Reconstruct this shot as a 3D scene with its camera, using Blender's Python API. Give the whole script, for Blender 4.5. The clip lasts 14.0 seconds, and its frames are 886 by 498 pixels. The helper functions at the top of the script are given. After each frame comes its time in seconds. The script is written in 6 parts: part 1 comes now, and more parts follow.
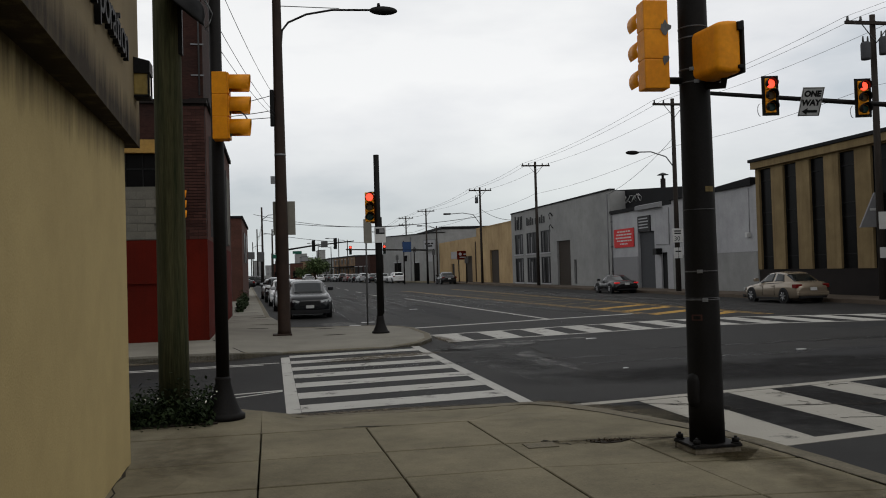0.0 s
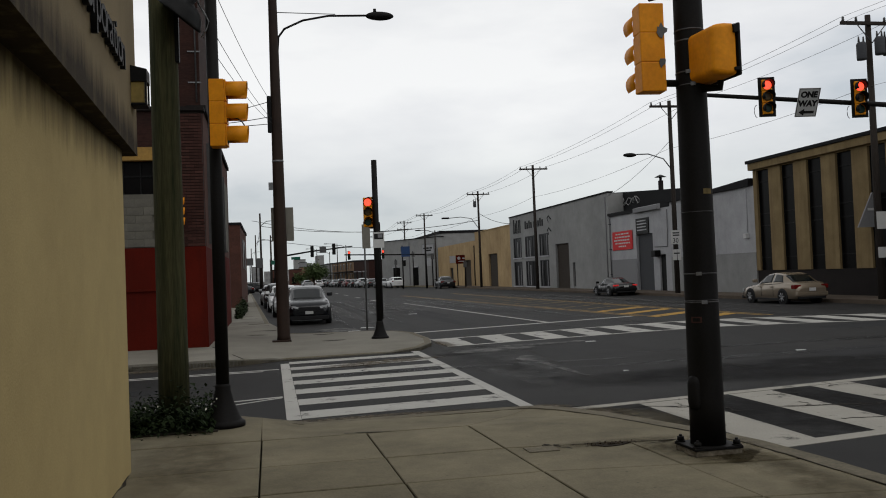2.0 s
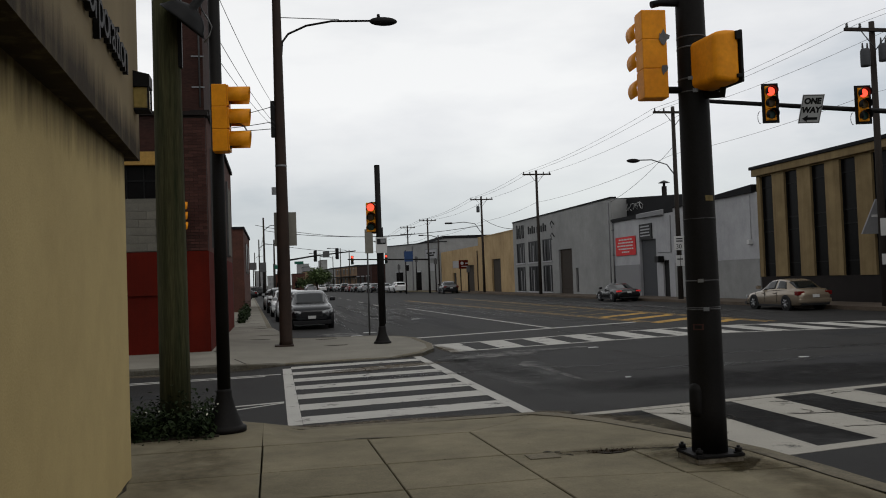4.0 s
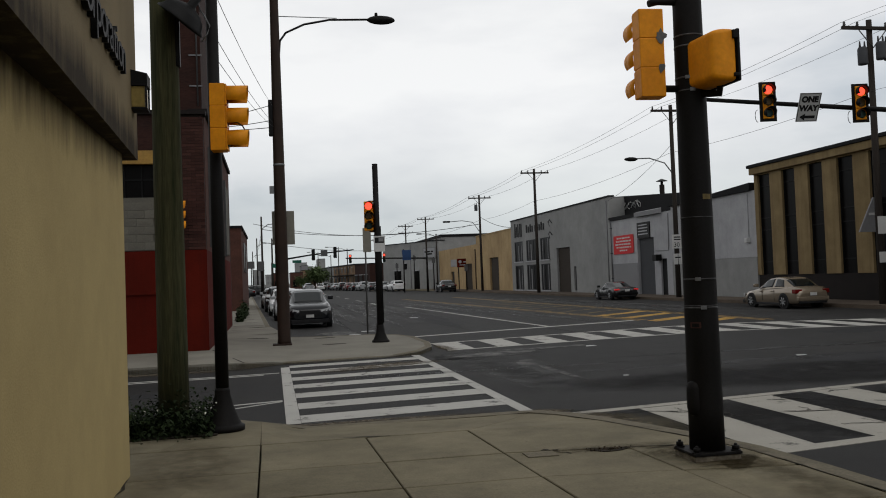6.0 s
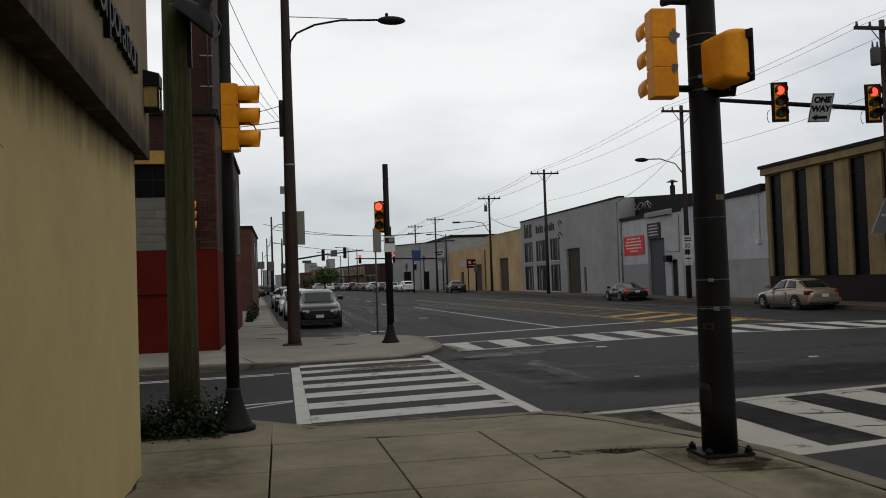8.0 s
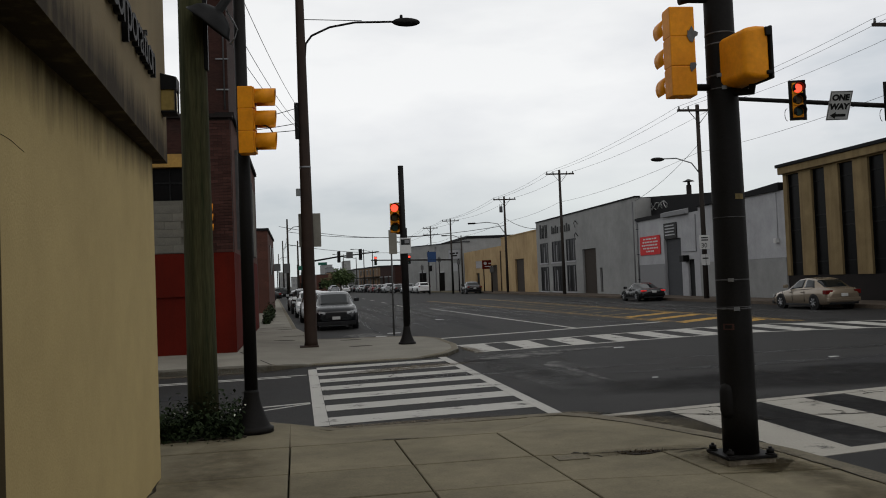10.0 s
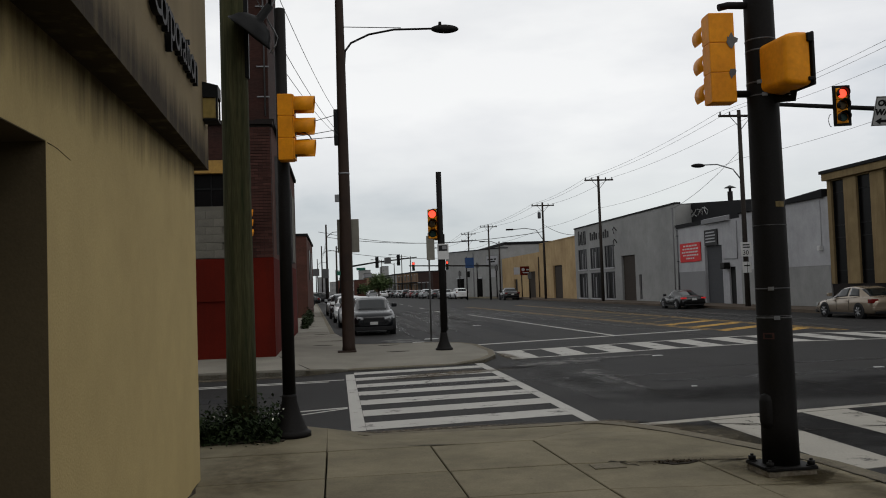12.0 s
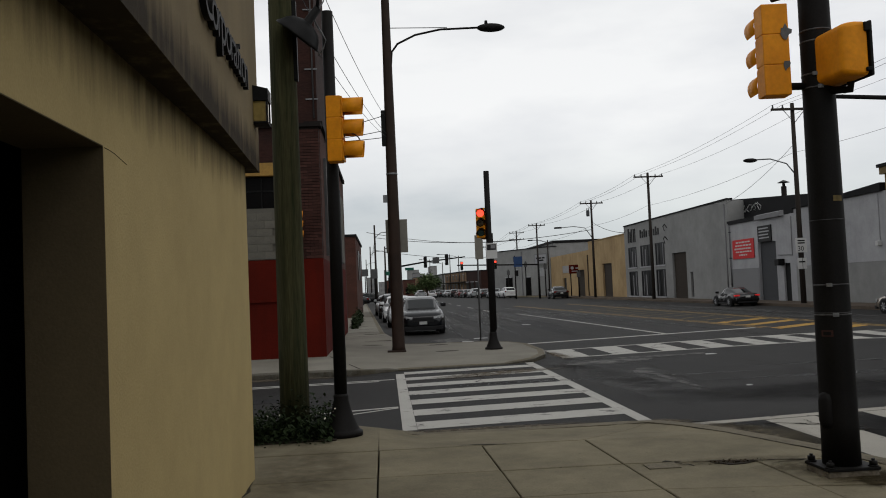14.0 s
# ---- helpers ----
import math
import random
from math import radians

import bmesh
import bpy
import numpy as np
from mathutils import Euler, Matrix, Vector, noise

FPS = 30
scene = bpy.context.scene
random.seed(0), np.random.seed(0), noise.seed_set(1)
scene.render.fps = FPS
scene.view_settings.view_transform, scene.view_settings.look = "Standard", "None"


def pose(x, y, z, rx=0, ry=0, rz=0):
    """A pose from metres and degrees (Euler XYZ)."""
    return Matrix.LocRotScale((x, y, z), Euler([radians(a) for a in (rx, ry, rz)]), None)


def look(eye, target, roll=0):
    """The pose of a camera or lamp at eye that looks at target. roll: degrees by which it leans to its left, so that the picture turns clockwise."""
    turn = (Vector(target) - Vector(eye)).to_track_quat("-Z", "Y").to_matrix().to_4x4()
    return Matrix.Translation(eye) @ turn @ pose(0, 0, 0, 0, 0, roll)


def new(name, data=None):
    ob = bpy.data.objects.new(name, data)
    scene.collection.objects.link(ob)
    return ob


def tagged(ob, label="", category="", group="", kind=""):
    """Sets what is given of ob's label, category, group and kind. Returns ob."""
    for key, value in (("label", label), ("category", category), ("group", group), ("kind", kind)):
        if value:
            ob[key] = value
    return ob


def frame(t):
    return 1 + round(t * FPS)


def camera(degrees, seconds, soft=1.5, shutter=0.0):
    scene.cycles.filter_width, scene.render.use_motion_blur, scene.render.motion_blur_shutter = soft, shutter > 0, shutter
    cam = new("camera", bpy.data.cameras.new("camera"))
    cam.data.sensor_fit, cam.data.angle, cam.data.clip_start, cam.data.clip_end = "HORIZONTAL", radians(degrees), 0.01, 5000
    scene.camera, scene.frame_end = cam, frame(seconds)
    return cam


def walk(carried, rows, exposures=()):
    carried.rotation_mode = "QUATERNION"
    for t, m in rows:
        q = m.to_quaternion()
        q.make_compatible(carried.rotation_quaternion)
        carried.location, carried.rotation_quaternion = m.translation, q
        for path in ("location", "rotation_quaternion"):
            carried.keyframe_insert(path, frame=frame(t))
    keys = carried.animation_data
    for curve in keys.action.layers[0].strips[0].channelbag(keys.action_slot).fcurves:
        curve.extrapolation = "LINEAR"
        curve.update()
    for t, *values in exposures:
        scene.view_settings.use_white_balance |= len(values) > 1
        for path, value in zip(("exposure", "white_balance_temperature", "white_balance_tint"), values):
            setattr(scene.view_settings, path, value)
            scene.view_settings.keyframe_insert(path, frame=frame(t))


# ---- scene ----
cam = camera(53.5, 14.0, soft=1.0)
# seconds, place, tilt, lean, turn
PATH = [
    (0.0, -0.014, 0.002, 1.738, 1.350, 1.667, -11.058),
    (0.5, -0.011, 0.011, 1.741, 1.390, 1.744, -11.092),
    (1.0, -0.008, 0.009, 1.743, 1.492, 2.089, -11.146),
    (1.5, -0.018, 0.016, 1.744, 1.504, 2.105, -11.206),
    (2.0, -0.015, 0.003, 1.744, 1.623, 2.274, -11.134),
    (2.5, -0.009, 0.005, 1.747, 1.764, 2.112, -11.003),
    (3.0, -0.003, 0.006, 1.754, 1.881, 1.832, -10.908),
    (5.5, 0.003, 0.006, 1.753, 1.944, 2.493, -10.958),
    (6.0, -0.000, -0.006, 1.754, 1.855, 2.143, -11.053),
    (6.5, -0.000, 0.000, 1.750, 1.800, 2.300, -11.000),
    (7.0, 0.004, 0.000, 1.748, 1.757, 2.263, -10.976),
    (7.5, 0.001, 0.003, 1.749, 1.702, 2.168, -10.896),
    (8.0, -0.012, 0.015, 1.753, 1.913, 2.011, -10.434),
    (10.5, -0.027, 0.037, 1.756, 2.050, 2.127, -9.151),
    (11.0, -0.025, 0.027, 1.757, 1.949, 1.688, -8.657),
    (11.5, -0.022, 0.037, 1.764, 2.301, 1.927, -7.941),
    (12.0, -0.019, 0.011, 1.763, 2.498, 1.955, -6.966),
    (12.5, -0.042, -0.001, 1.762, 2.505, 2.127, -6.096),
    (13.0, -0.037, 0.014, 1.768, 2.485, 1.971, -5.081),
    (13.5, -0.044, 0.046, 1.771, 2.546, 2.303, -4.336),
    (14.0, -0.031, 0.021, 1.762, 2.582, 2.432, -3.813),
]
walk(cam, [(t, pose(x, y, z, 90 + tilt, lean, turn)) for t, x, y, z, tilt, lean, turn in PATH], [(0.0, 0.0), (14.0, 0.0)])

# ---- light: an overcast sky ----
world = bpy.data.worlds.new("overcast")
scene.world = world
world.use_nodes = True
wn, wl = world.node_tree.nodes, world.node_tree.links
wn.clear()
w_out = wn.new("ShaderNodeOutputWorld")
w_bg = wn.new("ShaderNodeBackground")
w_sky = wn.new("ShaderNodeTexSky")
w_sky.sky_type, w_sky.sun_disc = "NISHITA", False
w_sky.sun_elevation, w_sky.sun_rotation = radians(55), radians(20)
w_co = wn.new("ShaderNodeTexCoord")
w_map = wn.new("ShaderNodeMapping")
w_map.inputs["Scale"].default_value = (1.6, 1.6, 5.0)
w_noise = wn.new("ShaderNodeTexNoise")
w_noise.inputs["Scale"].default_value, w_noise.inputs["Detail"].default_value = 1.5, 6
w_noise.inputs["Roughness"].default_value = 0.52
w_ramp = wn.new("ShaderNodeValToRGB")
w_ramp.color_ramp.elements[0].position, w_ramp.color_ramp.elements[0].color = 0.28, (0.565, 0.61, 0.655, 1)
w_ramp.color_ramp.elements[1].position, w_ramp.color_ramp.elements[1].color = 0.59, (0.95, 0.955, 0.955, 1)
w_mid = w_ramp.color_ramp.elements.new(0.418)
w_mid.color = (0.80, 0.812, 0.833, 1)
w_tint = wn.new("ShaderNodeVectorMath")
w_tint.operation = "SCALE"
w_tint.inputs["Scale"].default_value = 0.08
w_mix = wn.new("ShaderNodeMix")
w_mix.data_type = "RGBA"
w_mix.inputs["Factor"].default_value = 0.95
wl.new(w_co.outputs["Generated"], w_map.inputs["Vector"])
wl.new(w_map.outputs["Vector"], w_noise.inputs["Vector"])
wl.new(w_noise.outputs["Fac"], w_ramp.inputs["Fac"])
wl.new(w_sky.outputs["Color"], w_tint.inputs[0])
wl.new(w_tint.outputs["Vector"], w_mix.inputs["A"])
wl.new(w_ramp.outputs["Color"], w_mix.inputs["B"])
w_up = wn.new("ShaderNodeSeparateXYZ")
w_thick = wn.new("ShaderNodeMapRange")
w_thick.interpolation_type = "SMOOTHSTEP"
w_thick.inputs["From Min"].default_value, w_thick.inputs["From Max"].default_value = 0.15, 1.0
w_thick.inputs["To Min"].default_value, w_thick.inputs["To Max"].default_value = 1.0, 0.6
w_dim = wn.new("ShaderNodeVectorMath")
w_dim.operation = "SCALE"
wl.new(w_co.outputs["Generated"], w_up.inputs["Vector"])
wl.new(w_up.outputs["Z"], w_thick.inputs["Value"])
wl.new(w_mix.outputs["Result"], w_dim.inputs[0])
wl.new(w_thick.outputs["Result"], w_dim.inputs["Scale"])
# the cloud is greyer and thicker low over the roofs
w_low = wn.new("ShaderNodeMapRange")
w_low.interpolation_type = "SMOOTHSTEP"
w_low.inputs["From Min"].default_value, w_low.inputs["From Max"].default_value = 0.02, 0.19
w_low.inputs["To Min"].default_value, w_low.inputs["To Max"].default_value = 1.0, 0.0
wl.new(w_up.outputs["Z"], w_low.inputs["Value"])
w_haze = wn.new("ShaderNodeMix")
w_haze.data_type, w_haze.blend_type = "RGBA", "MULTIPLY"
w_haze.inputs["B"].default_value = (0.70, 0.745, 0.75, 1)
wl.new(w_low.outputs["Result"], w_haze.inputs["Factor"])
wl.new(w_dim.outputs["Vector"], w_haze.inputs["A"])
wl.new(w_haze.outputs["Result"], w_bg.inputs["Color"])
w_bg.inputs["Strength"].default_value = 1.0
wl.new(w_bg.outputs["Background"], w_out.inputs["Surface"])

sun = new("sun", bpy.data.lights.new("sun", "SUN"))
sun.data.energy, sun.data.angle, sun.data.color = 0.5, radians(40), (1.0, 0.97, 0.93)
sun.matrix_world = look((0, 0, 50), (-18, 26, 0))


# ---- materials ----
def material(name, color, rough=0.8, metal=0.0, grain=30.0, vary=0.25, blotch=1.2, bump=0.15, second=None, stain=0.0,
             per_piece=0.0, stretch=(1, 1, 1), gloss=0.2):
    """A surface with fine grain, broad blotches of a second colour and a little relief."""
    m = bpy.data.materials.new(name)
    m.use_nodes = True
    nt = m.node_tree
    n, l = nt.nodes, nt.links
    b = n["Principled BSDF"]
    b.inputs["Roughness"].default_value, b.inputs["Metallic"].default_value = rough, metal
    b.inputs["Specular IOR Level"].default_value = gloss
    co = n.new("ShaderNodeTexCoord")
    mp = n.new("ShaderNodeMapping")
    mp.inputs["Scale"].default_value = stretch
    l.new(co.outputs["Object"], mp.inputs["Vector"])
    fine = n.new("ShaderNodeTexNoise")
    fine.inputs["Scale"].default_value, fine.inputs["Detail"].default_value = grain, 5
    broad = n.new("ShaderNodeTexNoise")
    broad.inputs["Scale"].default_value, broad.inputs["Detail"].default_value = blotch, 6
    broad.inputs["Roughness"].default_value = 0.62
    for t in (fine, broad):
        l.new(mp.outputs["Vector"], t.inputs["Vector"])
    second = second or tuple(c * (1 - vary) for c in color)
    mix = n.new("ShaderNodeMix")
    mix.data_type = "RGBA"
    ramp = n.new("ShaderNodeMapRange")
    ramp.inputs["From Min"].default_value, ramp.inputs["From Max"].default_value = 0.38, 0.68
    l.new(broad.outputs["Fac"], ramp.inputs["Value"])
    l.new(ramp.outputs["Result"], mix.inputs["Factor"])
    mix.inputs["A"].default_value, mix.inputs["B"].default_value = (*color, 1), (*second, 1)
    hsv = n.new("ShaderNodeHueSaturation")
    l.new(mix.outputs["Result"], hsv.inputs["Color"])
    val = n.new("ShaderNodeMapRange")
    val.inputs["From Min"].default_value, val.inputs["From Max"].default_value = 0.25, 0.75
    val.inputs["To Min"].default_value, val.inputs["To Max"].default_value = 1 - vary, 1 + vary
    l.new(fine.outputs["Fac"], val.inputs["Value"])
    last = val.outputs["Result"]
    if per_piece:
        info = n.new("ShaderNodeObjectInfo")
        pr = n.new("ShaderNodeMapRange")
        pr.inputs["To Min"].default_value, pr.inputs["To Max"].default_value = 1 - per_piece, 1 + per_piece
        l.new(info.outputs["Random"], pr.inputs["Value"])
        mul = n.new("ShaderNodeMath")
        mul.operation = "MULTIPLY"
        l.new(last, mul.inputs[0])
        l.new(pr.outputs["Result"], mul.inputs[1])
        last = mul.outputs["Value"]
    l.new(last, hsv.inputs["Value"])
    l.new(hsv.outputs["Color"], b.inputs["Base Color"])
    if stain:
        rr = n.new("ShaderNodeMapRange")
        rr.inputs["To Min"].default_value, rr.inputs["To Max"].default_value = max(0, rough - stain), min(1, rough + stain)
        l.new(broad.outputs["Fac"], rr.inputs["Value"])
        l.new(rr.outputs["Result"], b.inputs["Roughness"])
    if bump:
        bp = n.new("ShaderNodeBump")
        bp.inputs["Strength"].default_value, bp.inputs["Distance"].default_value = bump, 0.01
        l.new(fine.outputs["Fac"], bp.inputs["Height"])
        l.new(bp.outputs["Normal"], b.inputs["Normal"])
    return m


def glow(name, color, strength):
    m = bpy.data.materials.new(name)
    m.use_nodes = True
    b = m.node_tree.nodes["Principled BSDF"]
    b.inputs["Base Color"].default_value = (*color, 1)
    b.inputs["Emission Color"].default_value = (*color, 1)
    b.inputs["Emission Strength"].default_value = strength
    return m


def mottle(m, scale, low, high, spots=0.0):
    """Uneven tone of a middle size, with a few dark spots, multiplied onto the base colour."""
    n, l = m.node_tree.nodes, m.node_tree.links
    b = n["Principled BSDF"]
    src = b.inputs["Base Color"].links[0].from_socket
    co = n.new("ShaderNodeTexCoord")
    ns = n.new("ShaderNodeTexNoise")
    ns.inputs["Scale"].default_value, ns.inputs["Detail"].default_value, ns.inputs["Roughness"].default_value = scale, 8, 0.7
    l.new(co.outputs["Object"], ns.inputs["Vector"])
    mr = n.new("ShaderNodeMapRange")
    mr.inputs["From Min"].default_value, mr.inputs["From Max"].default_value = 0.3, 0.7
    mr.inputs["To Min"].default_value, mr.inputs["To Max"].default_value = low, high
    l.new(ns.outputs["Fac"], mr.inputs["Value"])
    last = mr.outputs["Result"]
    if spots:
        vo = n.new("ShaderNodeTexVoronoi")
        vo.inputs["Scale"].default_value = scale * 2.3
        l.new(co.outputs["Object"], vo.inputs["Vector"])
        sp = n.new("ShaderNodeMapRange")
        sp.inputs["From Min"].default_value, sp.inputs["From Max"].default_value = 0.04, 0.09
        sp.inputs["To Min"].default_value, sp.inputs["To Max"].default_value = 1 - spots, 1.0
        l.new(vo.outputs["Distance"], sp.inputs["Value"])
        mu = n.new("ShaderNodeMath")
        mu.operation = "MULTIPLY"
        l.new(last, mu.inputs[0])
        l.new(sp.outputs["Result"], mu.inputs[1])
        last = mu.outputs["Value"]
    sc = n.new("ShaderNodeVectorMath")
    sc.operation = "SCALE"
    l.new(src, sc.inputs[0])
    l.new(last, sc.inputs["Scale"])
    l.new(sc.outputs["Vector"], b.inputs["Base Color"])


def worn_paint(name, color, under, amount=0.5):
    """Road paint, scuffed away in spots and cracks down to the asphalt."""
    m = material(name, color, 0.75, grain=60, vary=0.12, blotch=0.9, bump=0.1)
    n, l = m.node_tree.nodes, m.node_tree.links
    b = n["Principled BSDF"]
    src = b.inputs["Base Color"].links[0].from_socket
    co = n.new("ShaderNodeTexCoord")
    rub = n.new("ShaderNodeTexNoise")
    rub.inputs["Scale"].default_value, rub.inputs["Detail"].default_value, rub.inputs["Roughness"].default_value = 2.2, 9, 0.72
    l.new(co.outputs["Object"], rub.inputs["Vector"])
    r = n.new("ShaderNodeMapRange")
    r.inputs["From Min"].default_value, r.inputs["From Max"].default_value = amount, amount + 0.09
    l.new(rub.outputs["Fac"], r.inputs["Value"])
    mx = n.new("ShaderNodeMix")
    mx.data_type = "RGBA"
    mx.inputs["B"].default_value = (*under, 1)
    l.new(r.outputs["Result"], mx.inputs["Factor"])
    l.new(src, mx.inputs["A"])
    l.new(mx.outputs["Result"], b.inputs["Base Color"])
    return m


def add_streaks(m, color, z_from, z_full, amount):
    """Black mould in ragged runs from a drip edge; the stucco takes shade with it."""
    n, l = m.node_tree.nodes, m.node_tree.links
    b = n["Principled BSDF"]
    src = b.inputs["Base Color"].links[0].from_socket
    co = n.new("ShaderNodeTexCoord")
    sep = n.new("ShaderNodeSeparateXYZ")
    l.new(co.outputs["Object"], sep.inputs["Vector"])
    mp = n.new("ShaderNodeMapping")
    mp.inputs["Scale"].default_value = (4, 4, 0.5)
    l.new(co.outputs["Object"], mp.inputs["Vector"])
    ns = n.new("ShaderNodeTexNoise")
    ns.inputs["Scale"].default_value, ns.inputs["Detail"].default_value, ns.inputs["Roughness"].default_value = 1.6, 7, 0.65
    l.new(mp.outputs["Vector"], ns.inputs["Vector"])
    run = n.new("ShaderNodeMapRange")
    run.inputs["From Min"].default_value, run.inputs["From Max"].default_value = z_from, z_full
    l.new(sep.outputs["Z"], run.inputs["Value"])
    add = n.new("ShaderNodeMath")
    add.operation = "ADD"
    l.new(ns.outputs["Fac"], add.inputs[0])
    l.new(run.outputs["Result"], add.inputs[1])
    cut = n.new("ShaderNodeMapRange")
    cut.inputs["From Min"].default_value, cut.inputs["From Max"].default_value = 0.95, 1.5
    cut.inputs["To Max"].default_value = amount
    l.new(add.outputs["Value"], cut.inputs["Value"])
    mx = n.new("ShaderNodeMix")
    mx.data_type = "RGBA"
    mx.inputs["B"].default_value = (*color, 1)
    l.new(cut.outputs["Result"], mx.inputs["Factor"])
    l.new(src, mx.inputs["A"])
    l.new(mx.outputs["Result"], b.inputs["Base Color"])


ASPHALT_C = (0.0142, 0.0136, 0.0132)
M_asphalt = material("asphalt", ASPHALT_C, 0.76, grain=90, vary=0.3, blotch=0.28, bump=0.35, second=(0.025, 0.0242, 0.0232), stain=0.1, gloss=0.15)
M_patch = material("asphalt_patch", (0.018, 0.018, 0.019), 0.85, grain=90, vary=0.3, blotch=0.8, bump=0.3)
M_scuff = worn_paint("pale_scuff", (0.12, 0.116, 0.108), ASPHALT_C, 0.44)
M_ground = material("earth", (0.06, 0.055, 0.045), 0.95, grain=4, vary=0.3, blotch=0.1)
M_slab = material("concrete_slab", (0.182, 0.158, 0.104), 0.9, grain=55, vary=0.13, blotch=0.9, bump=0.25, second=(0.130, 0.113, 0.074), per_piece=0.06)
M_joint = material("joint_dirt", (0.026, 0.021, 0.015), 0.95, grain=40, vary=0.3)
M_curb = material("curb_concrete", (0.145, 0.126, 0.088), 0.9, grain=40, vary=0.2, blotch=1.5, second=(0.12, 0.105, 0.075))
M_white = worn_paint("white_road_paint", (0.385, 0.375, 0.345), ASPHALT_C, 0.565)
M_dullwhite = worn_paint("grimy_white_road_paint", (0.315, 0.298, 0.258), ASPHALT_C, 0.575)
M_yellow = worn_paint("yellow_road_paint", (0.42, 0.24, 0.04), ASPHALT_C, 0.52)
M_faintyellow = worn_paint("rubbed_yellow_paint", (0.17, 0.115, 0.035), ASPHALT_C, 0.45)
M_rubbedyellow = worn_paint("half_rubbed_yellow_paint", (0.27, 0.165, 0.04), ASPHALT_C, 0.5)
M_stucco = material("yellow_stucco", (0.405, 0.315, 0.145), 0.92, grain=120, vary=0.07, blotch=0.7, bump=0.3, second=(0.36, 0.277, 0.126), stretch=(1, 1, 0.6))
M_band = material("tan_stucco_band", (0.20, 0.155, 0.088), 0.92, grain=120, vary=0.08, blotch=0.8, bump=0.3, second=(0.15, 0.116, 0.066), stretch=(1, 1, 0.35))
# the stucco runs also hold the shade that falls under the fascia
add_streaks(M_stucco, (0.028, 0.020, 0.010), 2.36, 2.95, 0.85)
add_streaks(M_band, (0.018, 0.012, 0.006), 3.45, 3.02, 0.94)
mottle(M_slab, 2.6, 0.80, 1.18, 0.35)
mottle(M_curb, 5.0, 0.7, 1.2, 0.3)
mottle(M_asphalt, 0.9, 0.72, 1.28, 0.25)
mottle(M_stucco, 3.0, 0.93, 1.06)
# wall tone darkened to stand for shade inside the doorway
M_recess_shade = material("recess_shade_brown", (0.10, 0.077, 0.043), 0.9, grain=90, vary=0.1, blotch=0.8, second=(0.075, 0.058, 0.032))
M_sidepave = material("stained_side_pavement", (0.105, 0.082, 0.062), 0.92, grain=20, vary=0.3, blotch=0.5, second=(0.06, 0.045, 0.033))
M_farslab = material("far_concrete", (0.205, 0.192, 0.160), 0.9, grain=35, vary=0.12, blotch=0.6, second=(0.15, 0.14, 0.115))
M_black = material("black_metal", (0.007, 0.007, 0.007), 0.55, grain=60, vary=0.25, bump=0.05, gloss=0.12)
M_pole = material("black_painted_steel", (0.0065, 0.0058, 0.0052), 0.6, grain=50, vary=0.25, blotch=2.5, bump=0.08, second=(0.0095, 0.0088, 0.0085), stain=0.12, gloss=0.12)
M_brownpole = material("brown_painted_steel", (0.020, 0.0115, 0.008), 0.65, grain=50, vary=0.25, blotch=2.0, second=(0.03, 0.017, 0.011))
M_steel = material("galvanised_steel", (0.20, 0.205, 0.21), 0.5, 0.6, grain=40, vary=0.2, bump=0.03)
M_strap = material("weathered_steel_strap", (0.10, 0.10, 0.102), 0.55, 0.5, grain=9, vary=0.6, blotch=7, bump=0.03, second=(0.03, 0.028, 0.026))
M_sigyellow = material("signal_yellow_paint", (0.76, 0.285, 0.005), 0.5, grain=30, vary=0.08, blotch=6, bump=0.04, second=(0.64, 0.225, 0.004))
M_peel = material("grey_peeled_paint", (0.13, 0.13, 0.13), 0.8, grain=40, vary=0.2)
M_wood = material("weathered_pole_wood", (0.052, 0.050, 0.022), 0.9, grain=14, vary=0.35, blotch=3, bump=0.4, second=(0.020, 0.024, 0.009), stretch=(6, 6, 0.4))
M_grout = material("pale_grout", (0.20, 0.175, 0.135), 0.92, grain=45, vary=0.25, blotch=9, second=(0.09, 0.075, 0.055))
M_tag = material("torn_yellow_tag", (0.16, 0.12, 0.05), 0.8, grain=30, vary=0.3)
M_darkwood = material("dark_pole_wood", (0.032, 0.026, 0.022), 0.9, grain=14, vary=0.3, blotch=3, bump=0.3, stretch=(5, 5, 0.4))
M_wire = material("cable_rubber", (0.03, 0.03, 0.032), 0.6, grain=10, vary=0.1, bump=0)
M_brick = material("dark_red_brick", (0.058, 0.023, 0.017), 0.9, grain=60, vary=0.22, blotch=1.0, second=(0.036, 0.017, 0.014), per_piece=0.3)
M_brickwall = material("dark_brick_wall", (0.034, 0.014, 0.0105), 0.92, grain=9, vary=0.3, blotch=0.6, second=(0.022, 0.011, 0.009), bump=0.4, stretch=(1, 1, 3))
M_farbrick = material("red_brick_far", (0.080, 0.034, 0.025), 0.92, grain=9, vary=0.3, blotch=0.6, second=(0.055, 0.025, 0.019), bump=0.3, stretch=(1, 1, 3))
M_mortar = material("dark_mortar", (0.022, 0.017, 0.014), 0.95, grain=60, vary=0.2)
M_redpaint = material("dark_red_wall_paint", (0.088, 0.008, 0.004), 0.9, grain=25, vary=0.1, blotch=0.8, second=(0.064, 0.0065, 0.0035), gloss=0.08)
M_block = material("grey_concrete_block", (0.135, 0.127, 0.105), 0.92, grain=45, vary=0.15, second=(0.10, 0.094, 0.08), per_piece=0.1)
M_lintel = material("ochre_lintel", (0.34, 0.20, 0.05), 0.8, grain=20, vary=0.15, second=(0.20, 0.12, 0.04))
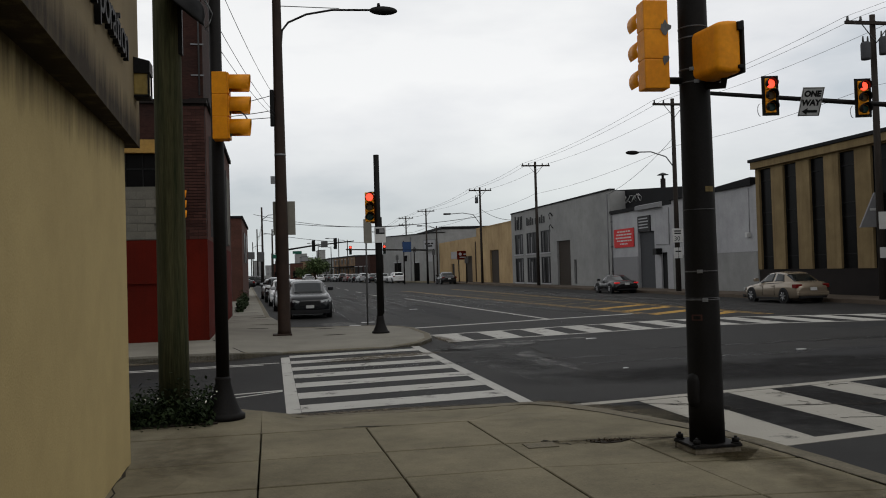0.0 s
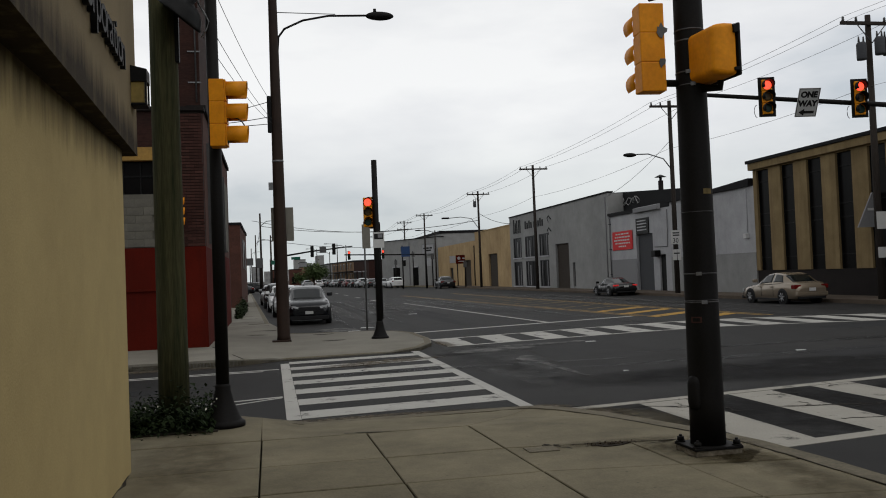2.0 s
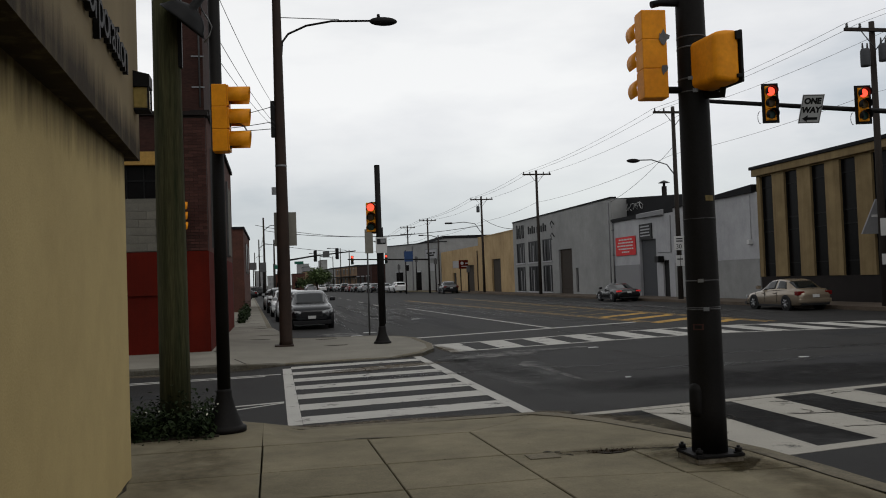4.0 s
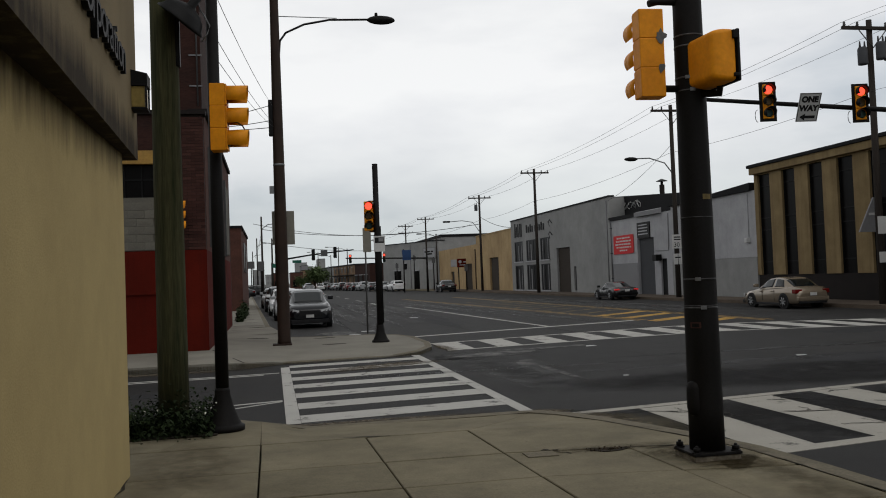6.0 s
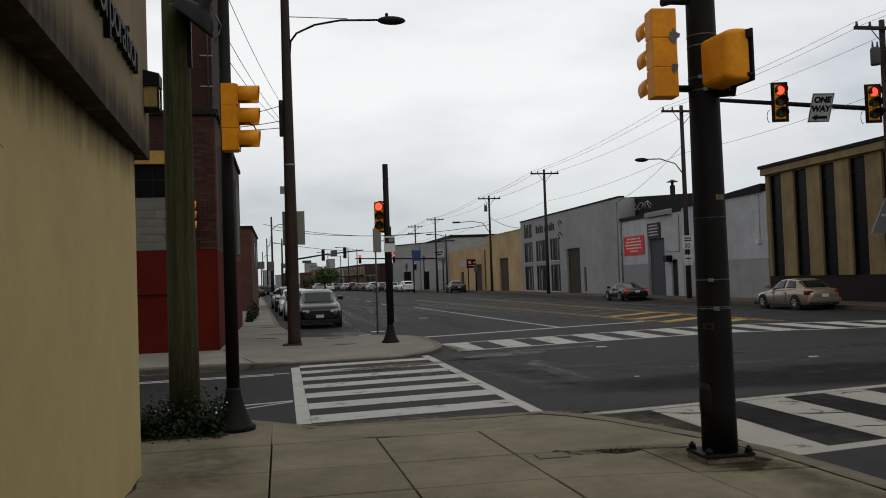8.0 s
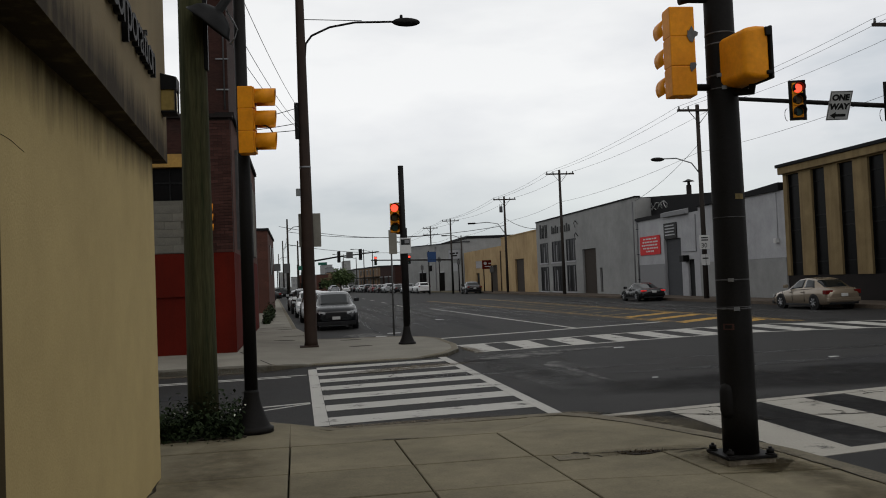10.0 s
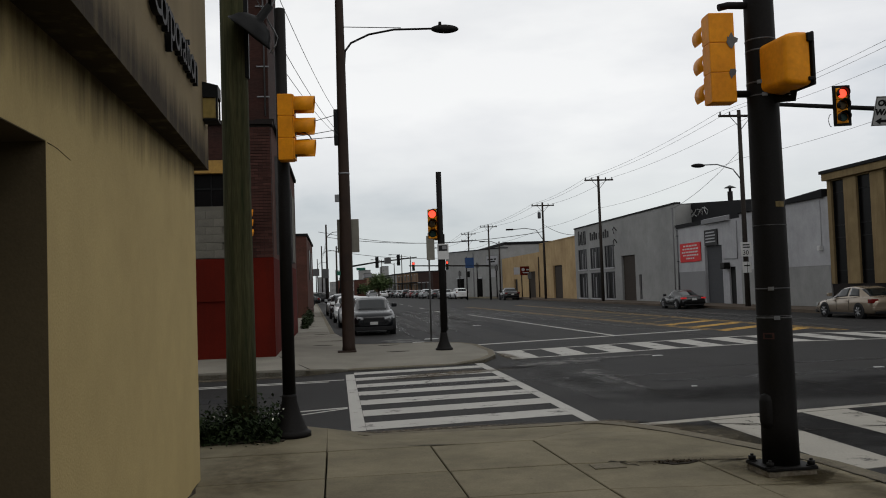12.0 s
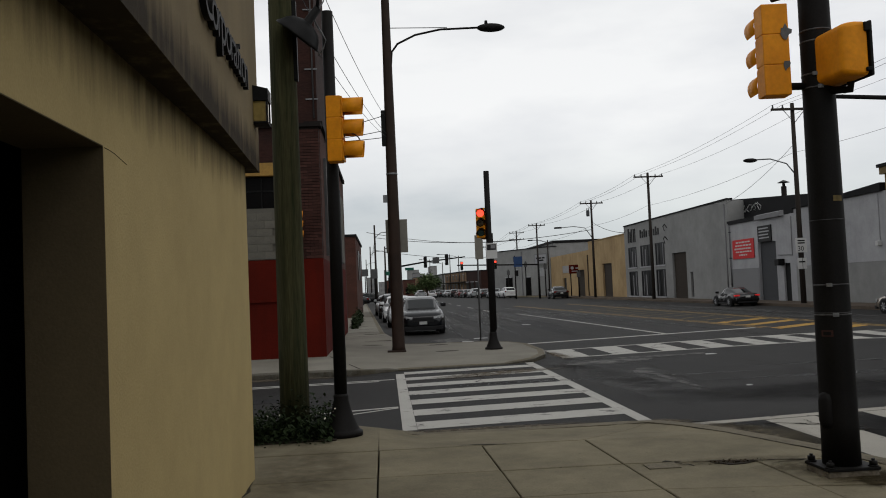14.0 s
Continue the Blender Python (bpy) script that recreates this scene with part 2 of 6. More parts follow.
M_darkglass = material("dark_window_glass", (0.0045, 0.004, 0.004), 0.3, grain=4, vary=0.3, bump=0, gloss=0.05)
M_warehouse = material("grey_render", (0.262, 0.262, 0.255), 0.9, grain=12, vary=0.05, blotch=0.25, second=(0.215, 0.215, 0.212), bump=0.1)
M_palegrey = material("pale_grey_paint", (0.36, 0.36, 0.37), 0.85, grain=12, vary=0.05, blotch=0.3, second=(0.29, 0.29, 0.30), bump=0.1)
M_midgrey = material("mid_grey_paint", (0.20, 0.20, 0.205), 0.85, grain=12, vary=0.06, blotch=0.4, bump=0.1)
M_rowtan = material("dull_tan_brick", (0.24, 0.165, 0.10), 0.9, grain=12, vary=0.1, blotch=0.5, second=(0.16, 0.10, 0.065), bump=0.2)
M_tan = material("tan_render", (0.42, 0.30, 0.155), 0.9, grain=12, vary=0.06, blotch=0.3, second=(0.30, 0.205, 0.105), bump=0.1)
M_tanpanel = material("tan_panel", (0.225, 0.163, 0.080), 0.85, grain=20, vary=0.06, blotch=0.6, second=(0.165, 0.118, 0.056), bump=0.1)
M_darkroof = material("dark_roofing", (0.010, 0.010, 0.011), 0.85, grain=15, vary=0.25, blotch=0.5)
M_darkbrick = material("dark_base_brick", (0.015, 0.012, 0.011), 0.9, grain=20, vary=0.3, blotch=0.8)
M_shutter = material("grey_roller_shutter", (0.055, 0.057, 0.062), 0.7, grain=8, vary=0.1, stretch=(1, 1, 12))
M_browndoor = material("brown_roller_door", (0.035, 0.026, 0.019), 0.75, grain=8, vary=0.15, stretch=(1, 1, 8))
M_redsign = material("red_banner_vinyl", (0.52, 0.018, 0.02), 0.6, grain=12, vary=0.06, bump=0.05)
M_signwhite = material("white_sign_face", (0.50, 0.50, 0.49), 0.55, grain=20, vary=0.06, bump=0.02)
M_signback = material("dull_aluminium_sign_back", (0.085, 0.085, 0.085), 0.6, 0.2, grain=10, vary=0.15, bump=0.03)
M_signbackpale = material("pale_sign_back", (0.20, 0.19, 0.16), 0.65, 0.1, grain=10, vary=0.12, bump=0.03)
M_signblack = material("black_sign_ink", (0.012, 0.012, 0.012), 0.6, grain=10, vary=0.1, bump=0)
M_signgreen = material("green_sign_face", (0.012, 0.09, 0.06), 0.55, grain=10, vary=0.1, bump=0)
M_signblue = material("blue_sign_face", (0.02, 0.05, 0.13), 0.55, grain=10, vary=0.1, bump=0)
M_leaf = material("leaf_green", (0.0095, 0.019, 0.0045), 0.8, grain=3, vary=0.35, blotch=2, second=(0.017, 0.028, 0.0065), bump=0)
M_petal = material("pale_flower", (0.6, 0.6, 0.5), 0.7, bump=0)
M_treeleaf = material("tree_leaf_green", (0.055, 0.085, 0.030), 0.7, grain=3, vary=0.35, blotch=2, second=(0.085, 0.115, 0.04), bump=0)
M_bark = material("bark", (0.06, 0.045, 0.03), 0.95, grain=20, vary=0.3)
M_lampglass = material("amber_lamp_glass", (0.28, 0.205, 0.065), 0.3, grain=25, vary=0.2, bump=0.2)
M_red_on = glow("red_signal_light", (1.0, 0.06, 0.03), 2.2)
M_red_off = material("dark_red_lens", (0.10, 0.012, 0.01), 0.3, bump=0)
M_amber_off = material("dark_amber_lens", (0.11, 0.06, 0.01), 0.3, bump=0)
M_green_off = material("dark_green_lens", (0.008, 0.05, 0.035), 0.3, bump=0)




def weather(m, high, low, dirt, amount, across=2.2):
    """Rain-washed runs of dirt down a wall and a splashed, ragged stain along its foot."""
    n, l = m.node_tree.nodes, m.node_tree.links
    b = n["Principled BSDF"]
    src = b.inputs["Base Color"].links[0].from_socket
    co = n.new("ShaderNodeTexCoord")
    mp = n.new("ShaderNodeMapping")
    mp.inputs["Scale"].default_value = (across, across, 0.16)
    l.new(co.outputs["Object"], mp.inputs["Vector"])
    ns = n.new("ShaderNodeTexNoise")
    ns.inputs["Scale"].default_value, ns.inputs["Detail"].default_value, ns.inputs["Roughness"].default_value = 1.0, 8, 0.7
    l.new(mp.outputs["Vector"], ns.inputs["Vector"])
    cut = n.new("ShaderNodeMapRange")
    cut.inputs["From Min"].default_value, cut.inputs["From Max"].default_value = low, high
    cut.inputs["To Max"].default_value = amount
    l.new(ns.outputs["Fac"], cut.inputs["Value"])
    mx = n.new("ShaderNodeMix")
    mx.data_type = "RGBA"
    mx.inputs["B"].default_value = (*dirt, 1)
    l.new(cut.outputs["Result"], mx.inputs["Factor"])
    l.new(src, mx.inputs["A"])
    l.new(mx.outputs["Result"], b.inputs["Base Color"])


for wall_mat, dirt, amount in ((M_warehouse, (0.15, 0.145, 0.135), 0.18), (M_palegrey, (0.16, 0.155, 0.145), 0.22), (M_tanpanel, (0.07, 0.045, 0.02), 0.6), (M_tan, (0.16, 0.10, 0.05), 0.35), (M_redpaint, (0.03, 0.006, 0.004), 0.5)):
    weather(wall_mat, 0.78, 0.46, dirt, amount)
    mottle(wall_mat, 1.1, 0.88, 1.1)

# ---- building helpers ----
def mesh_object(name, bm, mat):
    me = bpy.data.meshes.new(name)
    bm.normal_update()
    bm.to_mesh(me)
    bm.free()
    me.materials.append(mat)
    return new(name, me)


def part(name, bm, mat, parent, label=""):
    ob = mesh_object(name, bm, mat)
    ob.parent = parent
    if label:
        ob["label"] = label
    return ob


def holder(name, at=(0, 0, 0), rz=0.0):
    ob = new(name)
    ob.matrix_world = pose(*at, 0, 0, rz)
    bpy.context.view_layer.update()
    return ob


def box(x0, x1, y0, y1, z0, z1, bevel=0.0, bm=None):
    b = bmesh.new()
    bmesh.ops.create_cube(b, size=1, matrix=Matrix.LocRotScale(((x0 + x1) / 2, (y0 + y1) / 2, (z0 + z1) / 2), None, (abs(x1 - x0), abs(y1 - y0), abs(z1 - z0))))
    if bevel:
        bmesh.ops.bevel(b, geom=b.edges[:], offset=bevel, segments=2, profile=0.6, affect="EDGES")
    return join(bm, b)


def join(bm, b):
    if bm is None:
        return b
    me = bpy.data.meshes.new("tmp")
    b.to_mesh(me)
    b.free()
    bm.from_mesh(me)
    bpy.data.meshes.remove(me)
    return bm


def cone(p0, p1, r0, r1, sides=16, bm=None, caps=True):
    p0, p1 = Vector(p0), Vector(p1)
    b = bmesh.new()
    d = p1 - p0
    bmesh.ops.create_cone(b, cap_ends=caps, segments=sides, radius1=r0, radius2=r1, depth=d.length,
                          matrix=Matrix.Translation((p0 + p1) / 2) @ d.to_track_quat("Z", "Y").to_matrix().to_4x4())
    for f in b.faces:
        f.smooth = len(f.verts) == 4
    return join(bm, b)


def lathe(profile, sides=24, at=(0, 0, 0), bm=None):
    """Turns (radius, height) pairs round a vertical line."""
    b = bmesh.new()
    rings = [[b.verts.new((at[0] + r * math.cos(a * math.tau / sides), at[1] + r * math.sin(a * math.tau / sides), at[2] + z))
              for a in range(sides)] for r, z in profile]
    for lo, hi in zip(rings, rings[1:]):
        for i in range(sides):
            b.faces.new((lo[i], lo[(i + 1) % sides], hi[(i + 1) % sides], hi[i])).smooth = True
    b.faces.new(rings[-1])
    b.faces.new(rings[0][::-1])
    return join(bm, b)


def tube(points, r, sides=6, bm=None):
    pts = [Vector(p) for p in points]
    b = bmesh.new()
    rings = []
    for i, p in enumerate(pts):
        d = (pts[min(i + 1, len(pts) - 1)] - pts[max(i - 1, 0)]).normalized()
        q = d.to_track_quat("Z", "Y")
        rad = r[i] if isinstance(r, (list, tuple)) else r
        rings.append([b.verts.new(p + q @ Vector((rad * math.cos(a * math.tau / sides), rad * math.sin(a * math.tau / sides), 0))) for a in range(sides)])
    for lo, hi in zip(rings, rings[1:]):
        for i in range(sides):
            b.faces.new((lo[i], lo[(i + 1) % sides], hi[(i + 1) % sides], hi[i])).smooth = True
    b.faces.new(rings[-1])
    b.faces.new(rings[0][::-1])
    return join(bm, b)


def prism(outline, z0, z1, bm=None):
    """A flat outline (x, y) raised from z0 to z1; z1 may be a function of x and y."""
    b = bmesh.new()
    top = z1 if callable(z1) else (lambda x, y: z1)
    lo = [b.verts.new((x, y, z0)) for x, y in outline]
    hi = [b.verts.new((x, y, top(x, y))) for x, y in outline]
    n = len(outline)
    b.faces.new(hi)
    b.faces.new(lo[::-1])
    for i in range(n):
        b.faces.new((lo[i], lo[(i + 1) % n], hi[(i + 1) % n], hi[i]))
    bmesh.ops.recalc_face_normals(b, faces=b.faces[:])
    return join(bm, b)


def sag(p0, p1, drop, steps=14):
    p0, p1 = Vector(p0), Vector(p1)
    return [p0.lerp(p1, i / steps) - Vector((0, 0, drop * 4 * (i / steps) * (1 - i / steps))) for i in range(steps + 1)]


def structure(ob, label, category):
    return tagged(ob, label, category, kind="structure")


def wall_with_holes(x0, x1, y0, y1, z0, z1, holes, bm=None):
    """A wall along y, thick from x0 to x1, with openings (ya, yb, za, zb) cut right through."""
    ys = sorted({y0, y1, *[h[0] for h in holes], *[h[1] for h in holes]})
    zs = sorted({z0, z1, *[h[2] for h in holes], *[h[3] for h in holes]})
    b = bmesh.new()
    for ya, yb in zip(ys, ys[1:]):
        for za, zb in zip(zs, zs[1:]):
            cy, cz = (ya + yb) / 2, (za + zb) / 2
            if any(h[0] < cy < h[1] and h[2] < cz < h[3] for h in holes):
                continue
            box(x0, x1, ya, yb, za, zb, bm=b)
    bmesh.ops.remove_doubles(b, verts=b.verts[:], dist=1e-5)
    # faces shared by two cells lie inside the wall
    seen = {}
    for f in b.faces:
        seen.setdefault(tuple(sorted(v.index for v in f.verts)), []).append(f)
    inner = [f for fs in seen.values() if len(fs) > 1 for f in fs]
    bmesh.ops.delete(b, geom=inner, context="FACES")
    return join(bm, b)


# ---- ground and roads ----
KERB = 0.15
g = structure(mesh_object("ground", prism([(-1500, -1500), (1500, -1500), (1500, 2500), (-1500, 2500)], -0.6, -0.06), M_ground),
              "bare dull ground reaching to the horizon", "ground")
road = structure(mesh_object("road", prism([(-90, -60), (22.3, -60), (22.3, 600), (-90, 600)], -0.3, 0.0), M_asphalt),
                 "dark grey worn asphalt road with faded markings", "road")


def ramp_near(x, y):
    """Top of the pavement at the near corner: full height, but dropped to the road at the crossing."""
    if y < 9.0:
        return KERB
    side = min(max((x + 0.2) / 0.5, 0), 1) * min(max((3.7 - x) / 1.1, 0), 1)
    return KERB - 0.125 * side * min(max((y - 9.0) / 1.7, 0), 1)


def clip(poly, inside, cut):
    out = []
    for a, b in zip(poly, poly[1:] + poly[:1]):
        if inside(a):
            out.append(a)
        if inside(a) != inside(b):
            out.append(cut(a, b))
    return out


def clip_to(poly, outline):
    """Keeps what lies left of every edge of a convex outline that runs anticlockwise."""
    for (ax, ay), (bx, by) in zip(outline, outline[1:] + outline[:1]):
        def s(p, ax=ax, ay=ay, bx=bx, by=by):
            return (bx - ax) * (p[1] - ay) - (by - ay) * (p[0] - ax)
        poly = clip(poly, lambda p: s(p) >= 0, lambda p, q: tuple(p[i] + (q[i] - p[i]) * s(p) / (s(p) - s(q)) for i in (0, 1)))
        if len(poly) < 3:
            return []
    return poly


# outer line of the near corner, anticlockwise from behind the camera
NEAR = [(-30, -25), (4.38, -25), (4.37, 5.0), (4.33, 6.35), (4.25, 7.2), (4.06, 7.92), (3.83, 8.6), (3.60, 9.22), (3.38, 9.78), (3.16, 10.3), (2.82, 10.68), (0.4, 10.76), (-0.4, 10.78), (-30, 10.2)]
NEAR_IN = [(-29.8, -24.8), (4.17, -24.8), (4.16, 5.0), (4.12, 6.3), (4.05, 7.12), (3.87, 7.82), (3.64, 8.5), (3.41, 9.12), (3.19, 9.68), (2.98, 10.16), (2.68, 10.5), (0.4, 10.61), (-0.4, 10.63), (-29.8, 10.05)]
FAR = [(-40, 17.7), (-0.6, 18.85), (0.2, 19.4), (2.6, 19.75), (3.35, 20.1), (3.8, 21.2), (4.0, 22.6), (4.0, 25.2), (3.7, 26.3), (3.0, 27.0), (1.2, 27.2), (0.45, 27.5), (-0.1, 34), (-5.6, 230), (-40, 230)]


def ramp_far(x, y):
    side = min(max((x + 0.4) / 0.7, 0), 1) * min(max((4.2 - x) / 1.2, 0), 1)
    fall = 0.06 * min(max((x + 1.2) / 1.3, 0), 1) * min(max((30 - y) / 3, 0), 1)
    return KERB - max(fall, 0.12 * side * min(max((21.3 - y) / 1.6, 0), 1))


def kerb_run(line, width, z0, top):
    """A kerb along an open line; the pavement lies to its left."""
    b = bmesh.new()
    pts = [Vector((x, y, 0)) for x, y in line]
    rows = []
    for i, p in enumerate(pts):
        d = (pts[min(i + 1, len(pts) - 1)] - pts[max(i - 1, 0)]).normalized()
        nrm = Vector((-d.y, d.x, 0))
        q = p + nrm * width
        zt = top(p.x, p.y)
        rows.append([b.verts.new(v) for v in ((p.x, p.y, z0), (p.x, p.y, zt - 0.02), (p.x + nrm.x * 0.02, p.y + nrm.y * 0.02, zt + 0.004), (q.x, q.y, zt + 0.004), (q.x, q.y, z0))])
    for a, c in zip(rows, rows[1:]):
        for k in range(4):
            b.faces.new((a[k], c[k], c[k + 1], a[k + 1]))
    return b


pave_near = structure(mesh_object("pavement_near", prism(NEAR_IN, -0.2, 0.006), M_joint),
                      "pale worn concrete corner pavement with dirty joints", "pavement")
part("kerb", kerb_run(NEAR[1:], 0.215, -0.2, ramp_near), M_curb, pave_near, "chipped concrete kerb")
far_bm = prism(FAR, -0.2, 1.0)
for axis, cuts in ((1, [19.3 + 0.8 * k for k in range(15)]), (0, [-1.2, -0.75, -0.4, -0.05, 0.3, 0.9, 1.6, 2.3, 3.0, 3.4, 3.7])):
    for c_ in cuts:
        bmesh.ops.bisect_plane(far_bm, geom=far_bm.verts[:] + far_bm.edges[:] + far_bm.faces[:], plane_co=(c_, c_, 0), plane_no=(axis == 0, axis == 1, 0))
for v in far_bm.verts:
    if v.co.z > 0.9:
        v.co.z = ramp_far(v.co.x, v.co.y)
pave_far = structure(mesh_object("pavement_far", far_bm, M_farslab), "pale concrete pavement along the far corner", "pavement")
part("kerb", kerb_run(FAR[:14], 0.17, -0.25, ramp_far), M_curb, pave_far, "chipped concrete kerb")
pave_right = structure(mesh_object("pavement_right", prism([(21.9, -60), (60, -60), (60, 600), (21.9, 600)], -0.2, KERB), M_sidepave),
                       "grey concrete pavement before the warehouses", "pavement")
part("kerb", box(21.74, 21.9, -60, 400, -0.2, KERB + 0.004), M_sidepave, pave_right)
pave_wedge = structure(mesh_object("pavement_wedge", prism([(21.735, 118), (21.735, 260), (10.5, 260), (12.2, 204), (17.0, 146)], -0.2, KERB - 0.004), M_slab),
                       "grey concrete pavement where the road narrows", "pavement")



# ---- soft-edged dirt, wear and sheen ----
def soft_tint(name, color, strength, grain=9.0, rough=0.9):
    """A thin tint that fades out towards its rim and breaks up in blotches."""
    m = bpy.data.materials.new(name)
    m.use_nodes = True
    n, l = m.node_tree.nodes, m.node_tree.links
    b = n["Principled BSDF"]
    b.inputs["Base Color"].default_value = (*color, 1)
    b.inputs["Roughness"].default_value, b.inputs["Specular IOR Level"].default_value = rough, 0.15
    co = n.new("ShaderNodeTexCoord")
    mid = n.new("ShaderNodeMapping")
    mid.inputs["Location"].default_value, mid.inputs["Scale"].default_value = (-1, -1, 0), (2, 2, 0)
    l.new(co.outputs["Generated"], mid.inputs["Vector"])
    size = n.new("ShaderNodeVectorMath")
    size.operation = "LENGTH"
    l.new(mid.outputs["Vector"], size.inputs[0])
    fade = n.new("ShaderNodeMapRange")
    fade.interpolation_type = "SMOOTHSTEP"
    fade.inputs["From Min"].default_value, fade.inputs["From Max"].default_value = 0.25, 0.95
    fade.inputs["To Min"].default_value, fade.inputs["To Max"].default_value = strength, 0.0
    l.new(size.outputs["Value"], fade.inputs["Value"])
    tex = n.new("ShaderNodeTexNoise")
    tex.inputs["Scale"].default_value, tex.inputs["Detail"].default_value, tex.inputs["Roughness"].default_value = grain, 7, 0.68
    l.new(co.outputs["Object"], tex.inputs["Vector"])
    cut = n.new("ShaderNodeMapRange")
    cut.inputs["From Min"].default_value, cut.inputs["From Max"].default_value = 0.32, 0.60
    l.new(tex.outputs["Fac"], cut.inputs["Value"])
    mul = n.new("ShaderNodeMath")
    mul.operation = "MULTIPLY"
    l.new(fade.outputs["Result"], mul.inputs[0])
    l.new(cut.outputs["Result"], mul.inputs[1])
    l.new(mul.outputs["Value"], b.inputs["Alpha"])
    return m


M_silt = soft_tint("dry_brown_silt", (0.115, 0.098, 0.066), 1.0, 4.0)
M_gutterdirt = soft_tint("gutter_silt", (0.10, 0.082, 0.058), 1.0, 5)
M_slabstain = soft_tint("brown_damp_stain", (0.06, 0.044, 0.022), 0.22, 4)
M_slabmoss = soft_tint("brown_moss_stain", (0.08, 0.06, 0.026), 0.24, 7)
M_darktar = soft_tint("dark_asphalt", (0.0105, 0.010, 0.0098), 0.9, 0.8)
M_wear_sheen = soft_tint("worn_asphalt_and_sheen", (0.08, 0.079, 0.077), 0.62, 1.2, 0.7)
M_oil = soft_tint("oil_drips", (0.012, 0.011, 0.011), 0.4, 3, 0.5)

# ---- road markings ----
def marking(outline, mat, parent, name="stripe", lift=0.004):
    return part(name, prism(outline, 0.0005, lift), mat, parent)


SKEW = 0.17
crossing = structure(new("crosswalk_side_street"), "white ladder crosswalk over the side street", "crosswalk")
for k in range(7):
    y0 = 11.2 + 1.22 * k
    deep = 0.61 - 0.02 * k
    marking([(0.32, y0), (3.08, y0 + 0.4), (3.08, y0 + 0.4 + deep), (0.32, y0 + deep)], M_white, crossing)
marking([(0.13, 11.15), (0.315, 11.15), (0.315, 18.7), (0.14, 18.65)], M_white, crossing, "edge_line")
marking([(3.085, 10.85), (3.26, 10.85), (3.27, 19.95), (3.09, 19.95)], M_white, crossing, "edge_line")

crossing2 = structure(new("crosswalk_far"), "white ladder crosswalk across the main road", "crosswalk")
NEAR_SIDE = [(4.1, 20.7), (9.2, 21.85), (12.0, 22.3), (14.2, 21.9), (17.0, 21.3), (20.6, 20.7)]
FAR_SIDE = [(4.1, 23.12), (9.4, 24.55), (12.0, 25.1), (14.3, 25.1), (17.3, 24.2), (20.6, 23.2)]


def along_line(line, x):
    for (xa, ya), (xb, yb) in zip(line, line[1:]):
        if x <= xb:
            return ya + (yb - ya) * (x - xa) / (xb - xa)
    return line[-1][1]


for k in range(13):
    x0 = 4.15 + 1.312 * k
    if x0 < 20.0:
        marking([(x0, along_line(NEAR_SIDE, x0)), (x0 + 0.66, along_line(NEAR_SIDE, x0 + 0.66)), (x0 + 0.72, along_line(FAR_SIDE, x0 + 0.72)), (x0, along_line(FAR_SIDE, x0))], M_white, crossing2)
for line in (NEAR_SIDE, FAR_SIDE):
    for (xa, ya), (xb, yb) in zip(line, line[1:]):
        marking([(xa, ya - 0.06), (xb, yb - 0.06), (xb, yb + 0.07), (xa, ya + 0.07)], M_white, crossing2, "edge_line", 0.006)
crossing3 = structure(new("crosswalk_near"), "worn white ladder crosswalk across the main road", "crosswalk")
for k in range(12):
    x0 = 4.52 + 1.36 * k
    a, b_ = SKEW * (x0 - 4.5), SKEW * (x0 - 3.85)
    marking([(x0 + 0.03, 7.66 + a), (x0 + 0.63, 7.66 + b_), (x0 + 0.68, 10.5 + b_), (x0, 10.5 + a)], M_dullwhite, crossing3)
marking([(3.62, 10.38), (20.8, 13.25), (20.8, 13.45), (3.55, 10.55)], M_dullwhite, crossing3, "edge_line", 0.006)
marking([(4.3, 7.42), (20.8, 10.2), (20.8, 10.4), (4.3, 7.62)], M_dullwhite, crossing3, "edge_line", 0.006)

lines = structure(new("lane_lines"), "thin white lane lines on the asphalt", "road marking")
marking([(4.2, 26.12), (12.4, 28.9), (12.4, 29.2), (4.2, 26.42)], M_white, lines, "stop_line")
marking([(8.9, 28.0), (9.05, 28.05), (8.25, 54.6), (8.1, 54.6)], M_white, lines, "lane_line")
for k in range(9):
    y = 62 + 12 * k
    marking([(7.3, y), (7.45, y), (7.4, y + 4), (7.25, y + 4)], M_white, lines, "lane_line")
marking([(-9, 10.9), (0.11, 13.38), (0.11, 13.48), (-9, 11.0)], M_white, lines, "lane_line")
marking([(-0.75, 12.72), (0.11, 13.3), (0.11, 13.37), (-0.75, 12.8)], M_white, lines, "lane_line")
marking([(-30, 14.3), (-0.2, 17.3), (-0.2, 17.4), (-30, 14.4)], M_white, lines, "lane_line")
marking([(-30, 14.55), (0.1, 17.55), (0.1, 17.65), (-30, 14.65)], M_white, lines, "lane_line")

median = structure(new("yellow_median"), "faded yellow hatched median on the road", "road marking")
for xa, xb, ya in ((12.5, 10.9, 28.9), (15.55, 15.3, 26.0)):
    for dx in (0.0, 0.3):
        marking([(xa + dx, ya), (xa + dx + 0.13, ya), (xb + dx + 0.13, 75), (xb + dx, 75)], M_rubbedyellow, median, "edge_line")
for k in range(14):
    y = 25.4 + 2.45 * k
    wide, paint = (0.75, M_yellow) if k < 4 else (0.45, M_faintyellow)
    # silt in the gutter, stains on the slabs, wheel tracks with painted sheen, oil on the road
    xl = 12.75 if k else 14.2
    lift_y = 0.0 if k else 1.15
    marking([(xl, y + lift_y), (15.5, y + 2.1), (15.5, y + 2.1 + wide), (xl, y + lift_y + wide)], paint, median, "hatch_bar", 0.006)


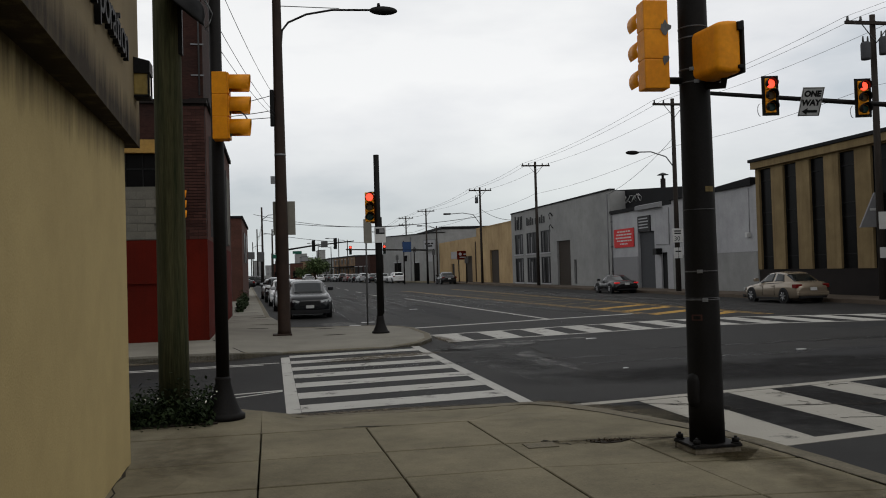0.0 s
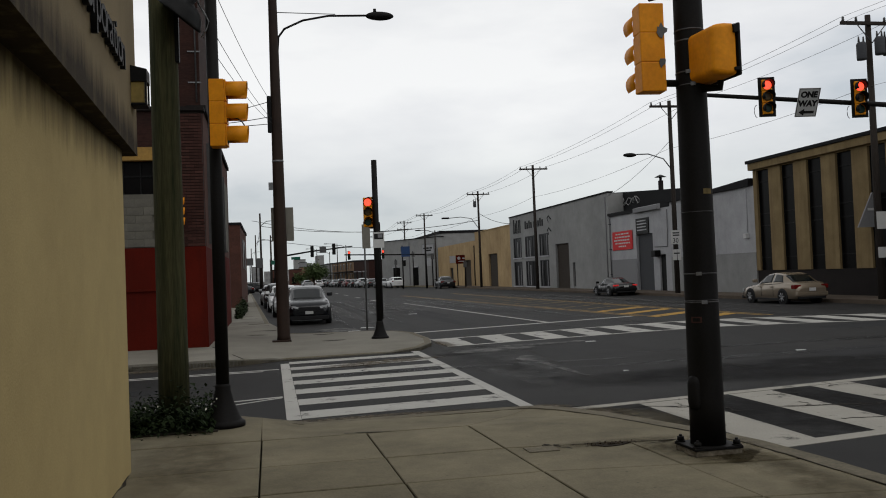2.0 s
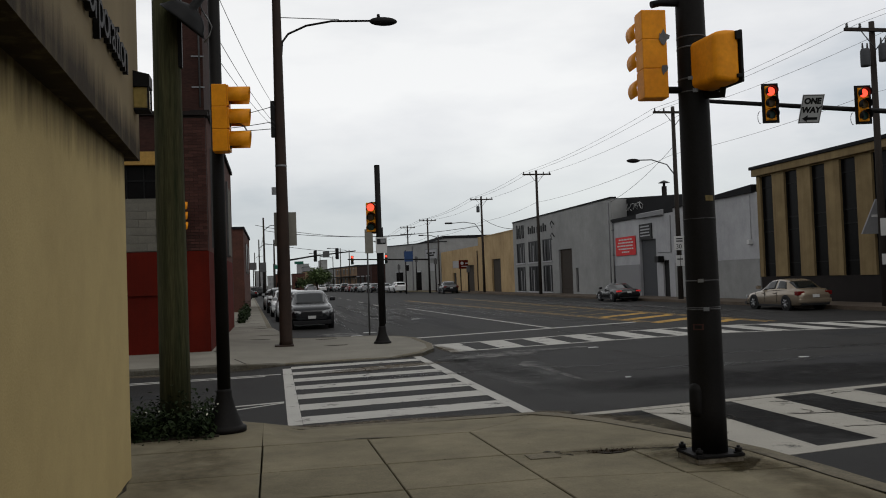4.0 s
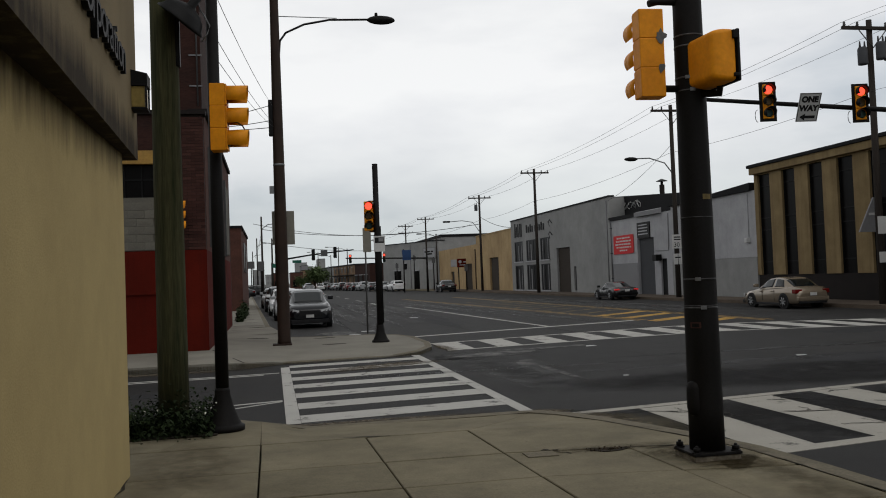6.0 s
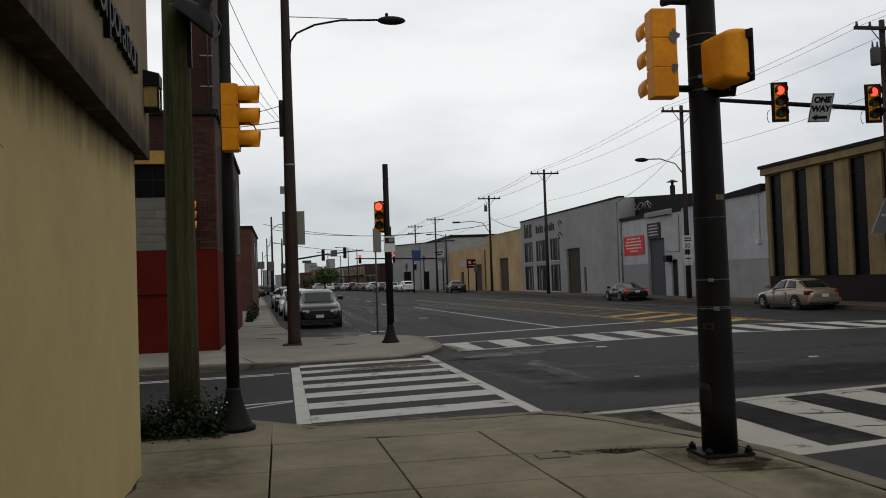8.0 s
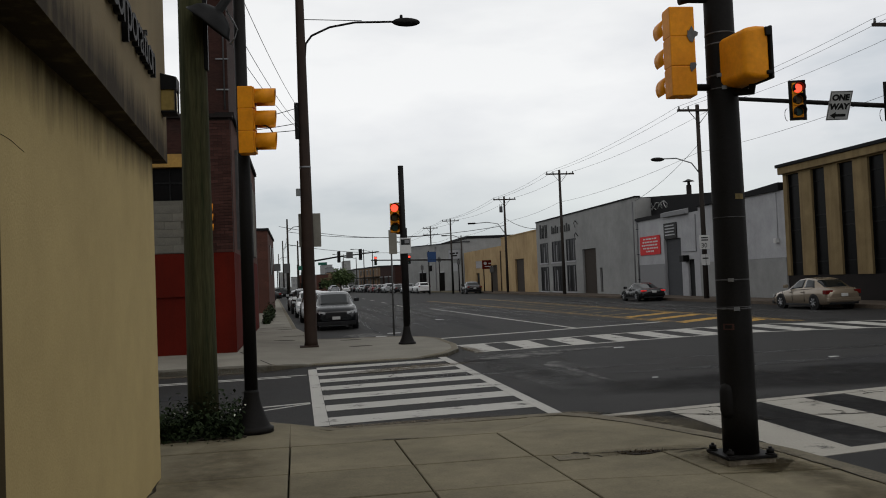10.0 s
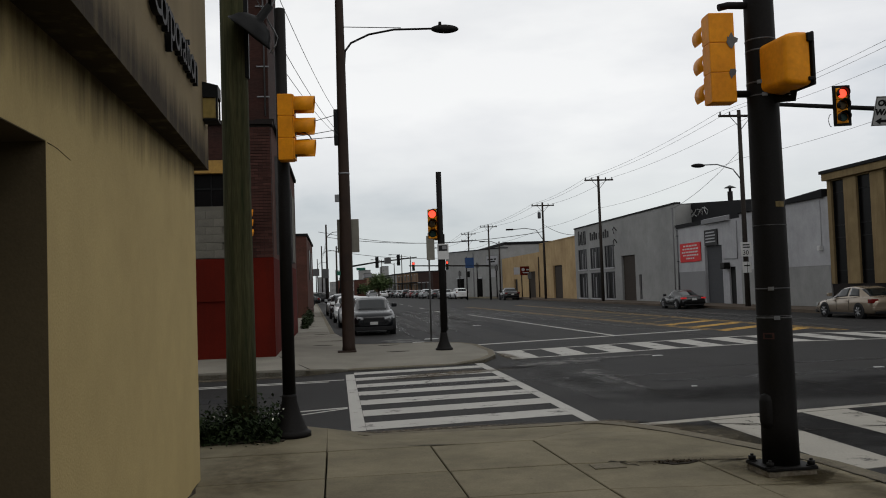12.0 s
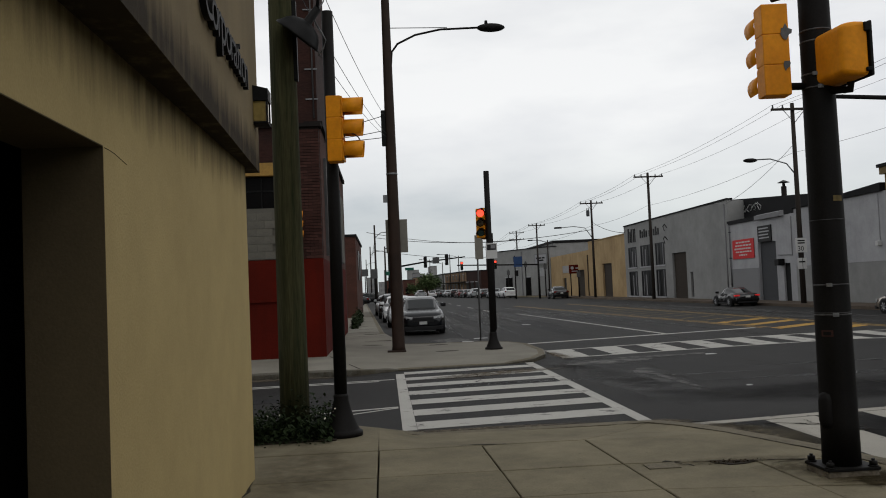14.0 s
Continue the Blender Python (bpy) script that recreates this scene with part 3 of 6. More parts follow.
# pale far wheel tracks also colour in the road's grazing sheen
# ---- the yellow stucco corner building beside the camera ----
def corner_building():
    h = structure(new("stucco_building"), "yellow stucco corner building with a dark doorway recess", "building")
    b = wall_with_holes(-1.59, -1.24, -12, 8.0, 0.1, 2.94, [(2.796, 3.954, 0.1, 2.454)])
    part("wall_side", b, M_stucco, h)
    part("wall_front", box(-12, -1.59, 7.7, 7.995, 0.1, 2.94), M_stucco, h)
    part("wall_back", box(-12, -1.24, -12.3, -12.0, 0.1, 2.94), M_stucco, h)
    # doorway recess: its shade is coloured in, brown on jambs, black inside
    part("inner_wall", box(-3.0, -1.595, 4.4, 4.5, 0.1, 2.94), M_black, h, "entry inside coloured black for its shade")
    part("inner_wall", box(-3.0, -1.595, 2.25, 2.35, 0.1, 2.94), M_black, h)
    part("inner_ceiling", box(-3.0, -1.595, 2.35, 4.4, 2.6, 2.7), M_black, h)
    part("jamb_lining", box(-1.59, -1.241, 3.95, 3.954, 0.1, 2.45), M_recess_shade, h, "jamb darkened to brown for the recess shade")
    part("jamb_lining", box(-1.59, -1.241, 2.796, 2.8, 0.1, 2.45), M_recess_shade, h)
    part("head_lining", box(-1.59, -1.241, 2.8, 3.95, 2.45, 2.454), M_recess_shade, h)
    part("recess_back", box(-3.1, -3.0, 2.25, 4.5, 0.1, 2.94), M_black, h, "black back of the recess")
    part("wall_crack", tube([(-1.239, 3.97, 2.447), (-1.239, 4.04, 2.447), (-1.239, 4.12, 2.443), (-1.239, 4.22, 2.43), (-1.239, 4.3, 2.42)], 0.0016, 4), M_joint, h, "hairline crack in the stucco")
    part("step", box(-3.0, -1.3, 2.8, 3.949, 0.1, 0.2), M_slab, h)
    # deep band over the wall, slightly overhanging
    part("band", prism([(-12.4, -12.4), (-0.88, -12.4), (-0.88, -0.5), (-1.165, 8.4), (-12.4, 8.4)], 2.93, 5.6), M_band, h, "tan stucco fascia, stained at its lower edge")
    part("roof", box(-12.3, -1.25, -12.3, 8.25, 5.6, 5.7), M_darkroof, h)
    return h


corner_building()


def wall_lamp():
    h = tagged(holder("wall_lamp", (-1.19, 8.1, 3.49)), "small bronze wall lamp with an amber glass front", "lamp")
    part("back_plate", box(0.0, 0.02, -0.12, 0.12, -0.17, 0.2, 0.006), M_black, h)
    part("hood", prism([(0.02, -0.105), (0.175, -0.105), (0.175, 0.105), (0.02, 0.105)], 0.045, lambda x, y: 0.19 - 0.25 * (x - 0.02)), M_black, h)
    part("floor_frame", box(0.02, 0.17, -0.1, 0.1, -0.165, -0.145, 0.005), M_black, h)
    for x in (0.02, 0.155):
        for y in (-0.1, 0.085):
            part("corner_bar", box(x, x + 0.015, y, y + 0.015, -0.145, 0.045), M_black, h)
    part("glass", box(0.036, 0.154, -0.088, 0.088, -0.143, 0.043, 0.008), M_lampglass, h)
    return h


wall_lamp()


def text_mesh(body, size, depth, bold=0.0, align="LEFT"):
    cu = bpy.data.curves.new("letters", "FONT")
    cu.body, cu.size, cu.extrude, cu.offset, cu.align_x = body, size, depth, bold, align
    ob = bpy.data.objects.new("letters", cu)
    scene.collection.objects.link(ob)
    me = bpy.data.meshes.new_from_object(ob.evaluated_get(bpy.context.evaluated_depsgraph_get()))
    bpy.data.objects.remove(ob)
    return me


def lettering(body, size, depth, m, mat, name, parent, label="", bold=0.0, align="LEFT"):
    me = text_mesh(body, size, depth, bold, align)
    me.transform(m)
    me.materials.append(mat)
    ob = new(name, me)
    ob.parent = parent
    if label:
        ob["label"] = label
    return ob


sign = tagged(new("wall_lettering"), "dark metal raised lettering fixed on the stucco band", "sign")
y_l = 5.2
for ch in "Corporation":
    me_w = {"C": 0.27, "o": 0.22, "r": 0.15, "p": 0.22, "a": 0.21, "t": 0.13, "i": 0.1, "n": 0.22}[ch]
    lettering(ch, 0.40, 0.02, Matrix.Translation((-1.14 + 0.032 * (8.4 - y_l), y_l, 3.46)) @ Euler((radians(90), 0, radians(90))).to_matrix().to_4x4(), M_black, "letter", sign)
    y_l += me_w


# ---- brick corner building across the side street ----
BX, BY = -1.57, 22.8


def brick_building():
    h = structure(new("brick_building"), "old dark brick industrial building painted red along its base", "building")
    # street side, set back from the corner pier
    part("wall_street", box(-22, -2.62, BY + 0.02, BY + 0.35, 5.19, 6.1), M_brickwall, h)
    part("wall_core", box(-2.62, BX - 0.02, BY + 0.03, BY + 0.4, 2.68, 6.1), M_mortar, h)
    part("painted_base", box(-22, BX + 0.004, BY, BY + 0.35, 0.1, 2.68), M_redpaint, h, "dark red painted base")
    part("ledge", box(-22, -2.5, BY - 0.05, BY + 0.01, 1.6, 1.66), M_redpaint, h)
    part("lintel", box(-22, -2.62, BY - 0.02, BY + 0.3, 4.86, 5.19), M_lintel, h, "ochre steel lintel")
    part("block_backing", box(-22, -2.62, BY + 0.06, BY + 0.35, 2.68, 4.02), M_block, h)
    win = part("window", box(-22, -2.62, BY + 0.2, BY + 0.24, 4.02, 4.86), M_darkglass, h, "dark industrial window")
    for k in range(16):
        part("glazing_bar", box(-2.7 - 0.42 * k, -2.67 - 0.42 * k, BY + 0.16, BY + 0.2, 4.02, 4.86), M_black, win)
    part("glazing_bar", box(-22, -2.62, BY + 0.17, BY + 0.195, 4.46, 4.5), M_black, win)
    part("coping", box(-22, BX + 0.06, BY - 0.06, BY + 0.4, 6.1, 6.2), M_darkbrick, h)
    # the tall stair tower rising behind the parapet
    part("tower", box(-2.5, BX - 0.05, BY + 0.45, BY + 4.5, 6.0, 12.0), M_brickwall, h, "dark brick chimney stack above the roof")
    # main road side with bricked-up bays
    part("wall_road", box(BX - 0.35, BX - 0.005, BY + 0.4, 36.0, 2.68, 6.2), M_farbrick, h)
    part("painted_base", box(BX - 0.35, BX, BY + 0.35, 36.0, 0.1, 2.68), M_redpaint, h)
    for k in range(3):
        y = BY + 1.6 + 3.9 * k
        part("bay_infill", box(BX - 0.02, BX + 0.035, y, y + 2.6, 2.9, 5.4), M_block, h)
        part("bay_frame", box(BX - 0.02, BX + 0.07, y - 0.12, y, 2.8, 5.5), M_signback, h)
    part("coping", box(BX - 0.4, BX + 0.08, BY + 0.4, 36.05, 6.2, 6.32), M_darkbrick, h)
    part("roof", box(-22, BX - 0.35, BY + 0.4, 36, 6.0, 6.1), M_darkroof, h)
    part("wall_rear", box(-22, BX, 36, 36.3, 0.1, 6.2), M_brickwall, h)
    part("conduit", tube([(BX - 0.14, BY + 0.42, 6.4), (BX - 0.14, BY + 0.42, 11.5)], 0.02), M_signback, h)
    for z in (6.9, 7.7, 8.5, 9.3):
        part("conduit_clip", box(BX - 0.34, BX - 0.02, BY + 0.42, BY + 0.45, z, z + 0.03), M_steel, h)
    return h


brick_bldg = brick_building()


def simple_building(name, x0, x1, y0, y1, z1, mat, label, windows=(), roof=M_darkroof, cap=0.15, glass=M_darkglass):
    h = structure(new(name), label, "building")
    part("wall", box(x0, x1, y0, y1, 0.0, z1), mat, h)
    part("roof", box(x0 - 0.08, x1 + 0.08, y0 - 0.08, y1 + 0.08, z1, z1 + cap), roof, h)
    for w in windows:
        part("window", box(*w), glass, h)
    return h


simple_building("brick_house", -14, -1.75, 56, 70, 5.3, M_farbrick, "dark red brick two storey building down the street",
                [(-1.78, -1.72, 60 + 4 * k, 62 + 4 * k, 2.6, 4.6) for k in range(2)])
simple_building("brick_house", -16, -6.4, 150, 190, 6.5, M_brickwall, "far dark brick building beside the pavement")

# ---- the warehouses along the right of the road ----
FX = 24.2


def striped_building():
    h = structure(new("striped_building"), "tan panelled office block with tall dark window strips", "building")
    strips = [(40.3 - 2.1 * k - 1.08, 40.3 - 2.1 * k) for k in range(7)]
    part("wall", wall_with_holes(FX, FX + 0.35, 24, 40.62, 1.29, 6.36, [(a, b, 1.29, 6.3) for a, b in strips]), M_tanpanel, h)
    for a, b in strips:
        w = part("window_strip", box(FX + 0.16, FX + 0.2, a, b, 1.29, 6.33), M_darkglass, h, "dark glass strip")
        for z in (1.9, 3.5, 4.1, 5.7):
            part("mullion", box(FX + 0.12, FX + 0.16, a, b, z, z + 0.05), M_black, w)
        for yy in (a, b - 0.04):
            part("mullion", box(FX + 0.11, FX + 0.165, yy, yy + 0.04, 1.29, 6.33), M_black, w)
    part("base", box(FX + 0.05, FX + 0.35, 24, 40.6, 0.1, 1.29), M_darkbrick, h, "dark brick base")
    part("cornice", box(FX - 0.2, FX + 0.4, 23.8, 40.75, 6.36, 6.70, 0.02), M_tanpanel, h)
    part("roof_edge", box(FX - 0.28, FX + 0.5, 23.75, 40.85, 6.70, 6.86, 0.02), M_darkroof, h)
    part("end_wall", box(FX + 0.35, FX + 18, 40.3, 40.6, 0.1, 6.6), M_tanpanel, h)
    part("roof", box(FX + 0.35, FX + 18, 24, 40.3, 6.5, 6.6), M_darkroof, h)
    part("end_wall", box(FX + 0.35, FX + 18, 24, 24.3, 0.1, 6.6), M_tanpanel, h)
    return h


def grey_annex():
    h = structure(new("grey_annex"), "pale grey painted shed wall with a dark roof edge", "building")
    part("wall", box(FX, FX + 0.3, 40.63, 50.2, 2.21, 5.6), M_palegrey, h)
    part("base", box(FX - 0.02, FX + 0.3, 40.63, 50.2, 0.1, 2.2), M_warehouse, h, "mid grey painted base")
    part("roof_edge", prism([(FX - 0.15, 40.87), (FX + 9, 40.87), (FX + 9, 50.3), (FX - 0.15, 50.3)], 5.6, lambda x, y: 6.0 - 0.045 * (y - 41)), M_darkroof, h)
    return h


def workshop():
    h = structure(new("workshop"), "pale grey workshop with a roller shutter and red banner", "building")
    part("wall", wall_with_holes(FX, FX + 0.3, 50.2, 60.1, 0.1, 5.35, [(52.8, 55.4, 0.1, 3.86), (51.0, 51.9, 0.1, 2.43)]), M_palegrey, h)
    part("base", box(FX - 0.02, FX, 55.45, 60.1, 0.1, 2.25), M_midgrey, h, "mid grey painted base")
    sh = part("shutter", box(FX + 0.2, FX + 0.25, 52.8, 55.4, 0.1, 3.86), M_shutter, h, "grey roller shutter")
    for k in range(24):
        part("slat", box(FX + 0.18, FX + 0.2, 52.8, 55.4, 0.15 + 0.155 * k, 0.27 + 0.155 * k), M_shutter, sh)
    part("door", box(FX + 0.12, FX + 0.17, 51.0, 51.9, 0.1, 2.43), M_black, h, "black steel door")
    part("canopy_lamp", box(FX - 0.4, FX, 51.7, 52.3, 2.3, 2.7, 0.05), M_black, h)
    part("parapet", box(FX - 0.1, FX + 0.35, 55.3, 60.1, 5.35, 5.6), M_darkroof, h)
    part("upper_wall", prism([(FX + 1.2, 50.0), (FX + 1.5, 50.0), (FX + 1.5, 62.5), (FX + 1.2, 62.5)], 5.3, lambda x, y: 6.45 + 0.072 * (y - 50)), M_darkroof, h, "black upper wall scrawled with pale paint")
    part("awning", prism([(FX - 0.25, 51.5), (FX, 51.5), (FX, 55.2), (FX - 0.25, 55.2)], 5.3, lambda x, y: 5.65 + 0.3 * (x - FX)), M_midgrey, h)
    part("roof", box(FX + 0.3, FX + 12, 50.2, 60.1, 5.2, 5.3), M_darkroof, h)
    return h


def warehouse():
    h = structure(new("warehouse"), "long flat grey rendered warehouse with white framed windows", "building")
    ups = [(82.7, 85.6), (78.3, 81.5), (74.3, 77.0)]
    holes = [(a, b, 3.04, 5.0) for a, b in ups] + [(a, b, 0.28, 2.65) for a, b in ups] + [(69.0, 72.4, 0.1, 3.9), (67.6, 68.2, 0.3, 2.25)]
    part("wall", wall_with_holes(FX, FX + 0.35, 60.1, 86.8, 0.1, 7.15, holes), M_warehouse, h)
    part("coping", box(FX - 0.06, FX + 0.4, 60.05, 86.85, 7.15, 7.27), M_darkroof, h)
    for a, b, z0, z1 in holes[:6]:
        w = part("window", box(FX + 0.07, FX + 0.11, a, b, z0, z1), M_darkglass, h, "dark glass in a white frame")
        for k in range(4):
            y = a + (b - a - 0.07) * k / 3
            part("window_frame", box(FX + 0.035, FX + 0.068, y, y + 0.07, z0, z1), M_shutter, w)
        part("window_rail", box(FX + 0.03, FX + 0.068, a, b, z1 - 0.07, z1), M_shutter, w)
        for k, (f0, f1) in enumerate(((0.22, 0.29), (0.52, 0.62), (0.80, 0.84))):
            if (k + int(a)) % 3:
                part("pale_strip", box(FX + 0.055, FX + 0.0695, a + (b - a) * f0, a + (b - a) * f1, z0 + 0.05, z1 - 0.1 - 0.3 * (k == 1)), M_midgrey, w, "pale upright strip")
        part("window_sill", box(FX - 0.08, FX + 0.07, a - 0.1, b + 0.1, z0 - 0.12, z0), M_palegrey, w)
    d = part("door", box(FX + 0.2, FX + 0.26, 69.0, 72.4, 0.1, 3.9), M_browndoor, h, "brown roller door")
    for k in range(9):
        part("door_slat", box(FX + 0.17, FX + 0.2, 69.02, 72.38, 0.15 + 0.42 * k, 0.52 + 0.42 * k), M_browndoor, d)
    part("side_door", box(FX + 0.15, FX + 0.2, 67.6, 68.2, 0.3, 2.25), M_black, h)
    part("side_wall", box(FX + 0.35, FX + 25, 60.1, 60.4, 0.1, 7.1), M_warehouse, h)
    part("roof", box(FX + 0.35, FX + 25, 60.4, 86.8, 6.9, 7.0), M_darkroof, h)
    part("conduit", tube([(FX - 0.03, 60.6, 0.3), (FX - 0.03, 60.6, 6.9)], 0.05), M_midgrey, h)
    return h


def tan_building():
    h = structure(new("tan_building"), "tan rendered warehouse with a brown door", "building")
    part("wall", wall_with_holes(FX, FX + 0.35, 86.8, 102.5, 0.1, 6.45, [(92.2, 96.1, 0.1, 3.75)]), M_tan, h)
    part("door", box(FX + 0.2, FX + 0.26, 92.2, 96.1, 0.1, 3.75), M_browndoor, h, "brown roller door")
    part("coping", box(FX - 0.06, FX + 0.4, 86.8, 102.5, 6.45, 6.55), M_tan, h)
    part("roof", box(FX + 0.35, FX + 25, 86.8, 102.5, 6.3, 6.4), M_darkroof, h)
    part("wall", wall_with_holes(FX + 0.05, FX + 0.35, 102.5, 126.5, 0.1, 5.6, [(105.3, 109.0, 0.1, 3.35), (116, 118, 0.1, 2.5)]), M_tan, h)
    part("door", box(FX + 0.2, FX + 0.26, 105.3, 109.0, 0.1, 3.35), M_browndoor, h)
    part("door", box(FX + 0.2, FX + 0.26, 116, 118, 0.1, 2.5), M_black, h)
    part("downpipe", tube([(FX - 0.04, 103, 0.2), (FX - 0.04, 103, 5.0)], 0.06), M_browndoor, h)
    return h


# unseen plain blocks added behind the crossing to hold back sky light
simple_building("sky_blocker", -40, 3.9, -45, -24.6, 8.5, M_farbrick, "unseen brick block added behind the near pavement")
simple_building("sky_blocker", FX, FX + 25, -60, 8, 7.5, M_warehouse, "unseen grey block added along the opposite pavement")
simple_building("sky_blocker", 4.2, 21.6, -130, -110, 9.0, M_farbrick, "unseen brick block added across the road behind")
striped_building(), grey_annex(), workshop(), warehouse(), tan_building()
# where the road narrows the far warehouse turns its front towards the crossing
def slanted_building(name, a, b, depth, z1, mat, label, openings=(), cap=0.15, piers=0):
    """A building whose front runs from a to b; openings are (from, to, bottom, top) along the front."""
    h = structure(new(name), label, "building")
    a, b = Vector((*a, 0)), Vector((*b, 0))
    d = (b - a).normalized()
    back = Vector((-d.y, d.x, 0))
    if back.y < 0:
        back = -back

    def run(s0, s1, t0, t1, z0, z2):
        return prism([tuple((a + d * s + back * t)[:2]) for s, t in ((s0, t0), (s1, t0), (s1, t1), (s0, t1))], z0, z2)
    n = (b - a).length
    part("wall", run(0, n, 0, depth, 0.0, z1), mat, h)
    part("roof", run(-0.1, n + 0.1, -0.1, depth + 0.1, z1, z1 + cap), M_darkroof, h)
    for s0, s1, z0, z2 in openings:
        f = part("window", run(s0, s1, -0.05, 0.04, z0, z2), M_darkglass, h)
        part("lintel", run(s0 - 0.15, s1 + 0.15, -0.12, 0.04, z2, z2 + 0.15), M_palegrey, f)
    for q in range(piers):
        s = n * (q + 0.5) / piers
        part("pier", run(s - 0.25, s + 0.25, -0.14, 0.0, 0.0, z1 - 0.02), mat, h)
    return h, run


far_grey, along = slanted_building("far_warehouse", (24.2, 126.6), (17.9, 140.5), 30, 7.2, M_warehouse, "pale grey flat warehouse where the road narrows",
                                   [(5.2, 6.6, 0.1, 2.9), (8.6, 9.4, 3.2, 4.1), (10.3, 12.2, 0.1, 3.0)], cap=0.12)
part("low_wing", along(15.4, 17.2, 1.0, 26, 0.0, 6.55), M_warehouse, far_grey)
part("downpipe", along(7.4, 7.55, -0.12, 0.0, 0.2, 6.9), M_midgrey, far_grey)
board = part("signboard", along(0.4, 3.6, -0.3, -0.1, 4.7, 6.3), M_midgrey, far_grey, "pale framed signboard with dark writing")
part("panel", along(0.55, 3.45, -0.34, -0.3, 4.85, 6.15), M_palegrey, board)
for s0, s1, z in ((0.9, 1.5, 5.55), (1.7, 3.1, 5.55), (1.2, 2.8, 5.2)):
    part("writing_bar", along(s0, s1, -0.36, -0.34, z, z + 0.22), M_black, board)
part("window", along(1.6, 2.9, -0.05, 0.04, 3.0, 4.2), M_palegrey, far_grey)
slanted_building("far_row", (18.6, 168), (16.9, 180), 20, 4.9, M_brickwall, "far low brown row of shops", [(2.0 + 4 * k, 4.4 + 4 * k, 0.3, 2.8) for k in range(3)])
row, along = slanted_building("far_row", (16.85, 180.2), (14.2, 204), 20, 4.95, M_rowtan, "far tan row of shops with a dark ledge", [(1.2 + 3.8 * k, 3.4 + 3.8 * k, 0.3, 2.5) for k in range(6)] + [(1.5 + 3.8 * k, 3.0 + 3.8 * k, 3.5, 4.5) for k in range(6)], cap=0.3, piers=7)
part("ledge", along(0, 23.5, -0.9, 0.0, 2.85, 3.05), M_darkroof, row)
slanted_building("far_row", (14.15, 204.3), (12.9, 228), 20, 5.0, M_warehouse, "far pale grey shop front", [(1.2 + 4 * k, 3.4 + 4 * k, 0.3, 2.6) for k in range(5)], cap=0.3, piers=5)
simple_building("roof_block", FX + 0.6, FX + 30, 127, 150, 7.7, M_warehouse, "low roof storey with a dark edge above the far warehouse", cap=0.4)
for x0, x1, y, z, mt in ((0.5, 5.0, 300, 5.2, M_farbrick), (5.4, 8.8, 250, 4.6, M_farbrick), (8.9, 12.4, 262, 5.3, M_rowtan), (12.5, 16.0, 255, 4.4, M_farbrick), (9.8, 12.0, 290, 7.2, M_midgrey), (-9, -6.8, 240, 5.5, M_farbrick), (-14, -8.5, 300, 6.8, M_tan)):
    simple_building("far_shop", x0, x1, y, y + 18, z, mt, "low shop building closing the far end of the road",
                    [(x0 + 0.6 + 1.7 * i, x0 + 1.7 + 1.7 * i, y - 0.06, y + 0.05, 0.6, 2.6) for i in range(int((x1 - x0 - 0.8) / 1.7))])
for x0, x1, y, z in ((2, 6, 430, 8), (10.5, 15.2, 380, 10.2), (20.2, 23.0, 380, 11.6), (16, 19, 410, 9), (-8, -3, 400, 8), (-3, 1.5, 470, 6.5)):
    simple_building("far_block", x0, x1, y, y + 20, z, M_warehouse, "pale blurred building at the end of the road",
                    [(x0 + 1.0 + 1.6 * i, x0 + 1.8 + 1.6 * i, y - 0.06, y + 0.05, 1.5 + 2.6 * j, 2.9 + 2.6 * j) for i in range(int((x1 - x0 - 1.2) / 1.6)) for j in range(2)], glass=M_midgrey)


# ---- traffic signals ----
def visor(at, r, length, facing):
    """A hood round a lens, open below; facing is an angle in degrees round z, 0 along +x."""
    b = bmesh.new()
    ca, sa = math.cos(radians(facing)), math.sin(radians(facing))
    rows = []
    for i in range(15):
        a = radians(-35 + 250 * i / 14)
        side, up = math.cos(a), math.sin(a)
        cut = length * (0.9 + 0.1 * (up + 0.57) / 1.57)
        row = []
        for rad in (r, r * 0.94):
            for d in (0.0, cut):
                row.append(b.verts.new((at[0] + ca * d - sa * side * rad, at[1] + sa * d + ca * side * rad, at[2] + up * rad)))
        rows.append(row)
    for p, q in zip(rows, rows[1:]):
        for i, j in ((0, 1), (1, 3), (3, 2), (2, 0)):
            b.faces.new((p[i], q[i], q[j], p[j])).smooth = True
    bmesh.ops.recalc_face_normals(b, faces=b.faces[:])
    return b


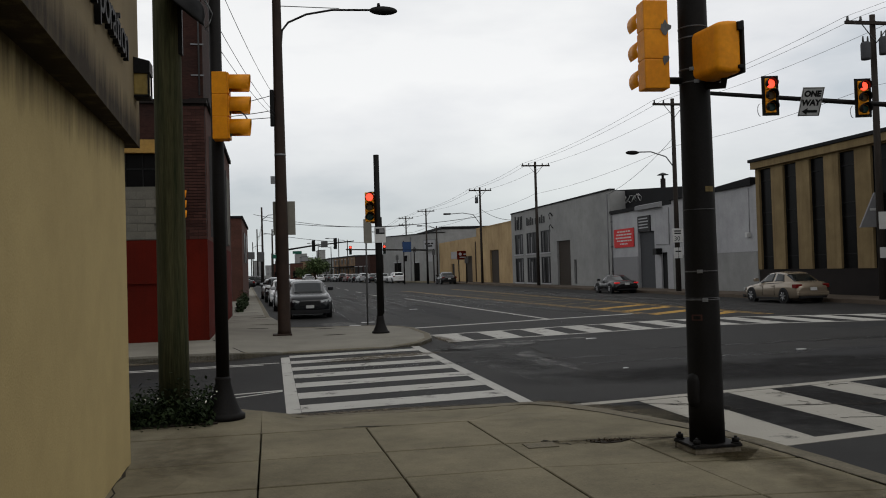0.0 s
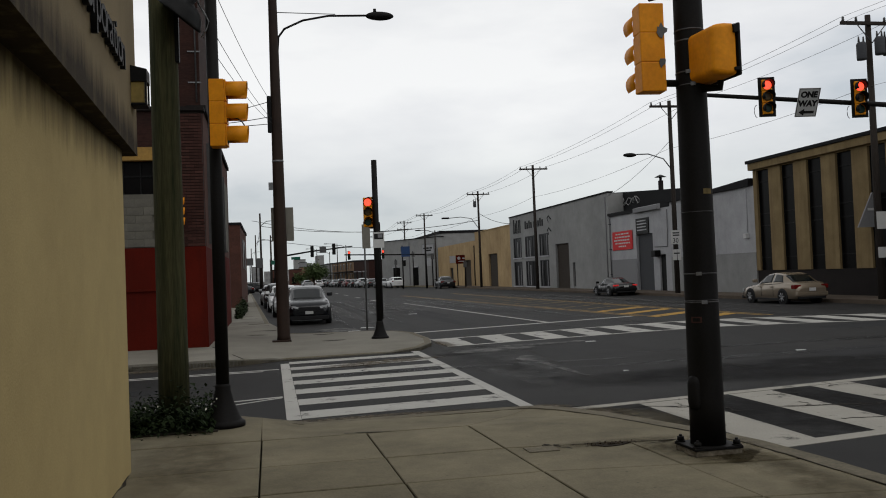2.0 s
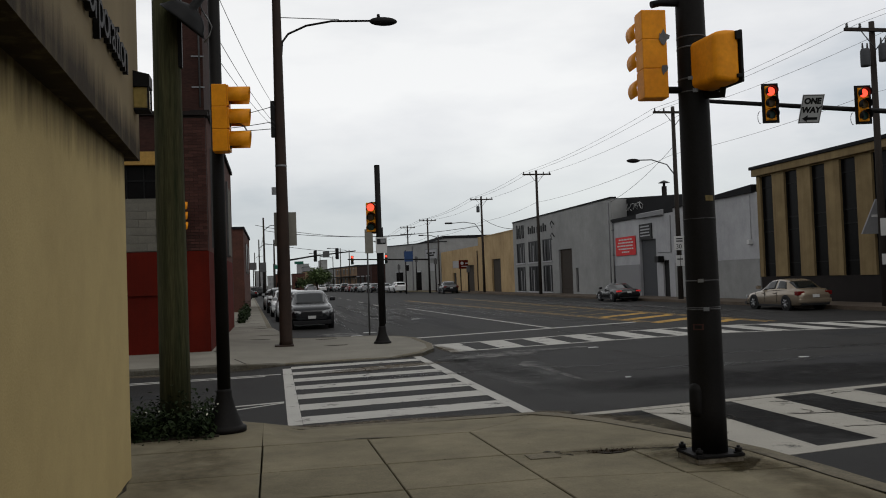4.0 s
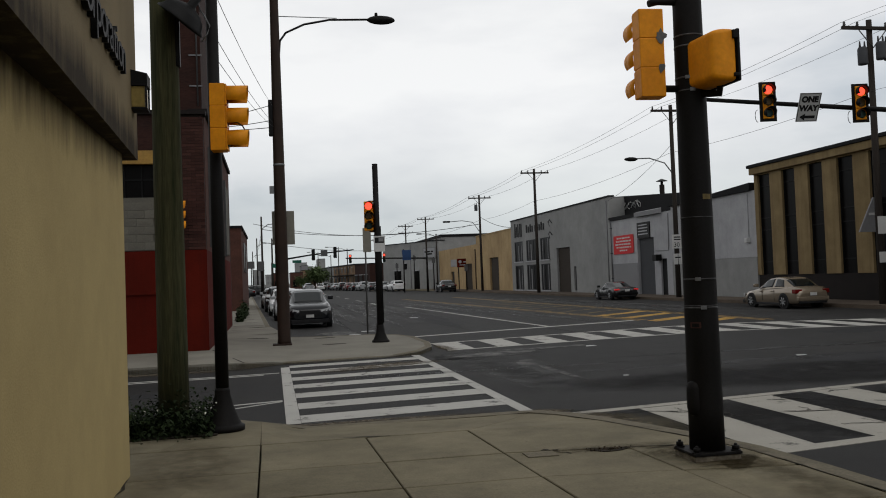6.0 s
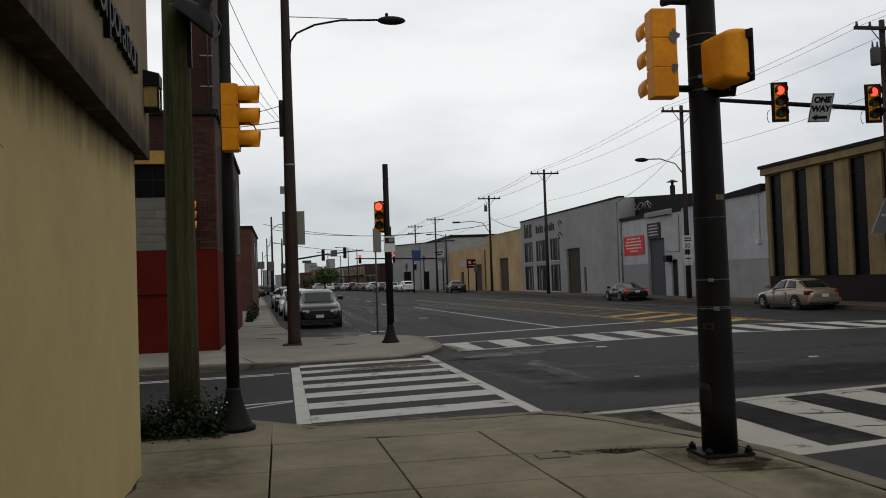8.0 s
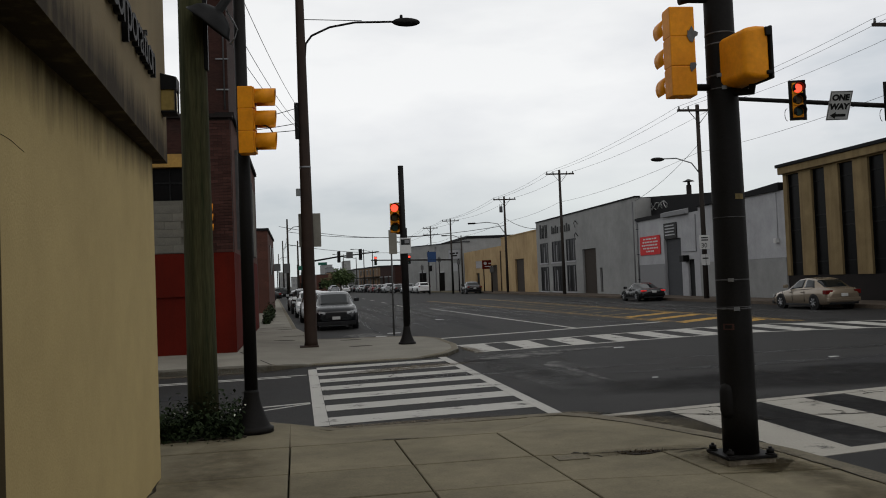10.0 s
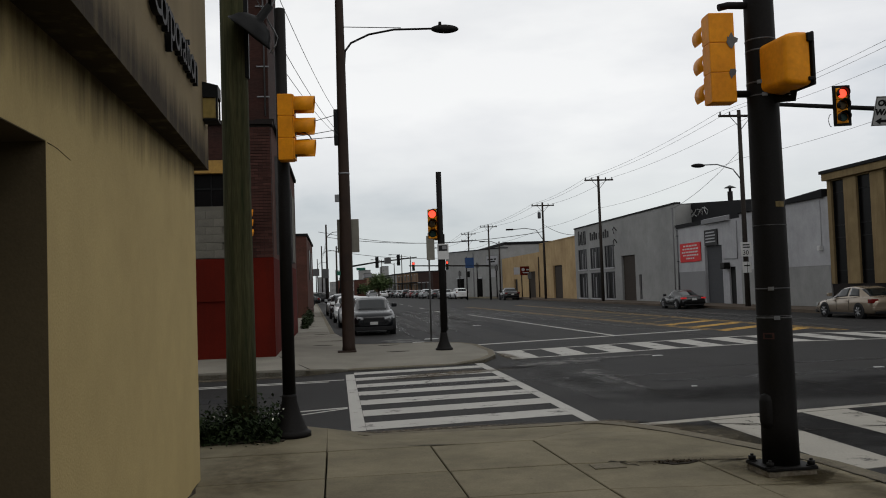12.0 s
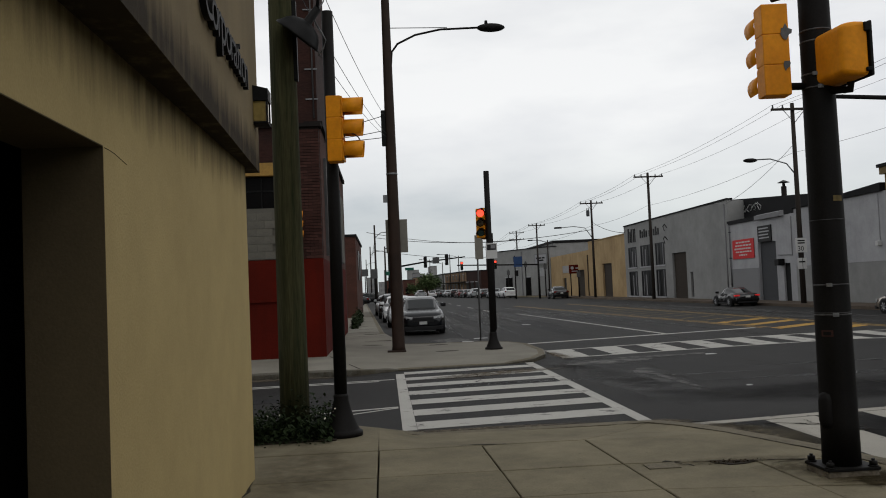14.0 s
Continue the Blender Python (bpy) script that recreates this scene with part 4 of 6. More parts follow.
def traffic_signal(name, at, facing, size, label, lit=None, hood=M_sigyellow, box_mat=M_sigyellow, backplate=False, long_hood=1.0):
    """Three sections, each a box with lens and hood; at is the centre of the housing, size one section's height."""
    h = tagged(new(name), label, "traffic light")
    h.matrix_world = pose(*at, 0, 0, facing)
    s = size
    for k, (off, on) in enumerate(((M_red_off, "red"), (M_amber_off, "amber"), (M_green_off, "green"))):
        z = (1 - k) * s
        sec = part("section", box(-0.32 * s, 0.34 * s, -0.43 * s, 0.43 * s, z - 0.499 * s, z + 0.499 * s, 0.035 * s), box_mat, h)
        part("door", box(0.34 * s, 0.42 * s, -0.42 * s, 0.42 * s, z - 0.47 * s, z + 0.47 * s, 0.03 * s), box_mat, sec)
        part("lens", cone((0.42 * s, 0, z), (0.47 * s, 0, z), 0.38 * s, 0.3 * s, 20), M_red_on if lit == on else off, sec,
             "glowing red lens" if lit == on else "unlit lens")
        part("visor", visor((0.42 * s, 0, z), 0.455 * s, 0.8 * s * long_hood, 0), hood, sec)
    if backplate:
        part("backplate", box(0.2 * s, 0.23 * s, -0.72 * s, 0.72 * s, -1.72 * s, 1.72 * s, 0.01), M_black, h, "black backplate")
    return h


def clamp(z, r, at, mat=M_steel, height=0.03):
    return cone((at[0], at[1], z), (at[0], at[1], z + height), r, r, 24)


# the heavy pole at the near kerb
NP = (3.58, 6.93)
near_pole = tagged(new("signal_pole"), "thick black steel signal pole bolted to the pavement", "pole")
part("shaft", lathe([(0.147, 0.225), (0.144, 0.6), (0.140, 1.2), (0.131, 2.6), (0.119, 4.2), (0.105, 7.1)], 40, (NP[0], NP[1], 0)), M_pole, near_pole)
part("base_plate", box(NP[0] - 0.215, NP[0] + 0.215, NP[1] - 0.195, NP[1] + 0.195, 0.20, 0.225, 0.006), M_pole, near_pole)
pad = box(NP[0] - 0.205, NP[0] + 0.21, NP[1] - 0.185, NP[1] + 0.185, 0.14, 0.20, 0.012)
bmesh.ops.subdivide_edges(pad, edges=[e for e in pad.edges if e.calc_length() > 0.2], cuts=6)
r_ = random.Random(12)
for v in pad.verts:
    if v.co.z < 0.19:
        v.co += Vector((r_.uniform(-0.008, 0.008), r_.uniform(-0.008, 0.008), 0))
part("grout_pad", pad, M_grout, near_pole, "pale crumbling grout pad")
for sx in (-1, 1):
    for sy in (-1, 1):
        p = (NP[0] + 0.175 * sx, NP[1] + 0.155 * sy)
        bolt = part("bolt", cone((*p, 0.225), (*p, 0.285), 0.014, 0.014, 10), M_pole, near_pole)
        part("nut", cone((*p, 0.234), (*p, 0.268), 0.030, 0.030, 6), M_pole, bolt)
        part("washer", cone((*p, 0.225), (*p, 0.234), 0.042, 0.040, 14), M_pole, bolt)
for z, r, wide in ((1.655, 0.1385, 0.012), (1.415, 0.140, 0.012), (1.434, 0.1398, 0.006), (2.18, 0.1365, 0.007), (3.26, 0.129, 0.010), (3.368, 0.128, 0.014), (3.64, 0.126, 0.012), (3.73, 0.1255, 0.012)):
    part("band_clamp", clamp(z, r, NP, height=wide), M_strap, near_pole, "steel strap")


def wrapped(r, a0, a1, z0, z1, thick=0.004):
    """A thin patch bent round the pole between two angles."""
    b_ = bmesh.new()
    rows_ = []
    for q in range(7):
        a = radians(a0 + (a1 - a0) * q / 6)
        rows_.append([b_.verts.new((NP[0] + rr * math.cos(a), NP[1] + rr * math.sin(a), z)) for rr, z in ((r, z0), (r + thick, z0), (r + thick, z1), (r, z1))])
    for p_, q_ in zip(rows_, rows_[1:]):
        for w_ in range(4):
            b_.faces.new((p_[w_], p_[(w_ + 1) % 4], q_[(w_ + 1) % 4], q_[w_]))
    b_.faces.new(rows_[0]), b_.faces.new(rows_[-1][::-1])
    bmesh.ops.recalc_face_normals(b_, faces=b_.faces[:])
    return b_


for z, r, a in ((1.652, 0.1375, -122), (1.412, 0.139, -108), (3.362, 0.1265, -125), (3.255, 0.1275, -110)):
    part("clamp_buckle", wrapped(r, a - 9, a + 9, z - 0.006, z + 0.024, 0.011), M_steel, near_pole, "steel buckle")
part("hand_hole_cover", lathe([(0.02, -0.145), (0.05, -0.13), (0.062, -0.08), (0.062, 0.08), (0.05, 0.13), (0.02, 0.145)], 14, (NP[0] - 0.118, NP[1] - 0.04, 0.66)), M_pole, near_pole, "rounded cover over the hand hole")
sticker = part("sticker", wrapped(0.1385, -157, -119, 1.25, 1.30, 0.003), M_farbrick, near_pole, "small faded red sticker")
part("face", wrapped(0.1405, -150, -125, 1.26, 1.29, 0.003), M_pole, sticker)
part("tag", wrapped(0.1315, -92, -55, 2.33, 2.375, 0.003), M_tag, near_pole, "torn yellowish tag")
for z in (3.29, 4.04):
    part("bracket", tube([(NP[0] - 0.1, NP[1], z), (NP[0] - 0.27, NP[1], z), (NP[0] - 0.352, NP[1], z + (0.02 if z < 4 else -0.02))], 0.030, 10), M_pole, near_pole)
part("bracket", tube([(NP[0] + 0.03, NP[1] - 0.11, 3.66), (NP[0] + 0.11, NP[1] - 0.20, 3.70), (NP[0] + 0.15, NP[1] - 0.24, 3.69), (NP[0] + 0.16, NP[1] - 0.257, 3.61)], 0.030, 10), M_pole, near_pole)
part("bracket", tube([(NP[0] + 0.05, NP[1] - 0.11, 3.225), (NP[0] + 0.14, NP[1] - 0.23, 3.206), (NP[0] + 0.14, NP[1] - 0.257, 3.32)], 0.033, 10), M_pole, near_pole)

sg = traffic_signal("traffic_signal", (NP[0] - 0.357, NP[1] + 0.02, 3.587), 86, 0.2495, "yellow three-light traffic signal with peeling paint on the black pole", long_hood=1.15)
for z, w, rr in ((0.14, 0.05, 3), (-0.13, 0.04, 8)):
    r_ = random.Random(rr)
    b = prism([(-0.075 + w * r_.uniform(0.5, 1.2) * math.cos(a), z + 1.3 * w * r_.uniform(0.4, 1.2) * math.sin(a)) for a in [k * math.tau / 11 for k in range(11)]], 0.0, 0.003)
    b.transform(Matrix.Translation((-0.084, 0, 0)) @ Euler((radians(90), 0, radians(-90))).to_matrix().to_4x4() @ Matrix.Scale(-1, 4, (1, 0, 0)))
    bmesh.ops.recalc_face_normals(b, faces=b.faces[:])
    part("peeled_patch", b, M_peel, sg, "bare grey peeled paint")


def walk_signal(at, facing):
    h = tagged(new("pedestrian_signal"), "yellow pedestrian signal box seen from behind, black hooded front", "traffic light")
    h.matrix_world = pose(*at, 0, 0, facing)
    b = bmesh.new()
    for x, w, zz in ((-0.13, 0.188, 0.188), (-0.05, 0.215, 0.213), (0.09, 0.215, 0.213)):
        for sy, sz in ((-1, -1), (1, -1), (1, 1), (-1, 1)):
            b.verts.new((x, sy * w, sz * zz))
    b.verts.ensure_lookup_table()
    for k in (0, 4):
        for i in range(4):
            b.faces.new([b.verts[k + i], b.verts[k + (i + 1) % 4], b.verts[k + 4 + (i + 1) % 4], b.verts[k + 4 + i]])
    b.faces.new([b.verts[i] for i in (3, 2, 1, 0)])
    b.faces.new([b.verts[8 + i] for i in range(4)])
    bmesh.ops.recalc_face_normals(b, faces=b.faces[:])
    bmesh.ops.bevel(b, geom=b.edges[:], offset=0.036, segments=4, profile=0.5, affect="EDGES")
    part("housing", b, M_sigyellow, h)
    part("front_hood", box(0.092, 0.118, -0.225, 0.225, -0.215, 0.215, 0.012), M_black, h, "black front hood")
    part("hinge", box(0.05, 0.1, -0.235, -0.205, -0.18, -0.15, 0.006), M_black, h)
    part("hinge", box(0.05, 0.1, -0.235, -0.205, 0.13, 0.2, 0.006), M_black, h)
    return h


walk_signal((NP[0] + 0.076, NP[1] - 0.257, 3.473), 4)


def bell_pole(at, top, r, label, mat=M_pole, foot=0.15):
    h = tagged(new("signal_pole"), label, "pole")
    part("shaft", lathe([(r * 1.05, 0.5), (r, 2.5), (r * 0.94, top)], 20, (at[0], at[1], 0)), mat, h)
    part("base", lathe([(0.235, 0.0), (0.235, 0.05), (0.205, 0.065), (0.195, 0.08), (0.16, 0.16), (0.12, 0.26), (r * 1.2, 0.40), (r * 1.22, 0.44), (r * 1.12, 0.47)], 28, (at[0], at[1], foot)), mat, h, "bell-shaped cast base")
    return h


LP = (-0.57, 10.13)
p = bell_pole(LP, 5.02, 0.070, "slim black signal pole with a bell base beside weeds")
for z in (3.37, 3.95):
    part("bracket", tube([(LP[0], LP[1], z), (LP[0] + 0.03, LP[1] - 0.12, z)], 0.03, 8), M_pole, p)
traffic_signal("traffic_signal", (LP[0] + 0.05, LP[1] - 0.165, 3.61), -4, 0.2475, "yellow three-light traffic signal with deep hoods, seen sideways", long_hood=1.15)
loop = tagged(mesh_object("signal_cable", tube([(LP[0] + 0.18 + 0.16 * math.cos(a), LP[1] - 0.16, 3.45 + 0.125 * math.sin(a)) for a in [radians(-60 + 24 * i) for i in range(11)]], 0.008), M_wire),
              "thin black loop of cable on the signal", "cable")

SP = (2.83, 23.5)
p = bell_pole(SP, 4.88, 0.08, "slim black signal pole with a bell base on the far corner", foot=0.085)
for z in (3.08, 3.86):
    part("bracket", tube([(SP[0], SP[1], z), (SP[0] - 0.2, SP[1] - 0.03, z)], 0.03, 8), M_pole, p)
part("cable_pipe", tube([(SP[0] + 0.09, SP[1], 0.6), (SP[0] + 0.09, SP[1], 3.2)], 0.02, 6), M_pole, p)
traffic_signal("traffic_signal", (SP[0] - 0.22, SP[1] - 0.04, 3.47), -93, 0.262, "traffic signal on the far corner showing red", lit="red", hood=M_black)
traffic_signal("traffic_signal", (SP[0] - 0.03, SP[1] + 0.19, 3.44), 80, 0.262, "yellow traffic signal facing across the main road")
traffic_signal("traffic_signal", (-2.33, 22.5, 3.53), 10, 0.25, "yellow traffic signal half hidden by the wooden pole")
hid = tagged(new("signal_bracket"), "black steel arm holding a signal on the wall", "bracket")
part("arm", tube([(-2.30, 22.8, 3.15), (-2.30, 22.45, 3.15)], 0.03), M_pole, hid)


def plate_sign(name, label, w, hgt, at, rz, mat, thick=0.012, lean=0.0, swing=0.0):
    h = tagged(new(name), label, "sign")
    h.matrix_world = pose(*at, swing, lean, rz)
    part("plate", box(-w / 2, w / 2, -thick, 0, -hgt / 2, hgt / 2, 0.002), mat, h)
    return h


s = plate_sign("bus_stop_sign", "white bus stop sign with a dark upper panel", 0.3, 0.42, (SP[0] + 0.04, SP[1] - 0.11, 2.72), 0, M_signwhite)
part("panel", box(-0.12, 0.12, -0.016, -0.0125, 0.02, 0.17), M_signblack, s)
part("panel", box(-0.02, 0.10, -0.019, -0.0165, 0.06, 0.15), M_midgrey, s)
post = tagged(new("sign_post"), "thin grey steel sign post on the pavement", "post")
part("post", tube([(2.86, 27.0, 0.12), (2.88, 27.0, 3.45)], 0.026, 8), M_signback, post)
part("sign_plate", box(2.80, 3.05, 26.94, 26.955, 2.62, 3.36, 0.004), M_signbackpale, post, "dull grey narrow parking sign")

# ---- mast arm over the road ----
mast = tagged(new("mast_arm"), "long black mast arm carrying signals over the road", "pole")
part("shaft", lathe([(0.17, 0.15), (0.13, 6.6)], 24, (22.5, 20.0, 0)), M_pole, mast)
part("arm", tube([(22.5, 20.0, 5.3), (16, 20.0, 5.66), (10.7, 20.0, 5.92)], [0.085, 0.068, 0.05], 12), M_pole, mast)
for x in (12.27, 14.86):
    part("hanger", tube([(x, 20.02, 5.75), (x, 19.9, 5.75)], 0.05, 8), M_pole, mast)
    traffic_signal("traffic_signal", (x, 19.82, 5.82 if x < 13 else 5.79), -103, 0.288, "black-backed yellow signal showing red on the mast arm", lit="red", hood=M_black, box_mat=M_sigyellow, backplate=True)
oneway = plate_sign("one_way_sign", "white one way sign with a black arrow on the mast arm", 0.56, 0.75, (13.43, 19.84, 5.70), -7, M_signwhite, swing=28)
for body, z in (("ONE", 0.15), ("WAY", -0.08)):
    lettering(body, 0.205, 0.002, Matrix.Translation((0, -0.016, z - 0.01)) @ Euler((radians(90), 0, 0)).to_matrix().to_4x4(), M_signblack, "letters", oneway, bold=0.012, align="CENTER")
part("arrow", prism([(-0.2, 0.0), (-0.06, 0.09), (-0.06, 0.035), (0.2, 0.035), (0.2, -0.035), (-0.06, -0.035), (-0.06, -0.09)], 0.0, 0.004), M_signblack, oneway).matrix_local = pose(0, -0.013, -0.25, 90)
for k, (x0, x1, z0, z1) in enumerate(((-0.265, 0.265, -0.36, -0.347), (-0.265, 0.265, 0.347, 0.36), (-0.265, -0.252, -0.347, 0.347), (0.252, 0.265, -0.347, 0.347))):
    part("border", box(x0, x1, -0.0155, -0.0125, z0, z1), M_signblack, oneway)

# ---- tall street lamp pole on the far corner ----
TP = (0.3, 24.2)
tall = tagged(new("street_lamp"), "tall brown steel pole with a curved lamp arm", "street lamp")
part("shaft", lathe([(0.20, 0.07), (0.172, 0.25), (0.165, 3.0), (0.14, 6.2), (0.115, 9.5), (0.09, 13.0)], 20, (TP[0], TP[1], 0)), M_brownpole, tall)
part("base_plate", box(TP[0] - 0.31, TP[0] + 0.2, TP[1] - 0.22, TP[1] + 0.2, 0.07, 0.14, 0.02), M_brownpole, tall)
part("arm", tube([(TP[0] + 0.1, TP[1], 8.03), (TP[0] + 0.13, TP[1], 8.38), (TP[0] + 0.3, TP[1], 8.61), (TP[0] + 0.8, TP[1], 8.85), (TP[0] + 1.5, TP[1], 8.99), (TP[0] + 2.6, TP[1], 9.02)], 0.03, 8), M_pole, tall)
part("stay", tube([(TP[0] + 0.08, TP[1], 9.06), (TP[0] + 1.7, TP[1], 9.04)], 0.012, 6), M_steel, tall)
head = bmesh.new()
bmesh.ops.create_uvsphere(head, u_segments=16, v_segments=10, radius=1, matrix=Matrix.LocRotScale((TP[0] + 2.93, TP[1], 9.01), None, (0.40, 0.16, 0.12)))
part("lamp_head", head, M_pole, tall, "dark cobra lamp head")
part("photocell", cone((TP[0] + 2.8, TP[1], 9.11), (TP[0] + 2.8, TP[1], 9.21), 0.05, 0.04, 10), M_pole, tall)
part("cable_guard", box(TP[0] - 0.24, TP[0] - 0.12, TP[1] - 0.1, TP[1] + 0.02, 5.75, 6.75, 0.03), M_black, tall)
part("strap", clamp(4.95, 0.156, TP, height=0.05), M_steel, tall)
part("camera_box", box(TP[0] - 0.27, TP[0] - 0.15, TP[1] - 0.05, TP[1] + 0.05, 4.2, 4.4), M_steel, tall)
back_sign = plate_sign("traffic_sign", "large dull road sign seen from its back on the pole", 0.6, 0.92, (0.37, 24.365, 3.27), 180, M_signbackpale)

# ---- wooden pole with weeds at the near corner ----
WP = (-1.11, 10.3)
wood = tagged(new("utility_pole"), "greenish weathered wooden utility pole beside the building", "pole")
part("shaft", lathe([(0.172, 0.1), (0.165, 1.2), (0.156, 3.5), (0.15, 5.5), (0.135, 10.0)], 20, (WP[0], WP[1], 0)), M_wood, wood)
part("cable_cover", box(WP[0] + 0.12, WP[0] + 0.175, WP[1] - 0.08, WP[1] + 0.02, 4.25, 5.2, 0.01), M_black, wood)
flood = tagged(new("floodlight"), "black bell floodlight on a bent arm of the wooden pole", "lamp")
up = Vector((0.62, -0.15, 0.75)).normalized()
bell = lathe([(0.045, 0.40), (0.05, 0.21), (0.09, 0.195), (0.165, 0.165), (0.225, 0.11), (0.262, 0.045), (0.285, 0.02), (0.288, 0.0), (0.27, 0.0), (0.21, 0.09), (0.15, 0.14), (0.05, 0.16)], 32, (0, 0, 0))
rim_at = Vector((WP[0] + 0.20, WP[1] - 0.30, 4.70))
bell.transform(Matrix.Translation(rim_at) @ Vector((0, 0, 1)).rotation_difference(up).to_matrix().to_4x4())
part("shade", bell, M_black, flood)
top_at = rim_at + up * 0.39
part("arm", tube([(WP[0] + 0.1, WP[1] - 0.1, 5.45), (WP[0] + 0.3, WP[1] - 0.25, 5.5), (top_at.x + 0.03, top_at.y, 5.35), tuple(top_at)], 0.024, 8), M_black, flood)
part("bulb", cone(tuple(rim_at + up * 0.2), tuple(rim_at + up * 0.06), 0.05, 0.07, 12), M_signback, flood, "dull glass bulb")
part("coiled_cable", tube([(WP[0] + 0.46 + 0.06 * math.sin(k * 1.1), WP[1] - 0.24, 5.3 - 0.09 * k) for k in range(10)], 0.009, 6), M_steel, flood)


# ---- utility poles along the right pavement ----
UX = 22.4


def utility_pole(y, top, transformer=0, arm_z=None, second_arm=False, arms=True, x=UX, r=0.15, label="dark wooden utility pole with a crossarm", lean=0.0):
    h = tagged(new("utility_pole"), label, "pole", group="utility poles along the road")
    part("shaft", tube([(x, y, 0.1), (x - lean * 0.5, y, top * 0.5), (x - lean, y, top)], [r, r * 0.85, r * 0.68], 12), M_darkwood, h)
    az = arm_z or top - 0.35
    for k, z in enumerate(([az] + ([az - 1.1] if second_arm else [])) if arms else []):
        arm = part("crossarm", box(x - lean - 1.25, x - lean + 1.25, y - 0.2, y - 0.09, z - 0.06, z + 0.06), M_darkwood, h)
        for dx in (-1.15, -0.6, 0.6, 1.15):
            part("insulator", lathe([(0.03, 0.06), (0.06, 0.1), (0.04, 0.15), (0.05, 0.2), (0.02, 0.24)], 8, (x - lean + dx, y - 0.14, z)), M_signback, arm)
        for sx in (-1, 1):
            part("brace", tube([(x - lean + sx * 0.6, y - 0.18, z - 0.05), (x - lean, y - 0.18, z - 0.75)], 0.02, 5), M_signback, h)
    for k in range(transformer):
        tx, ty = x - lean + (-0.42, 0.18, 0.55)[k], y - (0.12, 0.36, 0.3)[k]
        t = part("transformer", lathe([(0.0, 0), (0.17, 0.02), (0.18, 0.08), (0.18, 0.6), (0.14, 0.68), (0.0, 0.7)], 16, (tx, ty, top - 1.75 + 0.15 * (k > 0))), M_shutter, h, "grey transformer can")
        for dx in (-0.1, 0.1):
            part("bushing", cone((tx + dx, ty, top - 1.05 + 0.15 * (k > 0)), (tx + dx, ty, top - 0.85 + 0.15 * (k > 0)), 0.04, 0.025, 8), M_signback, t)
    return h


utility_pole(29.1, 10.85, 3, label="dark wooden utility pole with grey transformers", second_arm=False)
pr = utility_pole(45.9, 11.0, label="dark wooden utility pole with a street lamp arm")
part("lamp_arm", tube([(UX - 0.1, 45.9, 7.2), (UX - 0.5, 45.9, 7.72), (UX - 1.4, 45.9, 8.0), (UX - 2.2, 45.9, 7.98)], 0.035, 8), M_steel, pr)
hd = bmesh.new()
bmesh.ops.create_uvsphere(hd, u_segments=14, v_segments=8, radius=1, matrix=Matrix.LocRotScale((UX - 2.5, 45.9, 7.95), None, (0.40, 0.17, 0.12)))
part("lamp_head", hd, M_pole, pr, "dark cobra lamp head")
utility_pole(72.2, 10.75)
p2 = utility_pole(92.6, 10.55, 1, label="dark wooden utility pole with a transformer and lamp")
part("lamp_arm", tube([(UX - 0.1, 92.6, 6.6), (UX - 0.8, 92.6, 7.6), (UX - 2.0, 92.6, 7.8), (UX - 3.4, 92.6, 7.7)], 0.04, 8), M_steel, p2)
part("lamp_head", box(UX - 4.1, UX - 3.3, 92.45, 92.75, 7.62, 7.8, 0.06), M_pole, p2)
utility_pole(126.5, 10.7)
utility_pole(146.0, 10.9, second_arm=True)
utility_pole(190.0, 10.7)
for y, x in ((112.0, -1.0), (165.0, -2.4), (230.0, -4.5)):
    lp_ = utility_pole(y, 10.2, x=x, arms=False, label="plain dark utility pole with a lamp arm")
    part("lamp_arm", tube([(x, y, 8.6), (x + 0.8, y, 9.2), (x + 2.4, y, 9.3)], 0.05, 6), M_signback, lp_)

# overhead wires, each span a thin sagging cable
tops = [(-20.0, 10.5), (29.1, 10.75), (45.9, 10.9), (72.2, 10.6), (92.6, 10.4), (126.5, 10.55), (146.0, 10.75), (190.0, 10.5)]
for dx, dz in ((-1.15, 0.0), (-0.6, 0.0), (1.15, 0.0), (-0.1, -2.6)):
    for (ya, za), (yb, zb) in zip(tops, tops[1:]):
        tagged(mesh_object("overhead_wire", tube(sag((UX + dx, ya, za + dz), (UX + dx, yb, zb + dz), 0.012 * (yb - ya)), 0.006 + 0.00007 * ya * (ya > 0), 4), M_wire),
               "thin dark overhead wire strung between poles", "wire", group="overhead wires")


def wire(p0, p1, drop, r=0.012):
    return tagged(mesh_object("overhead_wire", tube(sag(p0, p1, drop), r, 4), M_wire), "thin dark overhead wire strung between poles", "wire", group="overhead wires")


for z, za, low in ((6.55, 6.6, 0.25), (6.1, 5.75, 0.22), (6.0, 5.3, 0.2)):
    wire((0.2, 24.15, z), (-1.1, 10.35, za), low, 0.006)
wire((0.2, 24.15, 6.62), (BX + 0.02, 24.6, 6.26), 0.02, 0.010)
wire((0.2, 24.15, 6.2), (BX + 0.02, 24.6, 6.05), 0.03, 0.010)
wire((0.2, 24.15, 6.0), (BX + 0.02, 24.7, 6.0), 0.02, 0.010)
wire((-2.0, 112, 9.3), (UX, 126.5, 8.6), 1.0, 0.03)
wire((-1.0, 112, 8.6), (UX, 92.6, 7.4), 1.0, 0.03)
wire((-1.0, 112, 7.0), (UX, 146, 7.0), 0.8, 0.03)
wire((UX, 92.6, 8.2), (FX, 86.5, 6.6), 0.3, 0.025)
wire((UX, 45.9, 8.8), (FX, 60.2, 6.9), 0.3, 0.015)

